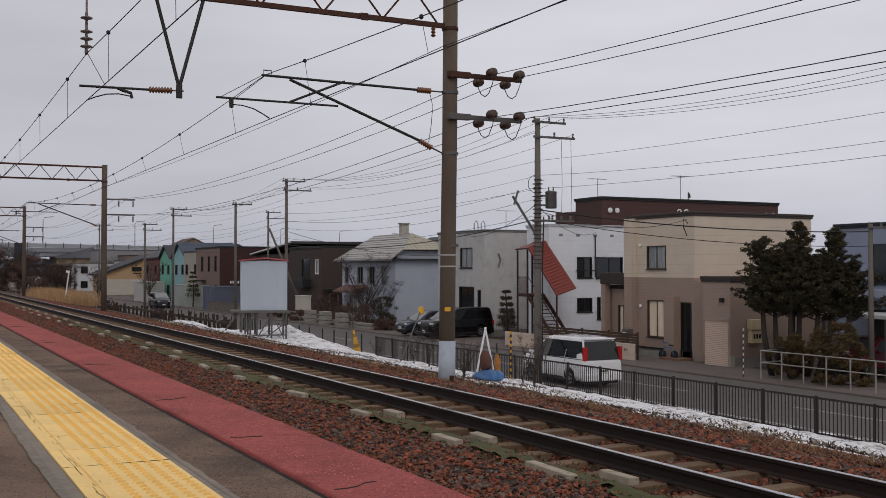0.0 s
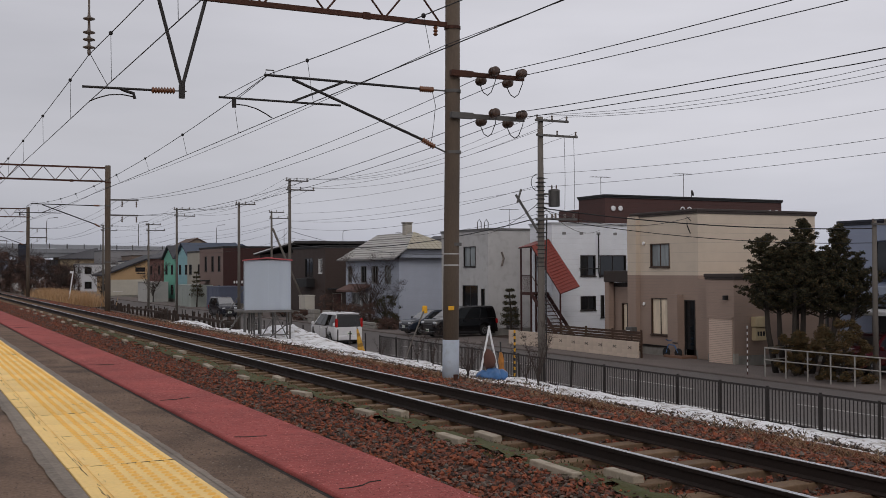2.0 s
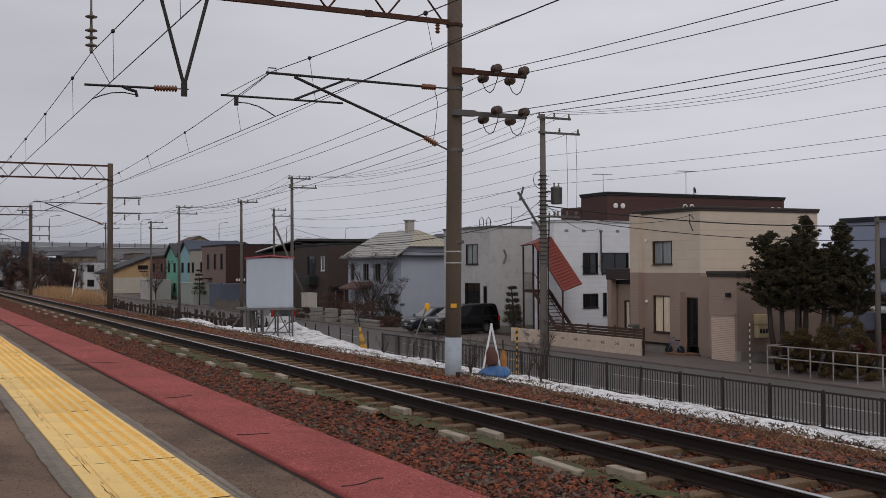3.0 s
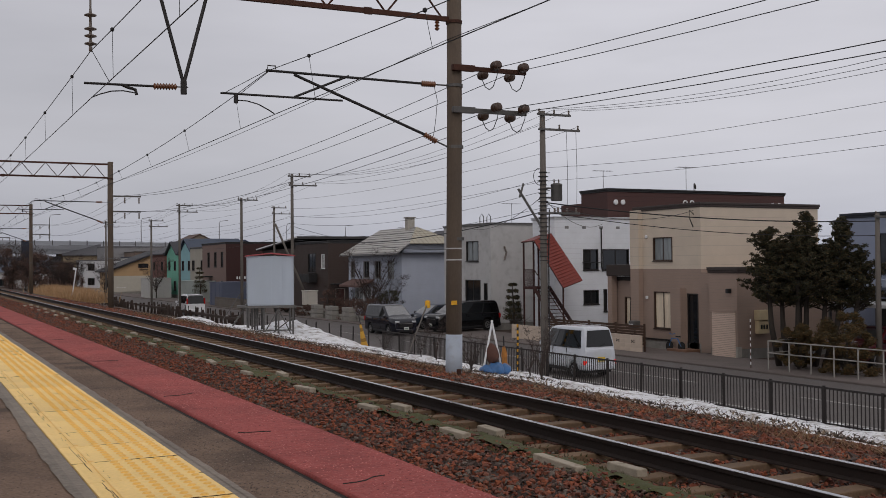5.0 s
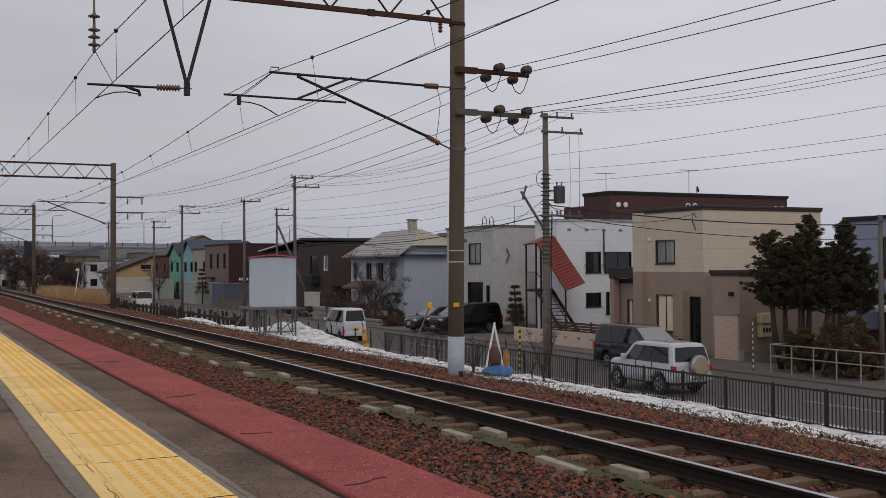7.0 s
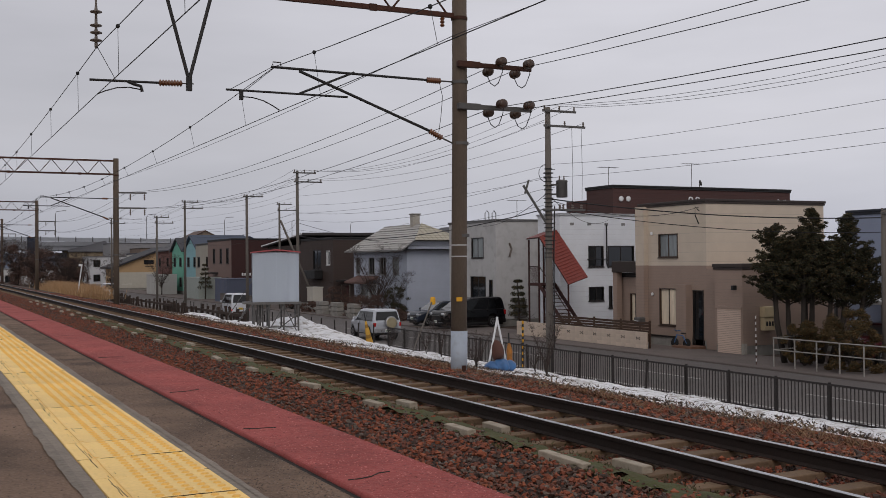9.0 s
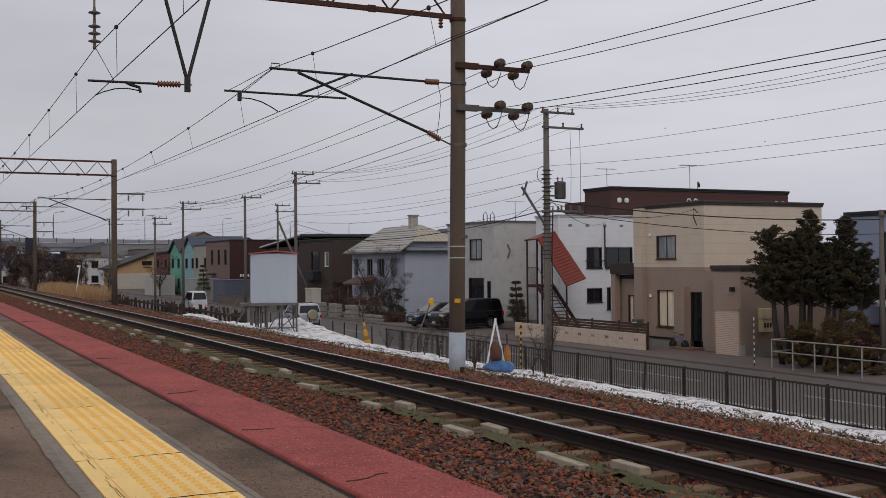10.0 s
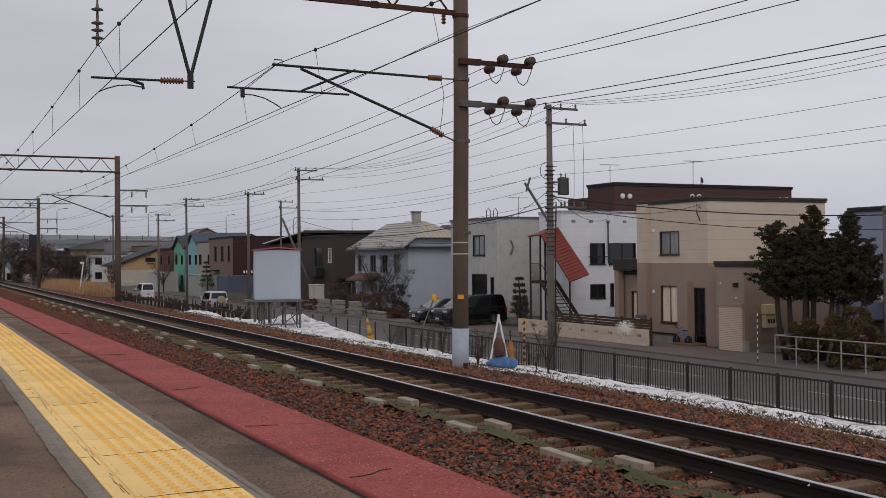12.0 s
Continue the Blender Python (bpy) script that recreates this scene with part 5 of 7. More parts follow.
def hip_house():
    t = make_house("pale blue-white house with hipped sheet roof and chimney", 34.0, 74.8, 5.6, 11.0, 5.2, BLUE_WHITE, [(1.5, 2.6, 3.2, 4.6, {"pane": PALE_CURTAIN, "frame": FRAME_GREY}), (4.0, 5.2, 3.2, 4.6, {"frame": FRAME_GREY}), (6.4, 7.6, 3.2, 4.6, {"frame": FRAME_GREY}), (6.0, 9.5, 0.6, 2.4, {"frame": WHITE, "pane": PALE_CURTAIN, "split": 3}), (9.6, 10.4, 3.2, 4.6, {"frame": FRAME_GREY})], roof="none", trim=ROOF_SHEET)
    e, h, k, kh = 0.6, 5.15, 2.1, 0.72
    bm = bmesh.new()
    v = [bm.verts.new(p) for p in ((-e, -e, h), (5.6 + e, -e, h), (5.6 + e, 11 + e, h), (-e, 11 + e, h), (2.3, 2.2, h + k), (2.3, 9.4, h + k), (0.4, -e, h + kh), (4.87, -e, h + kh))]
    bm.faces.new((v[3], v[0], v[6], v[4], v[5]))
    bm.faces.new((v[1], v[2], v[5], v[4], v[7]))
    bm.faces.new((v[2], v[3], v[5]))
    bm.faces.new((v[3], v[2], v[1], v[0]))
    rf = part("roof", bm, ROOF_SHEET, t, "light grey sheet roof with dusting of snow")
    hip = box(0, 1, 0, 1, 0, 1)
    bmesh.ops.delete(hip, geom=hip.verts[:], context="VERTS")
    a, b = [], []
    for p in ((0.4, -e - 0.04, h + kh), (4.87, -e - 0.04, h + kh), (2.3, 2.2, h + k)):
        a.append(hip.verts.new(p))
        b.append(hip.verts.new((p[0], p[1], p[2] + 0.05)))
    hip.faces.new(a[::-1])
    hip.faces.new(b)
    for q in range(3):
        hip.faces.new((a[q], a[(q + 1) % 3], b[(q + 1) % 3], b[q]))
    end = part("hip_end", hip, ROOF_OLIVE, rf, "pale tan sheet half-hip")
    for q in range(1, 9):
        u = q / 9
        x0, x1 = 0.4 + 1.9 * u, 4.87 - 2.57 * u
        part("sheet_row", box(x0, x1, -e + 2.8 * u - 0.03, -e + 2.8 * u + 0.03, h + kh + (k - kh) * u + 0.03, h + kh + (k - kh) * u + 0.075), ROOF_OLIVE, end)
    part("gable", prism([(0, h), (5.6, h), (4.75, h + kh - 0.05), (0.5, h + kh - 0.05)], 0.0, 0.2), BLUE_WHITE, t)
    for pa, pb in (((-e, -e, h), (0.4, -e, h + kh)), ((4.87, -e, h + kh), (5.6 + e, -e, h))):
        part("rake_board", tube([pa, pb], 0.06, 4), FRAME_GREY, rf)
    part("fascia", box(-e - 0.03, -e, -e, 11 + e, h - 0.12, h + 0.02), FRAME_GREY, rf)
    for i in range(11):
        z = 0.12 + i * 0.19
        u = z / k
        part("sheet_row", box(-e + u * (2.3 + e) - 0.03, -e + u * (2.3 + e) + 0.03, (-e if z < kh else -e + (z - kh) / (k - kh) * 2.8), 11 + e - u * (1.6 + e), h + z - 0.02, h + z + 0.03), ROOF_SHEET, rf)
    ch = part("chimney", box(2.0, 2.6, 3.1, 3.7, h + k - 0.4, h + k + 0.75, 0.02), PALE_CONCRETE, t, "grey block chimney")
    part("chimney_cap", box(1.92, 2.68, 3.02, 3.78, h + k + 0.75, h + k + 0.85, 0.02), CONCRETE, ch)
    part("bay_roof", prism([(-1.2, 2.6), (0, 3.1), (0, 2.9), (-1.2, 2.45)], 5.6, 10.2), mat("bay_red", (0.16, 0.09, 0.075), 0.7), t, "faded brown bay roof")
    part("bay_wall", box(-1.0, 0.0, 6.0, 9.6, 0.0, 0.6), BLUE_WHITE, t)
    return t


hip_house()

brown = make_house("dark brown two-storey house with black roof edge", 34.0, 90.8, 8.0, 9.0, 6.3, BROWN_SIDING, [(0.8, 1.7, 4.0, 5.3, {"frame": WHITE}), (3.2, 5.4, 3.6, 5.4, {"pane": GLASS}), (5.8, 6.6, 0.8, 1.8, {})], [(0.7, 1.6, 0.1, 2.2, {"pane": mat("door_red", (0.09, 0.025, 0.02), 0.5), "frame": PALE_CONCRETE, "split": 0, "sill": False, "name": "door"}), (2.6, 3.4, 1.2, 2.0, {})], trim=BLACK)
part("balcony", box(-0.8, 0.0, 2.8, 5.8, 2.7, 3.5, 0.03), BLACK, brown, "black balcony front")
part("porch_roof", box(0.2, 2.2, -0.9, 0.0, 2.5, 2.65, 0.03), BLACK, brown)
wing = make_house("dark house wing under a long white-edged sloping roof", 34.5, 100.2, 8.0, 12.0, 6.0, BROWN_SIDING, [(2.0, 3.6, 1.0, 2.2, {})], name="house", roof="none", trim=WHITE)
part("roof", prism([(-0.8, 6.9), (12.6, 5.9), (12.6, 6.1), (-0.8, 7.15)], -0.5, 8.4, None, "x"), mat("wing_roof", (0.05, 0.045, 0.045), 0.6), wing, "long dark sloping roof")
part("roof_edge", prism([(-0.82, 7.0), (12.62, 6.0), (12.62, 6.12), (-0.82, 7.12)], -0.56, -0.5, None, "x"), WHITE, wing, "pale roof edge board")
apt = make_house("pinkish-brown flat-roofed apartment house", 33.0, 121.5, 9.0, 11.0, 6.9, banded("pink_brown", (0.23, 0.16, 0.14), (0.17, 0.12, 0.10), 0.3, 2, 0.08), [(1.2, 2.2, 4.2, 6.0, {}), (4.2, 5.2, 4.2, 6.0, {}), (7.4, 8.4, 4.2, 6.0, {}), (1.2, 2.2, 0.8, 2.6, {}), (6.0, 9.0, 0.8, 2.6, {"split": 2})], trim=BLACK)
part("side_cladding", box(0.0, 9.02, -0.06, -0.003, 0.3, 6.9), mat("maroon_cladding", (0.06, 0.022, 0.02), 0.8), apt, "dark maroon side cladding")
for k in range(4):
    part("vent", box(1.2 + 0.3 * k, 1.38 + 0.3 * k, -0.09, -0.06, 2.8, 3.1), WHITE, apt)
part("balcony", box(-1.0, 0.0, 6.0, 8.2, 3.0, 3.15), BLACK, apt)

for (lab, ox, oy, wx, wy, h, colr, rf, roofc) in (
    ("narrow cream house among a row of far houses", 33.5, 133, 7, 8, 6.6, (0.40, 0.38, 0.33), "flat", (0.1, 0.1, 0.1)),
    ("pale aqua house with gabled blue roof", 34, 142, 7, 7, 6.2, (0.28, 0.48, 0.52), "gable_x", (0.07, 0.09, 0.13)),
    ("mint green house with dark roof", 34, 150.5, 7, 7, 6.0, (0.17, 0.42, 0.33), "gable_x", (0.06, 0.06, 0.07)),
    ("faded red-brown house with grey roof", 34, 159, 8, 9, 6.2, (0.20, 0.10, 0.085), "gable_y", (0.09, 0.09, 0.1)),
    ("white two-storey far house", 36, 196, 9, 10, 6.0, (0.5, 0.5, 0.48), "flat", (0.06, 0.07, 0.1)),
    ("grey far house with brown upper storey", 40, 214, 12, 12, 7.2, (0.22, 0.17, 0.14), "flat", (0.08, 0.06, 0.05)),
    ("far white flat-roofed building before the viaduct", 30.5, 215, 8, 9, 5.6, (0.55, 0.56, 0.58), "flat", (0.2, 0.2, 0.21)),
    ("far brown flat-roofed house before the viaduct", 44, 196, 9, 9, 7.6, (0.22, 0.13, 0.10), "flat", (0.1, 0.06, 0.05)),
    ("far white house with dark blue roof", 47, 178, 9, 10, 6.4, (0.46, 0.46, 0.46), "gable_y", (0.05, 0.07, 0.12)),
    ("far grey block of flats", 36, 225, 14, 9, 8.4, (0.28, 0.28, 0.29), "flat", (0.15, 0.15, 0.16)),
    ("far pale flats under the viaduct", 56, 222, 16, 9, 8.2, (0.36, 0.35, 0.34), "flat", (0.2, 0.2, 0.22)),
    ("far ochre house beside the road", 30, 240, 8, 9, 7.0, (0.32, 0.26, 0.18), "gable_x", (0.1, 0.1, 0.11)),
    ("dark slim tower block far off", 20.5, 226, 1.6, 2.0, 9.6, (0.035, 0.045, 0.07), "flat", (0.03, 0.03, 0.04)),
    ("white low far building beside the line", 15, 220, 12, 9, 3.4, (0.5, 0.5, 0.5), "flat", (0.2, 0.2, 0.2)),
    ("far brown-roofed building under the viaduct", 48, 235, 20, 10, 6.4, (0.3, 0.25, 0.2), "gable_y", (0.12, 0.07, 0.05)),
    ("far pale house beyond the row", 62, 190, 12, 12, 6.6, (0.42, 0.42, 0.42), "gable_y", (0.1, 0.12, 0.16)),
    ("far white gabled house beyond the row", 58, 160, 10, 10, 6.2, (0.45, 0.45, 0.45), "gable_x", (0.14, 0.15, 0.18)),
    ("far tan house beyond the row", 70, 150, 10, 12, 6.4, (0.35, 0.3, 0.25), "gable_y", (0.08, 0.08, 0.09)),
    ("low grey house behind the hipped house", 52, 105, 10, 10, 5.6, (0.3, 0.3, 0.3), "gable_y", (0.08, 0.08, 0.09)),
):
    wm = mat("wall " + lab, colr, 0.85, vary=0.12, scale=0.8, bump=0.1)
    wn_f = [(u, u + 1.3, z, z + 1.3, {}) for u in (1.0, wy - 2.4) for z in ((1.0, 3.8) if h > 5 else (1.0,))]
    wn_s = [(u, u + 1.3, z, z + 1.3, {}) for u in (0.8, wx - 2.2) for z in ((1.0, 3.8) if h > 5 else (1.0,))]
    make_house(lab, ox, oy, wx, wy, h, wm, wn_f, wn_s, trim=mat("roof " + lab, roofc, 0.7, vary=0.2), roof=rf)

tan = make_house("tan house under a long dark sloping roof", 30.0, 181.0, 7.4, 11.0, 3.7, mat("tan_wall", (0.48, 0.34, 0.2), 0.85, vary=0.12, scale=0.8), [(2, 4, 1, 2.2, {})], [(0.8, 2.4, 1.0, 2.1, {"frame": WHITE}), (4.6, 6.0, 3.85, 3.95, {})], roof="none")
part("gable", prism([(0, 3.7), (7.4, 3.7), (7.4, 6.5)], 0.0, 11.0), MATS["tan_wall"], tan, "tan upper wall")
part("roof", prism([(-0.8, 3.5), (8.0, 6.85), (8.0, 7.1), (-0.8, 3.75)], -0.6, 11.6), mat("dark_tan_roof", (0.035, 0.035, 0.042), 0.7), tan, "dark sloping sheet roof")
part("lower_cladding", box(0.0, 7.4, -0.05, -0.004, 0.3, 2.9), mat("pale_lower", (0.5, 0.48, 0.42), 0.8, vary=0.1), tan, "pale lower wall")
part("gable_window", box(4.4, 6.0, -0.06, 0.0, 4.2, 4.9), GLASS, tan)

blue = make_house("light blue-grey two-storey house with dark roof edge", 37.2, 24.0, 7.0, 10.5, 6.1, banded("blue_grey_siding", (0.30, 0.34, 0.44), (0.25, 0.28, 0.37), 0.3, 2, 0.05), [(6.6, 8.6, 3.7, 5.4, {"frame": mat("navy_frame", (0.02, 0.03, 0.06), 0.5)}), (1.5, 3.4, 3.7, 5.4, {}), (6.8, 8.6, 0.8, 2.6, {})], trim=mat("navy_trim", (0.025, 0.03, 0.045), 0.6))
part("balcony", box(-0.9, 0.0, 5.6, 9.4, 3.1, 3.45, 0.03), mat("balcony_blue", (0.3, 0.34, 0.42), 0.6), blue, "pale blue balcony front")
carport = empty("carport", pose(34.2, 29.2, LOT_Z), "white-edged carport beside the blue house", "carport")
part("roof", box(0, 2.9, 0, 3.4, 2.35, 2.5, 0.02), WHITE, carport)
for x, y in ((0.08, 0.1), (0.08, 3.3), (2.8, 0.1), (2.8, 3.3)):
    part("post", box(x - 0.05, x + 0.05, y - 0.05, y + 0.05, -0.05, 2.35), STEEL, carport)
part("back_panel", box(2.82, 2.88, 0.0, 3.4, 0, 2.35), BLACK, carport)

# Plain walls added out of view to block low sky and darken reflections
wall_south = tagged(mesh_ob("wall_south", box(34.0, 34.3, -70, 8, ROAD_Z - 0.1, 4.4), TAUPE), "unseen plain taupe wall added to darken car reflections", "wall", kind="structure")
wall_station = tagged(mesh_ob("wall_station", box(-6.3, -6.0, -40, 2, -0.3, 4.4), CONCRETE), "unseen plain grey wall added behind the platform to darken reflections", "wall", kind="structure")

# garden walls before the beige and white houses
bw = empty("block_wall", pose(30.9, 40.9, LOT_Z), "low cream block wall with pierced cross blocks", "wall")
CREAM = mat("cream_block", (0.60, 0.51, 0.43), 0.9, vary=0.15, scale=2, bump=0.3)
blk = hole = None
for i in range(30):
    y = i * 0.4
    for row in range(4):
        m = pose(0, y, row * 0.2)
        pierced = row == 2 and i % 3 == 1
        if blk is None:
            blk = part("block", box(0, 0.12, 0.004, 0.396, 0.002, 0.198, 0.006), CREAM, bw)
            blk.matrix_basis = m
        else:
            share("block", blk, m, bw)
        # Blocks stay solid; black crosses imitate the shade inside the openings
        if pierced:
            if hole is None:
                bm = bmesh.new()
                for a, b in ((0.07, 0.05), (0.07, 0.13), (0.27, 0.05), (0.27, 0.13), (0.17, 0.09)):
                    box(-0.006, 0.01, a, a + 0.07, b - 0.02, b + 0.03, 0, bm)
                hole = part("cross_opening", bm, BLACK, bw, "black cross painting the shade of a pierced opening")
                hole.matrix_basis = m
            else:
                share("cross_opening", hole, m, bw)
sf = empty("slat_fence", pose(31.15, 41.0, LOT_Z), "brown wooden slat fence above the block wall", "fence")
WOOD = mat("brown_fence_wood", (0.085, 0.05, 0.033), 0.8, vary=0.3, scale=3, bump=0.3)
for i in range(7):
    for j in range(4):
        part("slat", box(0, 0.03, j * 2.3, j * 2.3 + 2.27, 0.35 + i * 0.135, 0.46 + i * 0.135), WOOD, sf)
for j in range(5):
    part("post", box(0.03, 0.1, j * 2.3 - 0.04, j * 2.3 + 0.04, 0, 1.34), WOOD, sf)
bin_ = empty("letter_box", pose(31.4, 42.0, LOT_Z), "grey letter box on a post by the fence", "letter box")
part("post", tube([(0, 0, 0), (0, 0, 1.1)], 0.04, 8), DARK_STEEL, bin_)
part("body", box(-0.2, 0.2, -0.2, 0.25, 1.1, 1.45, 0.05), STEEL, bin_)
part("flap", box(-0.215, -0.2, -0.14, 0.19, 1.2, 1.3), WHITE, bin_)

# white pipe rail before the garden
pr = empty("pipe_railing", pose(30.0, 0, ROAD_Z + 0.12), "grey-white steel pipe railing before a garden", "railing")
PIPE = mat("pipe_paint", (0.36, 0.35, 0.33), 0.5, 0.2, vary=0.2, scale=3, bump=0.05, stain=(0.2, 0.15, 0.12))
for i in range(14):
    part("post", tube([(0, 31.6 - 1.1 * i, -0.05), (0, 31.6 - 1.1 * i, 1.1)], 0.028, 8), PIPE, pr)
for z in (1.08, 0.62):
    part("rail", tube([(0, 31.6, z), (0, 17.3, z)], 0.024, 8), PIPE, pr)
    part("end_rail", tube([(0, 31.6, z), (2.2, 31.9, z)], 0.024, 8), PIPE, pr)
part("post", tube([(2.2, 31.9, -0.05), (2.2, 31.9, 1.1)], 0.028, 8), PIPE, pr)


def striped_pole(x, y, z, h, r, c1, c2, label, lean=0):
    t = empty("marker_pole", pose(x, y, z, 0, lean, 0), label, "marker pole")
    n = int(h / 0.12)
    for i in range(n):
        part("band", tube([(0, 0, i * 0.12), (0, 0, (i + 1) * 0.12)], r, 10), c1 if i % 2 else c2, t)


SIGN_YELLOW = mat("sign_yellow", (0.72, 0.40, 0.02), 0.6, vary=0.15)
striped_pole(29.75, 32.3, ROAD_Z + 0.12, 2.0, 0.02, WHITE, RUST, "red and white striped snow pole")
striped_pole(21.3, 36.0, ROAD_Z + 0.03, 2.0, 0.04, SIGN_YELLOW, BLACK, "black and yellow striped guard on a guy wire")

# ---- trackside hut on stilts ----
HUT = mat("hut_panel", (0.44, 0.49, 0.55), 0.6, 0.1, vary=0.1, scale=0.9, bump=0.05, stain=(0.36, 0.40, 0.48), stain_amt=0.5, stretch_z=0.2)
hut = empty("relay_hut", pose(12.87, 44.0, -1.36, 0, 0, -15), "pale grey-blue steel hut on a braced stilt frame", "hut")
part("body", box(0, 2.19, 0, 2.2, 1.5, 3.6, 0.01), HUT, hut, "pale blue-grey sheet panels")
for x in (0.0, 0.55, 1.1, 1.65, 2.13):
    part("panel_seam", box(x, x + 0.04, -0.012, 0.0, 1.5, 3.6), HUT, hut)
rf = part("roof", prism([(-0.08, 3.58), (1.1, 3.68), (2.27, 3.58), (2.27, 3.63), (1.1, 3.74), (-0.08, 3.63)], -0.1, 2.3), mat("hut_roof", (0.42, 0.10, 0.11), 0.6), hut, "faded red low-pitched roof")
part("floor_frame", box(-0.08, 2.25, -0.08, 2.25, 1.4, 1.5), STEEL, hut)
for x in (0.03, 0.75, 1.45, 2.15):
    for y in (0.03, 2.15):
        part("leg", tube([(x, y, -0.4 if x > 1 else -0.1), (x, y, 1.4)], 0.045, 8), STEEL, hut)
for a, b in (((0.03, 0, 0.3), (0.75, 0, 1.35)), ((0.75, 0, 0.3), (1.45, 0, 1.35)), ((1.45, 0, 1.35), (2.15, 0, 0.1)), ((0.03, 0, 0.45), (2.15, 0, 0.45)), ((0.75, 0, 0.05), (2.15, 0, 1.0)), ((0.4, 0, 0.15), (1.9, 0, 0.15))):
    part("brace", tube([a, b], 0.028, 6), STEEL, hut)
for a, b in (((0, 0, 0.3), (0, 2.15, 1.35)), ((0, 2.15, 0.3), (0, 0, 1.35))):
    part("brace", tube([a, b], 0.028, 6), STEEL, hut)
hut.scale = (0.88, 1, 1)
ld = part("ladder", tube([(-0.05, 0.3, 1.5), (-0.95, 0.2, 0.35)], 0.03, 6), STEEL, hut, "steel ladder")
part("ladder_rail", tube([(-0.05, 0.8, 1.5), (-0.95, 0.7, 0.35)], 0.03, 6), STEEL, ld)
part("hand_rail", tube([(-0.05, 0.25, 2.4), (-1.2, 0.15, 0.9), (-1.25, 0.15, 0.2)], 0.02, 6), STEEL, ld)
for i in range(6):
    u = (i + 0.5) / 6
    part("rung", box(-0.05 - 0.9 * u - 0.08, -0.05 - 0.9 * u + 0.08, 0.25 - 0.1 * u, 0.8 - 0.1 * u, 1.5 - 1.15 * u - 0.015, 1.5 - 1.15 * u + 0.015), STEEL, ld)
part("landing", box(-0.5, 0.0, 0.0, 1.2, 1.42, 1.5), STEEL, hut)
for x in (0.22, 0.34, 0.46):
    part("conduit", tube([(x, 0.5, -0.2), (x, 0.5, 1.4)], 0.045, 8), STEEL, hut, "grey cable conduit")

# ---- snow ----


def snow_mask(x, y):
    n = noise.noise((x * 0.35, y * 0.16, 5)) + 0.5 * noise.noise((x * 1.3, y * 0.8, 9))
    edge = (9.75 if y < 24 else 10.3) + 0.5 * noise.noise((0, y * 0.35, 2))
    if y > 42:
        edge -= 0.5
    far = max(0.0, (y - 46) / 5)
    return min(1.5, (x - edge) / 1.3) + 0.9 * n + 0.45 * noise.noise((x * 3.1, y * 2.2, 7)) - far


def make_snow():
    bm = bmesh.new()
    vs = {}
    dx, dy = 0.2, 0.25
    nx, ny = 59, 280

    def vert(i, j):
        if (i, j) not in vs:
            x, y = 9.0 + i * dx, 6 + j * dy
            s = snow_mask(x, y)
            heap = 0.75 * math.exp(-((x - 16.2) / 1.6) ** 2 - ((y - 47.5) / 4.2) ** 2) * (0.8 + 0.5 * noise.noise((x * 1.2, y * 1.2, 4)))
            dz = 0.12 * noise.noise((x * 0.5, y * 0.35, 0)) + 0.05 * noise.noise((x * 1.7, y * 1.3, 3))
            if not 9.2 < x < 20.2:
                dz = 0
            top = 0.11 * min(1.0, max(0.0, s)) + 0.05 * noise.noise((x * 2.5, y * 2.5, 1)) + 0.02 * noise.noise((x * 7, y * 7, 1))
            vs[i, j] = bm.verts.new((x, y, ground_z(x) + dz - 0.02 + max(-0.03, top) + heap))
        return vs[i, j]

    for i in range(nx):
        for j in range(ny):
            x, y = 9.0 + (i + 0.5) * dx, 6 + (j + 0.5) * dy
            if x < 20.75 and snow_mask(x, y) > 0.0:
                f = bm.faces.new((vert(i, j), vert(i + 1, j), vert(i + 1, j + 1), vert(i, j + 1)))
                f.smooth = True
    return tagged(mesh_ob("snow_bank", bm, SNOW), "melting dirty snow on the railway bank", "snow", kind="stuff")


make_snow()


def snow_patch(x, y, rx, ry, h, z, seed, label="melting heap of old snow"):
    bm = bmesh.new()
    rings = []
    n = 26
    for k in range(6):
        u = k / 5
        rings.append([bm.verts.new((x + rx * (1 - u) * math.cos(a) * (1 + 0.25 * noise.noise((math.cos(a) * 2, math.sin(a) * 2, seed))), y + ry * (1 - u) * math.sin(a) * (1 + 0.25 * noise.noise((math.cos(a) * 2, math.sin(a) * 2, seed))),
                                    z - 0.03 + h * (1 - (1 - u) ** 2) * (1 + 0.3 * noise.noise((a, u * 3, seed))))) for a in (2 * math.pi * i / n for i in range(n))])
    for a, b in zip(rings, rings[1:]):
        for i in range(n):
            bm.faces.new((a[i], a[(i + 1) % n], b[(i + 1) % n], b[i]))
    bmesh.ops.remove_doubles(bm, verts=bm.verts[:], dist=0.001)
    return tagged(mesh_ob("snow_mound", bm, SNOW, smooth=True), label, "snow heap", "snow heaps")


for i, (x, y, rx, ry, h) in enumerate(((12.0, 51, 1.2, 2.6, 0.25), (15.0, 110, 1.2, 4.5, 0.8), (14.0, 120, 1.0, 5.0, 0.7), (33.0, 22.5, 1.0, 1.6, 0.25), (31.2, 24.0, 0.7, 1.2, 0.2))):
    snow_patch(x, y, rx, ry, h, ground_z(x), i * 3.1)
for i in range(24):
    y = 9 + i * 1.6 + random.uniform(-0.6, 0.6)
    snow_patch(20.95 + random.uniform(-0.1, 0.4), y, random.uniform(0.25, 0.6), random.uniform(0.7, 1.8), 0.14, ROAD_Z + 0.03, i * 1.7, "thin strip of old snow along the road edge")

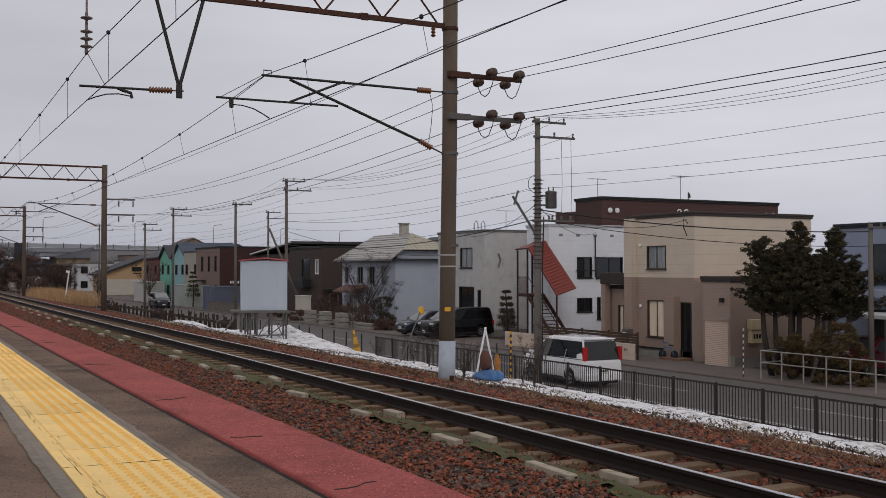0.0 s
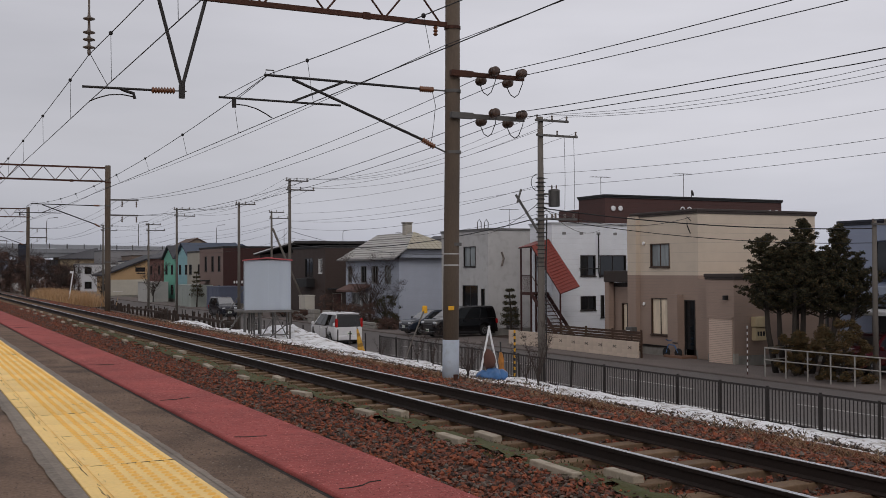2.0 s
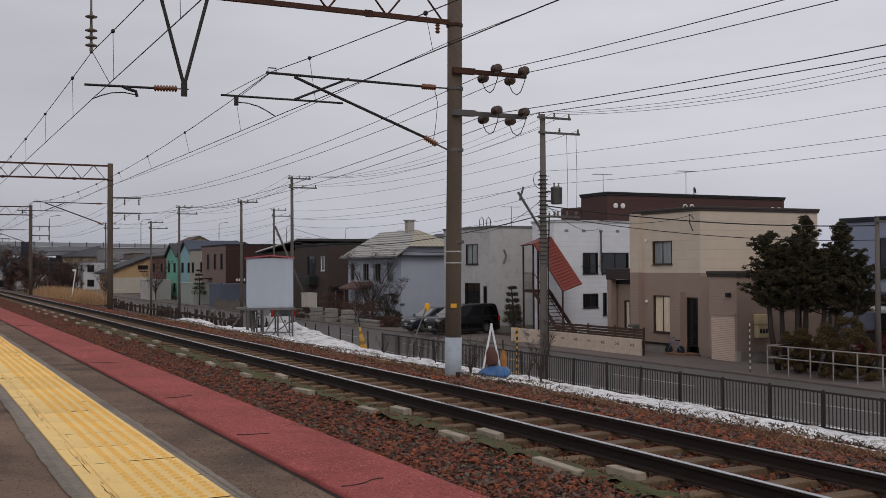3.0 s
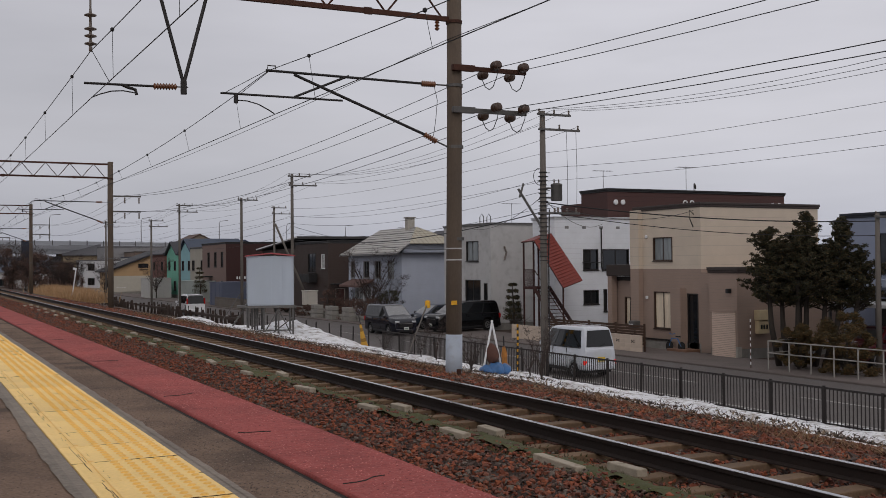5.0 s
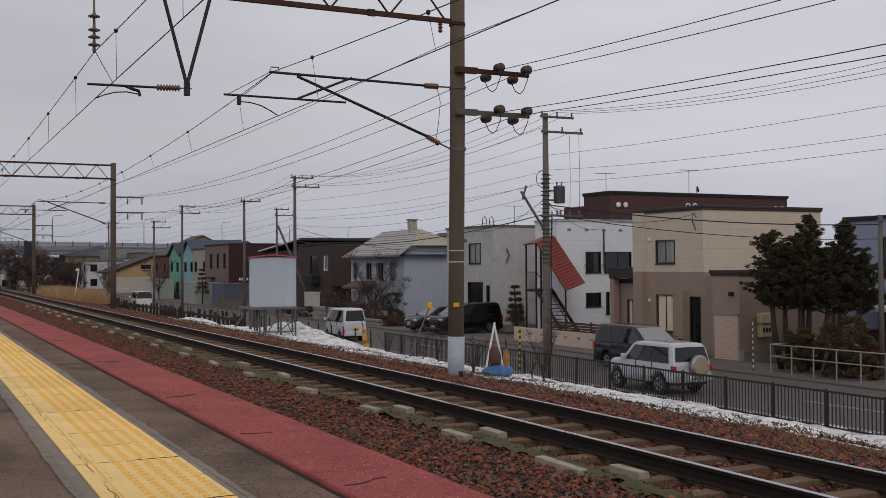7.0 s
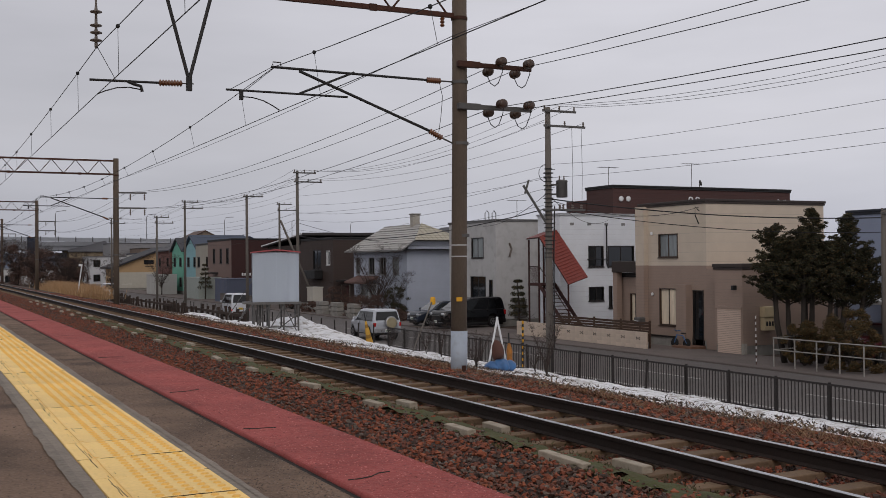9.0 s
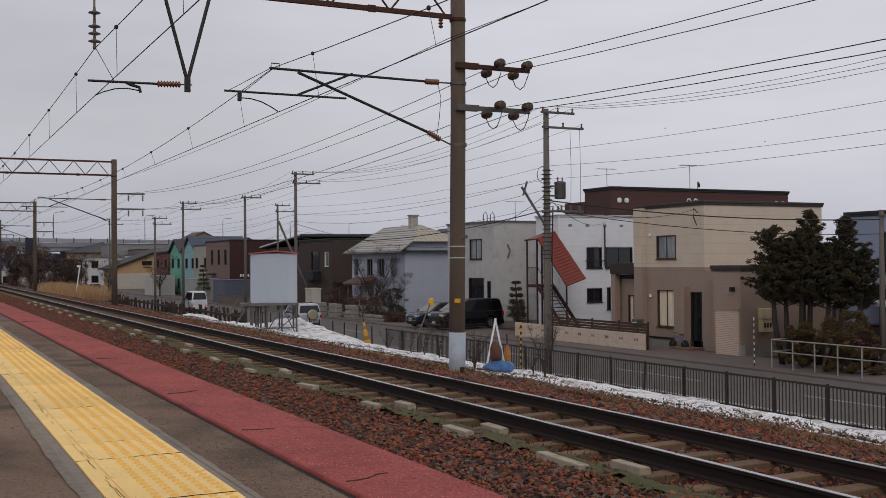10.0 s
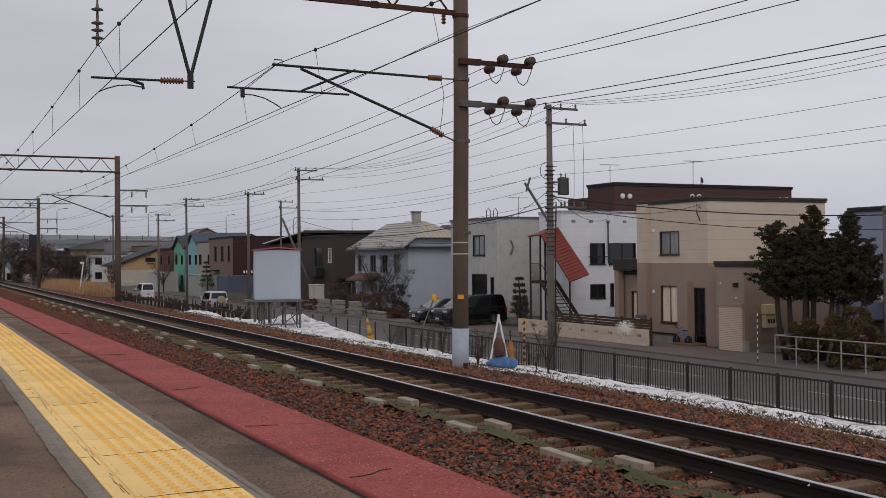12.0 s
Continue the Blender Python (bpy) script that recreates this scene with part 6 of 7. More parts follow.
# ---- concrete stubs between the tracks ----
bgroup = "concrete stubs between the tracks"
stubs = [(5.6, 13.45, 0.5), (6.0, 13.25, 0.55), (5.6, 10.9, 0.55), (6.05, 10.85, 0.5), (5.62, 8.75, 0.72), (6.02, 8.2, 0.5), (5.58, 16.0, 0.7), (5.5, 18.9, 0.5), (6.0, 18.4, 0.5), (5.5, 21.4, 0.6), (6.0, 21.0, 0.5)]
stubs += [(5.5 + 0.45 * (k % 2), 24.0 + 1.6 * k, 0.45) for k in range(24)]
for (x, y, ln) in stubs:
    b = empty("concrete_stub", pose(x, y, -0.14, random.uniform(-2, 2), random.uniform(-3, 3), random.uniform(-5, 5)), "short pale concrete stub lying in the ballast", "concrete block", bgroup)
    part("beam", box(-0.06, 0.06, -ln / 2, ln / 2, -0.1, 0.05, 0.012), mat("stub_concrete", (0.42, 0.37, 0.30), 0.95, vary=0.25, scale=5, bump=0.4, stain=(0.2, 0.16, 0.11), stain_amt=0.6), b)


# ---- plants ----


def blades(name, material, count, place, h, w, label, category="grass", spread=0.5, seed=3, parent=None):
    """Thin bent blades or twigs as one mesh."""
    rng = np.random.default_rng(seed)
    vs, fs = [], []
    for i in range(count):
        x, y, z = place(rng)
        a = rng.uniform(0, 2 * math.pi)
        hh, ww = h * rng.uniform(0.5, 1.2), w * rng.uniform(0.6, 1.3)
        lx, ly = math.cos(a) * ww, math.sin(a) * ww
        ox, oy = rng.normal(0, spread * hh, 2)
        k = len(vs)
        vs += [(x - lx, y - ly, z), (x + lx, y + ly, z), (x + ox * 0.4 + lx * 0.7, y + oy * 0.4 + ly * 0.7, z + hh * 0.6), (x + ox * 0.4 - lx * 0.7, y + oy * 0.4 - ly * 0.7, z + hh * 0.6), (x + ox, y + oy, z + hh)]
        fs += [(k, k + 1, k + 2, k + 3), (k + 3, k + 2, k + 4)]
    me = bpy.data.meshes.new(name)
    me.from_pydata(vs, [], fs)
    me.materials.append(material)
    ob = new(name, me)
    ob.parent = parent
    return tagged(ob, label, category, kind="stuff")


DRY = island_material("dry_blades", [(0.46, 0.28, 0.14), (0.54, 0.35, 0.19), (0.34, 0.20, 0.10), (0.42, 0.28, 0.16)], bump=0.0)
GREEN = island_material("moss_blades", [(0.06, 0.06, 0.022), (0.085, 0.075, 0.03), (0.10, 0.07, 0.035), (0.05, 0.045, 0.02)], bump=0.0)
SPECK = island_material("snow_specks", [(0.05, 0.035, 0.028), (0.10, 0.075, 0.055), (0.03, 0.024, 0.02), (0.20, 0.15, 0.10)], bump=0.0)
LITTER = island_material("bank_litter", [(0.13, 0.05, 0.028), (0.17, 0.068, 0.034), (0.07, 0.038, 0.026), (0.19, 0.10, 0.055)], bump=0.0)
blades("dry_grass", DRY, 9000, lambda g: (11.9 + g.normal(0, 0.6), g.uniform(80, 108), ground_z(11.6) - 0.05), 1.0, 0.016, "tall straw-coloured dry grass beside the track", spread=0.25)
blades("moss_strip", GREEN, 14000, lambda g: (5.72 + g.normal(0, 0.17), 3 + 45 * g.random() ** 1.5, -0.165), 0.035, 0.008, "low dull green moss and weeds along the sleepers", spread=0.7)


def bank_place(g):
    y = 5 + 70 * g.random() ** 1.3
    x = 8.5 + 2.4 * g.random()
    return (x, y, ground_z(x) + 0.12 * noise.noise((x * 0.5, y * 0.35, 0)) * (x > 9.2) - 0.02)


blades("bank_litter", LITTER, 34000, bank_place, 0.055, 0.017, "rusty brown dead leaves and weeds on the bank", spread=1.6)
blades("snow_litter", SPECK, 16000, lambda g: (lambda x, y: (x, y, ground_z(x) + 0.12 * noise.noise((x * 0.5, y * 0.35, 0)) + 0.07))(9.6 + 9.5 * g.random() ** 1.8, 7 + 45 * g.random() ** 1.2), 0.045, 0.013, "dark leaves and twigs lying on the snow", spread=1.6, seed=9)
scatter_stones("bank_stones", STONES, 14000, lambda g: (g.uniform(8.2, 10.6), 4 + 80 * g.random() ** 1.6, 0.0), (0.025, 0.06), "rust-brown ballast stones on the shoulder")
st = bpy.data.objects["bank_stones"].data
co = np.empty(len(st.vertices) * 3)
st.vertices.foreach_get("co", co)
co = co.reshape(-1, 3)
co[:, 2] += np.interp(co[:, 0], [7.0, 8.6, 9.9, 19.2], [-0.26, -0.22, -0.36, -2.15])
st.vertices.foreach_set("co", co.ravel())

TAN = island_material("dead_grass", [(0.26, 0.15, 0.08), (0.20, 0.10, 0.055), (0.30, 0.20, 0.11), (0.15, 0.075, 0.045)], bump=0.0)
blades("dead_grass", TAN, 8000, lambda g: (lambda x, y: (x, y, ground_z(x) + 0.12 * noise.noise((x * 0.5, y * 0.35, 0)) * (x > 9.2)))(9.1 + abs(g.normal(0, 0.6)), 5 + 45 * g.random() ** 1.2), 0.10, 0.006, "flattened tan dead grass at the snow's edge", spread=1.4, seed=14)
NEEDLE = island_material("conifer_needles", [(0.024, 0.026, 0.012), (0.036, 0.036, 0.016), (0.075, 0.050, 0.020), (0.016, 0.017, 0.010), (0.046, 0.040, 0.018)], bump=0.0)
HEDGE = island_material("rusty_conifer", [(0.10, 0.06, 0.02), (0.065, 0.052, 0.02), (0.14, 0.078, 0.026), (0.045, 0.038, 0.018)], bump=0.0)
BARK = mat("bark", (0.055, 0.045, 0.038), 0.95, vary=0.4, scale=4, bump=0.6, grain=30, stretch_z=0.3)
TWIG = mat("twig", (0.06, 0.042, 0.036), 0.9, vary=0.35, scale=4, bump=0.1)


def leaf_cloud(name, material, clumps, per, size, parent, seed, flat=0.5):
    """Sprays of small leaves round clump centres (x, y, z, radius)."""
    rng = np.random.default_rng(seed)
    c = np.array(clumps)
    n = len(c) * per
    d = rng.normal(size=(n, 3))
    d /= np.linalg.norm(d, axis=1)[:, None]
    rad = rng.random(n) ** 0.5
    pos = np.repeat(c[:, :3], per, 0) + d * (np.repeat(c[:, 3], per) * rad)[:, None] * np.array([1, 1, 0.8])
    u = rng.normal(size=(n, 3))
    u[:, 2] *= flat
    u /= np.linalg.norm(u, axis=1)[:, None]
    w = np.cross(u, rng.normal(size=(n, 3)))
    w /= np.linalg.norm(w, axis=1)[:, None]
    s = size * rng.uniform(0.6, 1.4, n)[:, None]
    v = np.stack([pos - u * s - w * s * 0.35, pos - u * s + w * s * 0.35, pos + u * s], 1).reshape(-1, 3)
    me = bpy.data.meshes.new(name)
    me.from_pydata(v.tolist(), [], np.arange(n * 3).reshape(-1, 3).tolist())
    me.materials.append(material)
    ob = new(name, me)
    ob.parent = parent
    return ob


def conifer(x, y, z, label, trunks, seed, material=NEEDLE):
    """Ragged evergreen: several trunks with limbs, sprays round the limbs. trunks: (dx, dy, height, spread, crown start)."""
    t = empty("evergreen_tree", pose(x, y, z), label, "tree")
    rng = random.Random(seed)
    clumps = []
    for dx, dy, h, sp, z0 in trunks:
        part("trunk", tube([(dx * 0.6, dy * 0.6, -0.1), (dx * 0.9, dy * 0.9, h * 0.3), (dx, dy, h * 0.65), (dx + 0.05, dy, h * 0.97)], [0.13, 0.11, 0.07, 0.015], 9), BARK, t, smooth=True)
        limbs = bmesh.new()
        m = 56
        for i in range(m):
            u = (i + rng.random()) / m
            zz = z0 + (h - z0) * u
            reach = sp * (1 - u) ** 0.65 * rng.uniform(0.3, 1.35) + 0.12
            a = i * 2.4 + rng.uniform(-0.4, 0.4)
            tip = (dx + math.cos(a) * reach, dy + math.sin(a) * reach, zz + reach * rng.uniform(0.1, 0.65))
            tube([(dx, dy, zz - 0.1), tip], [0.03, 0.008], 4, limbs)
            for q in range(5):
                w = 0.3 + 0.72 * q / 4
                clumps.append((dx + (tip[0] - dx) * w, dy + (tip[1] - dy) * w, zz - 0.1 + (tip[2] - zz + 0.1) * w + rng.uniform(-0.05, 0.1), rng.uniform(0.09, 0.2) * (1.15 - 0.4 * w)))
        clumps.append((dx, dy, h, 0.1))
        tagged(part("limb_wood", limbs, BARK, t), kind="stuff")
    leaf_cloud("crown", material, clumps, 52, 0.055, t, seed)
    return t


conifer(32.0, 32.2, LOT_Z, "tall ragged dark evergreen tree behind a pipe railing", [(-0.9, 0.5, 5.5, 1.35, 2.5), (0.3, -0.4, 6.1, 1.45, 2.4), (1.25, -1.3, 5.9, 1.3, 2.3), (-0.3, 0.4, 4.9, 1.5, 2.4), (1.5, -1.9, 4.5, 1.4, 2.3), (-0.2, -0.4, 5.4, 1.4, 2.6), (0.6, 0.3, 5.0, 1.4, 2.4), (0.7, -1.0, 4.8, 1.4, 2.3)], 11)


def shrub(x, y, z, r, h, label, material, seed, name="shrub", per=60, size=0.05):
    t = empty(name, pose(x, y, z), label, "shrub", "garden shrubs")
    rng = random.Random(seed)
    limbs = bmesh.new()
    clumps = []
    for i in range(60):
        a, u = rng.uniform(0, 6.283), rng.random() ** 0.6
        zz = h * rng.random()
        rr = r * u * math.sqrt(max(0.05, 1 - (max(0, zz / h - 0.35) / 0.68) ** 2))
        clumps.append((math.cos(a) * rr, math.sin(a) * rr, 0.1 + zz * 0.92, rng.uniform(0.12, 0.24) * r))
        if i % 3 == 0:
            tube([(0, 0, 0), (math.cos(a) * rr, math.sin(a) * rr, 0.1 + zz * 0.9)], [0.025, 0.008], 4, limbs)
    tagged(part("stem_wood", limbs, BARK, t), kind="stuff")
    leaf_cloud("foliage", material, clumps, per, size, t, seed)
    return t


shrub(31.3, 28.9, LOT_Z, 1.2, 2.3, "rounded rusty-green conifer shrub behind the railing", HEDGE, 5, per=330, size=0.045)
shrub(31.2, 31.2, LOT_Z, 0.8, 1.75, "dark brown-green shrub behind the railing", HEDGE, 6, per=260, size=0.045)
shrub(31.3, 24.8, LOT_Z, 0.6, 1.2, "low rusty garden shrub behind the railing", HEDGE, 7)
shrub(31.6, 71.5, LOT_Z, 1.1, 2.4, "dark green garden conifer before the pale house", NEEDLE, 8, per=90)
for i, (x, y, r, h) in enumerate(((31.4, 74.5, 1.5, 1.7), (31.5, 78.5, 1.6, 1.5), (31.2, 82.5, 1.2, 2.3), (31.0, 93.5, 1.0, 1.6), (30.6, 86.5, 1.0, 0.8), (31.0, 70.0, 1.0, 0.7))):
    shrub(x, y, LOT_Z, r, h, "brown leafless garden shrub", island_material("brown_brush", [(0.10, 0.058, 0.048), (0.14, 0.08, 0.06), (0.07, 0.048, 0.042)], bump=0.0), 20 + i, per=70, size=0.06)


def bare_tree(x, y, z, h, spread, label, seed, n=9, name="bare_tree", r0=0.09):
    """Leafless tree: forking tapered limbs and fine twigs."""
    t = empty(name, pose(x, y, z), label, "tree", "bare trees")
    rng = random.Random(seed)
    trunk, limbs, twigs = bmesh.new(), bmesh.new(), bmesh.new()
    tube([(0, 0, -0.1), (0.03, 0.02, h * 0.15), (0, 0.05, h * 0.35)], [r0, r0 * 0.8, r0 * 0.6], 8, trunk)
    for i in range(n):
        a = i * 2.4 + rng.uniform(-0.3, 0.3)
        z0 = h * rng.uniform(0.1, 0.35)
        p = Vector((0, 0, z0))
        d = Vector((math.cos(a) * spread / h, math.sin(a) * spread / h, 0.9)).normalized()
        pts = [p.copy()]
        for k in range(5):
            p = p + d * (h - z0) / 5 + Vector((rng.uniform(-1, 1), rng.uniform(-1, 1), 0)) * 0.05 * h / 5
            pts.append(p.copy())
        tube(pts, [r0 * 0.4, r0 * 0.33, r0 * 0.26, r0 * 0.2, r0 * 0.14, r0 * 0.06], 5, limbs)
        for k in range(1, 6):
            for s in range(6):
                q = pts[k]
                e = Vector((rng.uniform(-1, 1), rng.uniform(-1, 1), rng.uniform(0.1, 1.1))).normalized() * h * rng.uniform(0.08, 0.2)
                mid = q + e * 0.5 + Vector((rng.uniform(-1, 1), rng.uniform(-1, 1), 0)) * h * 0.01
                tube([q, mid, q + e], [r0 * 0.12, r0 * 0.08, r0 * 0.04], 3, twigs, False)
                for w in range(2):
                    g = Vector((rng.uniform(-1, 1), rng.uniform(-1, 1), rng.uniform(0, 1))).normalized() * h * 0.07
                    tube([mid, mid + g], [r0 * 0.06, r0 * 0.03], 3, twigs, False)
    part("trunk", trunk, BARK, t, smooth=True)
    tagged(part("limb_wood", limbs, TWIG, t), kind="stuff")
    tagged(part("twig_wood", twigs, TWIG, t), kind="stuff")
    return t


bare_tree(32.3, 76.5, LOT_Z, 5.6, 3.0, "leafless spreading garden tree before the pale house", 31, 14)
bare_tree(31.8, 72.6, LOT_Z, 3.6, 2.0, "leafless dark garden bush", 32, 16, r0=0.05)
bare_tree(31.5, 79.5, LOT_Z, 3.0, 2.2, "leafless dark garden bush", 33, 16, r0=0.05)
bare_tree(30.5, 148, LOT_Z, 5.5, 2.8, "leafless far roadside tree", 34, 12)
bare_tree(27.5, 172, LOT_Z, 6.0, 3.0, "leafless far roadside tree", 35, 12)
for i, (x, y, h) in enumerate(((15.5, 126, 5.0), (12.8, 128, 4.6), (11.0, 133, 5.4), (17.5, 134, 4.8), (9.5, 142, 5.6), (13.5, 145, 5.6), (18, 150, 5.0))):
    bare_tree(x, y, ground_z(x) - 0.1, h, 3.2, "dense leafless brown bush beside the line", 40 + i, 26, r0=0.07)


BRUSH = island_material("brown_brush", [(0.10, 0.058, 0.048), (0.14, 0.08, 0.06), (0.07, 0.048, 0.042)], bump=0.0)
for i, (x, y, r, h) in enumerate(((13.2, 127, 2.6, 4.6), (10.8, 134, 2.4, 5.0), (16.5, 133, 2.4, 4.4), (13.5, 142, 2.8, 5.2), (18.5, 146, 2.2, 4.2))):
    shrub(x, y, ground_z(x) - 0.1, r, h, "dense leafless brown thicket beside the line", BRUSH, 80 + i, per=130, size=0.09)


def cloud_pine(x, y, z, h, label, seed):
    """Clipped garden pine with flat pads."""
    t = empty("garden_pine", pose(x, y, z), label, "tree", "garden pines")
    rng = random.Random(seed)
    part("trunk", tube([(0, 0, -0.1), (0.08, 0, h * 0.4), (-0.05, 0, h * 0.95)], [0.09, 0.07, 0.03], 8), BARK, t, smooth=True)
    for k in range(6):
        zz = h * (0.35 + 0.62 * k / 5)
        rr = 0.75 * (1 - 0.12 * k) * h / 3.2
        clumps = [(math.cos(a) * rr * 0.6, math.sin(a) * rr * 0.6, zz, rr * 0.38) for a in (rng.uniform(0, 6.28) for _ in range(9))]
        clumps = [(a, b, c * 1.0, d) for a, b, c, d in clumps]
        ob = leaf_cloud("pad", NEEDLE, clumps, 60, 0.06, t, seed + k)
        ob.scale = (1, 1, 1)
    return t


cloud_pine(32.6, 55.6, LOT_Z, 3.1, "clipped dark garden pine beside the stair", 51)
cloud_pine(30.8, 125.0, LOT_Z, 4.2, "clipped dark garden pine by the far lot", 52)

# ---- small things by the fence ----


def guy_guard(x, y, z, lean, h, label):
    t = empty("guy_guard", pose(x, y, z, lean[0], lean[1], 0), label, "marker")
    n = 8
    for i in range(n):
        r0, r1 = 0.19 - 0.15 * i / n, 0.19 - 0.15 * (i + 0.95) / n
        part("sleeve", lathe([(r0, h * i / n), (r1, h * (i + 0.97) / n)], 12, None), mat("sleeve_ochre", (0.6, 0.36, 0.06), 0.7, vary=0.2) if i % 3 else mat("sleeve_dark", (0.3, 0.17, 0.03), 0.7), t)
    part("stick", tube([(0, 0, 0), (0, 0, h * 1.35)], 0.02, 6), BLACK, t)


guy_guard(18.2, 44.0, -2.0, (8, -14), 1.25, "yellow ribbed plastic cover on a guy wire in the snow")
gy = empty("guy_wire_cover", pose(17.5, 38.2, -1.85), "yellow cover at the head of a leaning pole", "marker")
part("pole", tube([(0, 0, -0.1), (1.5, 1.1, 2.05)], 0.03, 8), POLE_GREY, gy)
part("cover", box(1.42, 1.62, 1.02, 1.2, 1.88, 2.2, 0.06), SIGN_YELLOW, gy, "yellow plastic cover")
eas = empty("trestle", pose(12.2, 21.8, -0.76), "white two-legged trestle with a blue bag at its foot", "trestle")
part("leg", tube([(-0.26, 0, 0.0), (0.02, 0, 1.25)], 0.024, 6), WHITE, eas)
part("leg", tube([(0.3, 0, -0.1), (0.0, 0, 1.25)], 0.024, 6), WHITE, eas)
part("crossbar", tube([(-0.12, 0, 0.6), (0.16, 0, 0.6)], 0.02, 6), RUST, eas)
BLUE = mat("blue_plastic", (0.06, 0.17, 0.36), 0.45, vary=0.3, scale=5, bump=0.3, grain=12)
for k, (bx, by, r) in enumerate(((-0.2, -0.12, 0.17), (0.02, -0.14, 0.2), (0.26, -0.1, 0.18), (0.08, 0.06, 0.15))):
    bm = bmesh.new()
    bmesh.ops.create_icosphere(bm, subdivisions=3, radius=r)
    for v in bm.verts:
        v.co *= 1 + 0.3 * noise.noise(v.co * 7 + Vector((k * 5, 0, 0)))
        v.co.z = v.co.z * 0.8 + r * 0.6
    ob = part("bag", bm, BLUE, eas, "crumpled blue plastic bag", smooth=True)
    ob.location = (bx, by, 0.0)
bm = bmesh.new()
bmesh.ops.create_icosphere(bm, subdivisions=3, radius=0.16)
for v in bm.verts:
    v.co *= 1 + 0.25 * noise.noise(v.co * 6)
    v.co.z = v.co.z * 1.5 + 0.48
part("sack", bm, mat("brown_sack", (0.12, 0.055, 0.04), 0.8, vary=0.4, scale=8, bump=0.3), eas, "reddish-brown sack hanging between the legs", smooth=True)
oc = empty("folded_cone", pose(12.9, 22.4, -0.92, 6, -6, 0), "faded orange folded safety cover standing in weeds", "marker")
part("sleeve", lathe([(0.10, 0), (0.075, 0.12), (0.095, 0.3), (0.06, 0.36), (0.075, 0.55), (0.03, 0.75)], 10), mat("faded_orange", (0.42, 0.19, 0.045), 0.8, vary=0.5, scale=9, stain=(0.1, 0.05, 0.03)), oc)
part("stick", tube([(0, 0, 0), (0, 0, 1.0)], 0.018, 6), DARK_STEEL, oc)
for i, (x, y, h) in enumerate(((16.5, 33.5, 1.5), (16.3, 34.3, 1.3), (17.8, 41.0, 0.9), (13.6, 21.9, 1.6), (13.9, 22.4, 1.3), (11.9, 22.3, 0.9), (12.4, 23.2, 1.0), (14.8, 24.4, 1.2))):
    bare_tree(x, y, ground_z(x) - 0.05, h, 0.5, "thin reddish-brown sapling on the bank", 60 + i, 4, "sapling", 0.028)
stump = empty("marker_stake", pose(9.3, 17.9, -0.33), "short rusty stake beside the mast", "stake")
part("stake", tube([(0, 0, -0.1), (0, 0, 0.16)], 0.045, 8), RUST, stump)
sgn = empty("leaning_sign", pose(11.2, 85, -0.6, 0, 8, 0), "leaning white kilometre post beside the track", "sign")
part("post", box(-0.04, 0.04, -0.04, 0.04, -0.1, 2.4), WHITE, sgn)
part("blade", box(-0.22, 0.04, -0.05, 0.05, 2.28, 2.45), WHITE, sgn)

# timber edging and lot clutter far along the road
te = empty("timber_edging", pose(16.2, 0, -1.7), "row of old dark timber posts along the far bank", "fence")
tp = None
for i in range(70):
    m = pose(0.4 * math.sin(i * 0.3), 57 + i * 0.85, random.uniform(-0.15, 0.15), random.uniform(-5, 5), random.uniform(-7, 7), 0)
    if tp is None:
        tp = part("timber_post", box(-0.07, 0.07, -0.07, 0.07, -0.6, 0.85, 0.015), mat("dark_timber", (0.06, 0.042, 0.034), 0.9, vary=0.35, scale=3, bump=0.4), te)
        tp.matrix_basis = m
    else:
        share("timber_post", tp, m, te)
part("waling", box(-0.1, 0.0, 57, 100, 0.55, 0.7), MATS["dark_timber"], te)


def steel_box(name, x, y, z, sx, sy, sz, m, label, door=True):
    t = empty(name, pose(x, y, z), label, name.replace("_", " "))
    part("body", box(0, sx, 0, sy, 0, sz, 0.03), m, t)
    part("lid", box(-0.05, sx + 0.05, -0.05, sy + 0.05, sz, sz + 0.08, 0.02), m, t)
    for k in range(3):
        part("rib", box(-0.03, 0.0, sy * (k + 0.5) / 3 - 0.03, sy * (k + 0.5) / 3 + 0.03, 0.1, sz - 0.1), m, t)


steel_box("storage_container", 30.3, 113.5, LOT_Z, 3.0, 5.0, 2.5, mat("container_blue", (0.12, 0.14, 0.2), 0.6, vary=0.15), "dark blue-grey storage container on the lot")
steel_box("storage_shed", 30.3, 126.0, LOT_Z, 3.5, 8.0, 2.5, mat("shed_pale", (0.36, 0.40, 0.38), 0.6, vary=0.1), "pale green-grey storage shed on the lot")
steel_box("storage_shed", 30.0, 150.0, LOT_Z, 3.0, 6.0, 2.7, mat("shed_white", (0.5, 0.5, 0.48), 0.6, vary=0.1), "white storage shed on the lot")
steel_box("oil_tank", 31.5, 89.2, LOT_Z + 0.8, 0.9, 1.6, 1.2, mat("tank_cream", (0.55, 0.53, 0.48), 0.5, vary=0.1), "cream heating oil tank on a stand")
part("stand", box(0.1, 0.8, 0.2, 1.4, -0.85, 0.0), STEEL, bpy.data.objects["oil_tank"])
lowwall = empty("retaining_wall", pose(29.7, 96, ROAD_Z), "low weathered plank retaining wall by the road", "wall")
for i in range(5):
    part("plank", box(0, 0.1, 0, 18, 0.02 + i * 0.22, 0.22 + i * 0.22), mat("grey_plank", (0.17, 0.15, 0.13), 0.9, vary=0.3, scale=2, bump=0.3), lowwall)
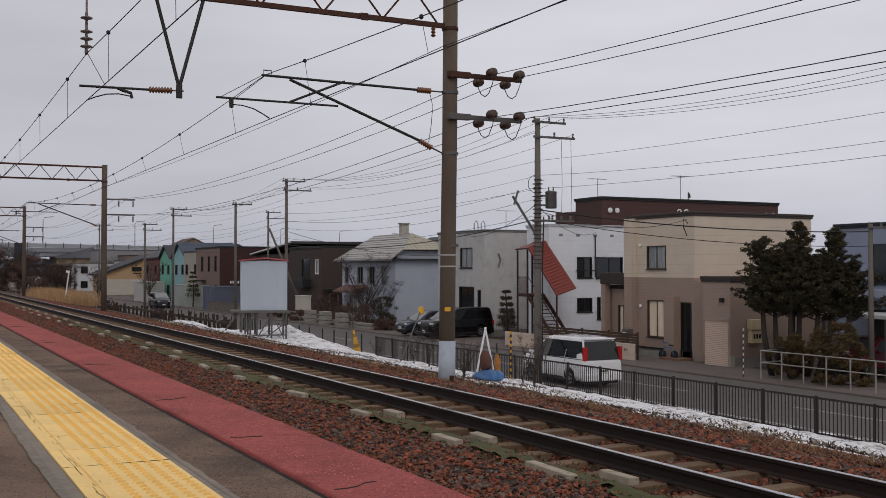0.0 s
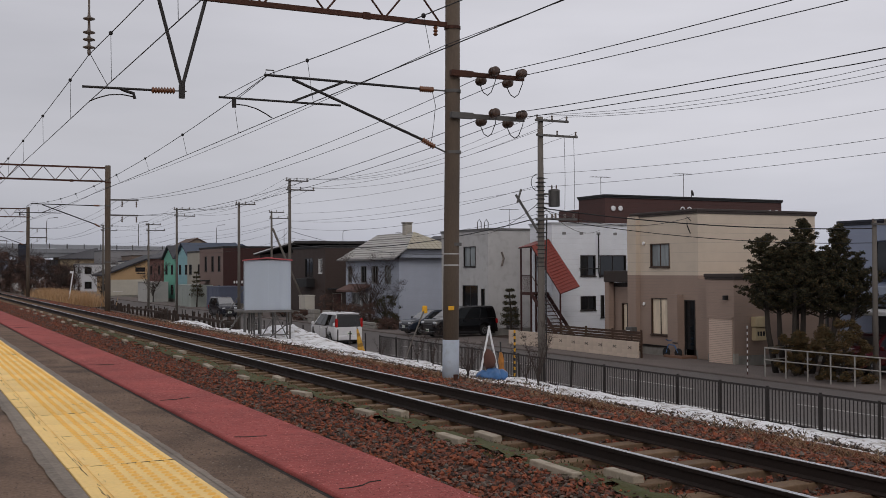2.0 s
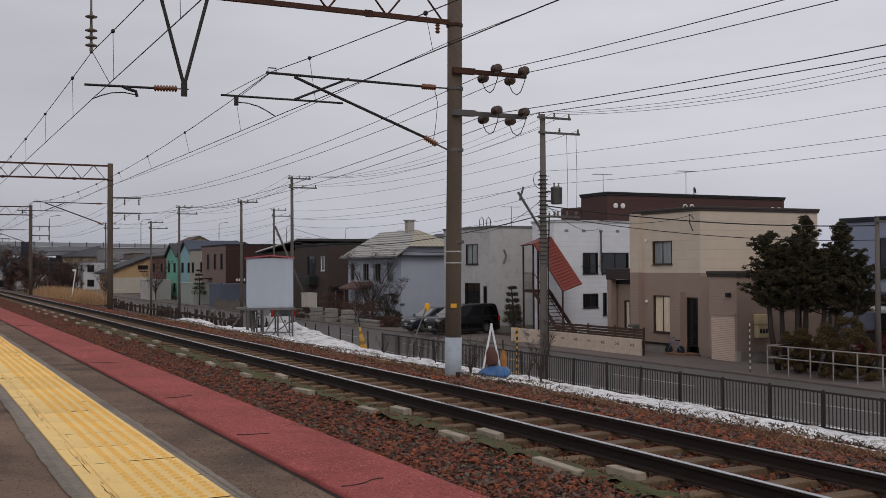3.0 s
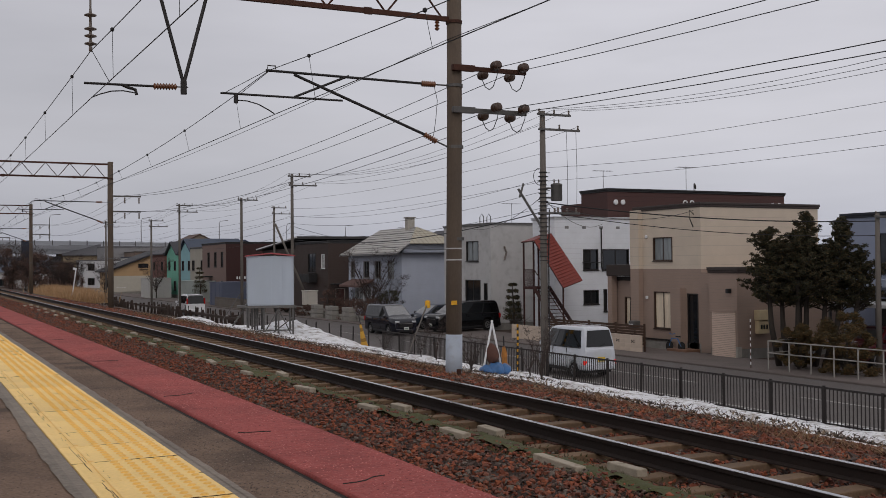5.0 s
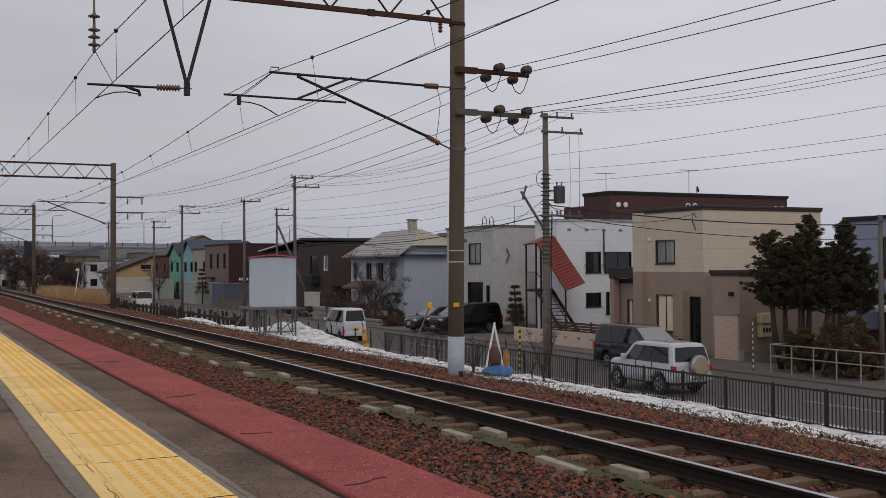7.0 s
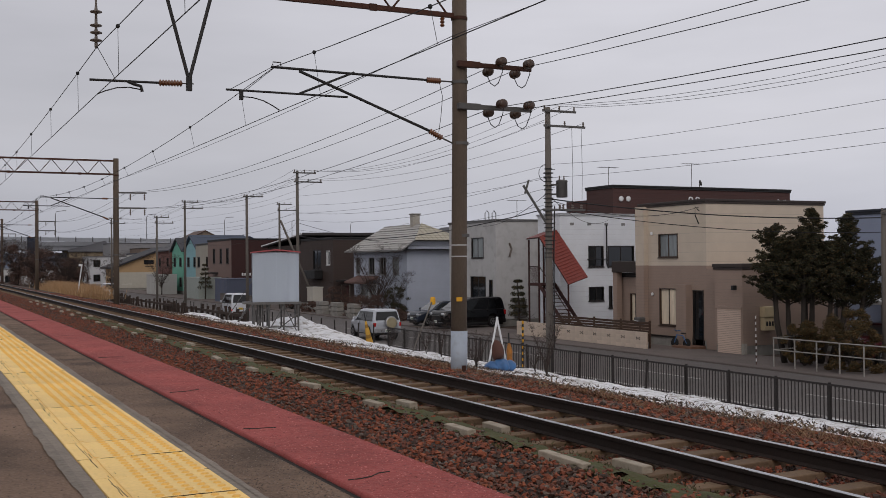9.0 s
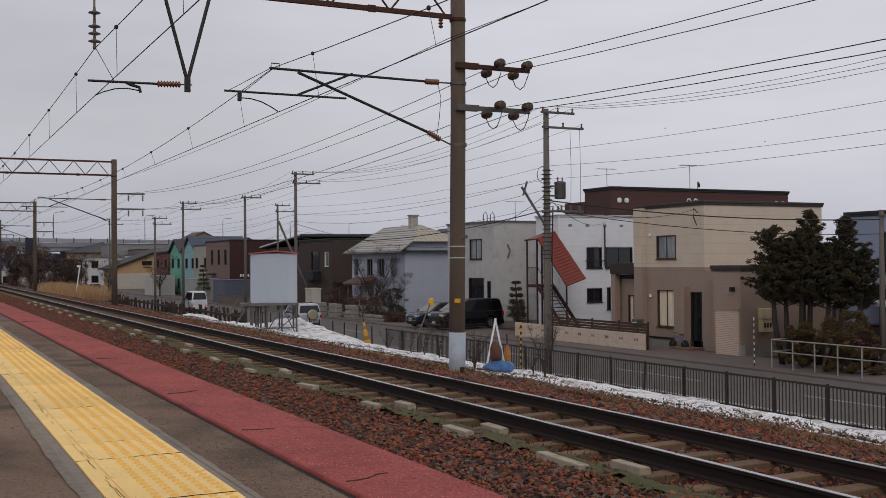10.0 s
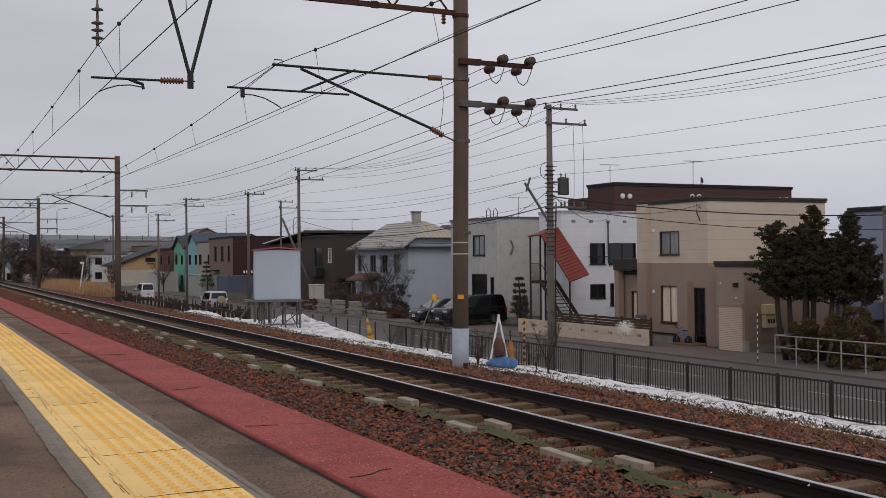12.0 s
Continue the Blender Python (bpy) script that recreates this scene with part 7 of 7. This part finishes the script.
for i, (x, y) in enumerate(((29.7, 78.6), (29.7, 75.0), (29.7, 82.0))):
    gp = empty("stone_pier", pose(x, y, LOT_Z), "squat grey stone garden pier", "pier", "garden piers")
    for r in range(3):
        for c in range(2):
            part("stone", box(0, 0.6, c * 0.75 + 0.01, c * 0.75 + 0.73, r * 0.36 + 0.01, r * 0.36 + 0.35, 0.05), CONCRETE, gp)

rw = empty("rubble_wall", pose(30.35, 71.0, LOT_Z), "low rubble stone wall before the garden shrubs", "wall")
rubble = random.Random(9)
for row in range(2):
    y = 0.0
    while y < 16.5:
        ln = rubble.uniform(0.35, 0.75)
        part("stone", box(rubble.uniform(-0.05, 0.03), 0.32, y + 0.012, y + ln - 0.012, row * 0.24 + 0.005, row * 0.24 + rubble.uniform(0.2, 0.235), 0.04), CONCRETE, rw)
        y += ln
bike = empty("child_bicycle", pose(32.75, 40.66, LOT_Z, 0, 6, 8), "small blue bicycle leaning on the beige house", "bicycle")
for y in (-0.38, 0.38):
    part("wheel", lathe([(0.2, -0.02), (0.23, -0.02), (0.23, 0.02), (0.2, 0.02)], 18, None, Matrix.Translation((0, y, 0.24)) @ Matrix.Rotation(radians(90), 4, "Y")), TYRE, bike)
part("bike_frame", tube([(0, -0.38, 0.24), (0, -0.1, 0.6), (0, 0.28, 0.62), (0, 0.38, 0.24)], 0.03, 6), BLUE, bike)
part("handlebar", tube([(-0.2, 0.26, 0.85), (0, 0.3, 0.8), (0.2, 0.26, 0.85)], 0.02, 6), BLUE, bike)
part("saddle", box(-0.06, 0.06, -0.25, 0.0, 0.68, 0.74, 0.02), BLACK, bike)

# ---- far viaduct, lamps and woods ----
vd = empty("viaduct", pose(-20, 214, ROAD_Z - 1.7), "far grey elevated road with noise barrier", "viaduct")
ang = math.atan2(90, 170)
vdm = Matrix.Rotation(ang, 4, "Z")


def vbox(x0, x1, y0, y1, z0, z1):
    bm = box(x0, x1, y0, y1, z0, z1)
    bm.transform(vdm)
    return bm


# Concrete grey with distance haze mixed into its colour
HAZED_GREY = mat("hazed_viaduct_concrete", (0.30, 0.31, 0.33), 0.9, vary=0.15, scale=0.15, bump=0.1, stain=(0.13, 0.13, 0.14))
part("deck", vbox(-60, 330, 0, 9, 9.1, 10.0), HAZED_GREY, vd)
part("parapet", vbox(-60, 330, -0.2, 0.1, 10.0, 10.9), HAZED_GREY, vd)
for i in range(90):
    part("barrier_post", vbox(-58 + i * 4.3, -57.85 + i * 4.3, -0.25, -0.1, 10.9, 12.0), STEEL, vd)
# Panel colour lightened for haze as well
part("barrier_panel", vbox(-60, 330, -0.12, -0.06, 10.95, 11.8), mat("hazed_barrier_grey", (0.38, 0.40, 0.43), 0.6, vary=0.1), vd)
for i in range(11):
    part("pier", vbox(-50 + i * 36, -47.5 + i * 36, 2, 7, -0.5, 8.6), HAZED_GREY, vd)


def street_lamp(x, y, z, h, label):
    t = empty("street_lamp", pose(x, y, z), label, "street lamp", "street lamps")
    part("column", tube([(0, 0, 0), (0, 0, h * 0.9), (0.3, 0, h * 0.98), (1.6, 0, h)], [0.1, 0.07, 0.06, 0.05], 8), STEEL, t)
    part("lantern", box(1.4, 2.2, -0.12, 0.12, h - 0.05, h + 0.08, 0.03), STEEL, t)


for i in range(9):
    u = 30 + i * 24
    p = vdm @ Vector((u, 1.0, 0))
    street_lamp(-20 + p.x, 214 + p.y, ROAD_Z + 8.3, 7.5, "tall grey street lamp on the viaduct")

fw = empty("far_hills", pose(0, 0, ROAD_Z), "low blue-grey wooded hills on the horizon", "hills", kind="structure")
bm = bmesh.new()
prev = None
for i in range(160):
    a = radians(-30 + i * 0.75)
    d = 1500
    hgt = 18 + 10 * noise.noise((i * 0.12, 0, 0)) + 3 * noise.noise((i * 0.9, 0, 4))
    cur = [bm.verts.new((math.sin(a) * d, math.cos(a) * d, 0)), bm.verts.new((math.sin(a) * (d + 60), math.cos(a) * (d + 60), hgt)), bm.verts.new((math.sin(a) * (d + 200), math.cos(a) * (d + 200), 0))]
    if prev:
        for k in range(2):
            bm.faces.new((prev[k], cur[k], cur[k + 1], prev[k + 1]))
    prev = cur
part("ridge", bm, mat("hill_woods", (0.12, 0.14, 0.18), 0.95, vary=0.2, scale=0.02, bump=0.0), fw)

# ---- drifting snowflakes ----
FLAKES = []


def snowflake():
    t = empty("snowflake", None, "tiny white snowflake drifting down through the air", "snowflake", "falling snowflakes")
    bm = bmesh.new()
    for k in range(3):
        a = math.pi * k / 3
        d = Vector((math.cos(a), math.sin(a), 0.3 * (k - 1))) * 0.0045
        tube([-d, d], 0.0013, 5, bm)
    part("crystal", bm, mat("flake_white", (0.85, 0.86, 0.88), 0.6, vary=0.03, bump=0.0), t)
    return t


def flake_clump():
    """Loose clump of wet flakes, blown past close to the lens."""
    t = empty("snow_clump", None, "soft white clump of wet snowflakes blown through the air", "snowflake")
    leaf_cloud("crystals", mat("flake_white", (0.85, 0.86, 0.88), 0.6, vary=0.03, bump=0.0), [(0, 0, 0, 0.009), (0.003, 0, 0.001, 0.0075), (-0.003, 0, 0.002, 0.006), (0.001, 0, -0.003, 0.006)], 1400, 0.00028, t, 5)
    return t


CLUMP = flake_clump()
FLAKES.append(snowflake())
for k in range(44):
    FLAKES.append(copy_thing(FLAKES[0], pose(0, 0, 0)))


def motions():
    """Cars keep to straight lanes; their wheels roll with the ground."""
    def drive(car, wheels, x, heading, y_of):
        rows, spins = [], []
        s = 1 if heading == 0 else -1
        r = car["wheel_r"]
        for i in range(25):
            tt = i * 0.5
            rows.append((tt, pose(x, y_of(tt), ROAD_Z + 0.03, 0, 0, heading)))
        walk(car, rows)
        for w in wheels:
            base = w.matrix_basis.translation.copy()
            turns = []
            for i in range(361):
                tt = i / 30
                a = -s * (y_of(tt) - y_of(0)) / r
                turns.append((tt, Matrix.Translation(base) @ Matrix.Rotation(a, 4, "X")))
            walk(w, turns)

    drive(van, van_wheels, 23.0, 0, lambda u: 34.5 + 12.75 * u - 0.05 * u * u)
    drive(kei, kei_wheels, 23.05, 0, lambda u: -25.9 + 11.98 * u + 0.026 * u * u)
    drive(suv, suv_wheels, 23.0, 0, lambda u: -68.2 + 14.98 * u - 0.143 * u * u)
    drive(navy, navy_wheels, 27.0, 180, lambda u: 125.3 - 12.97 * u + 0.027 * u * u)

    walk(CLUMP, [(0, pose(8.634, -3.224, 8.734)), (11.7, pose(1.667, 0.283, 2.634)), (12, pose(0.595, 0.822, 1.734))])
    rng = random.Random(77)
    for f in FLAKES:
        d, a = rng.uniform(2.2, 7.5), radians(rng.uniform(6, 48))
        x, y = max(2.0, d * math.sin(a)), d * math.cos(a)
        z_end, fall, wind = rng.uniform(0.1, 9.0), rng.uniform(0.7, 1.0), rng.uniform(0.1, 0.4)
        walk(f, [(t, pose(x + wind * (t - 6) * 0.3, y, z_end + fall * (12 - t), 20 * t, 30, 15 * t)) for t in (0, 3, 6, 9, 12)])


motions()
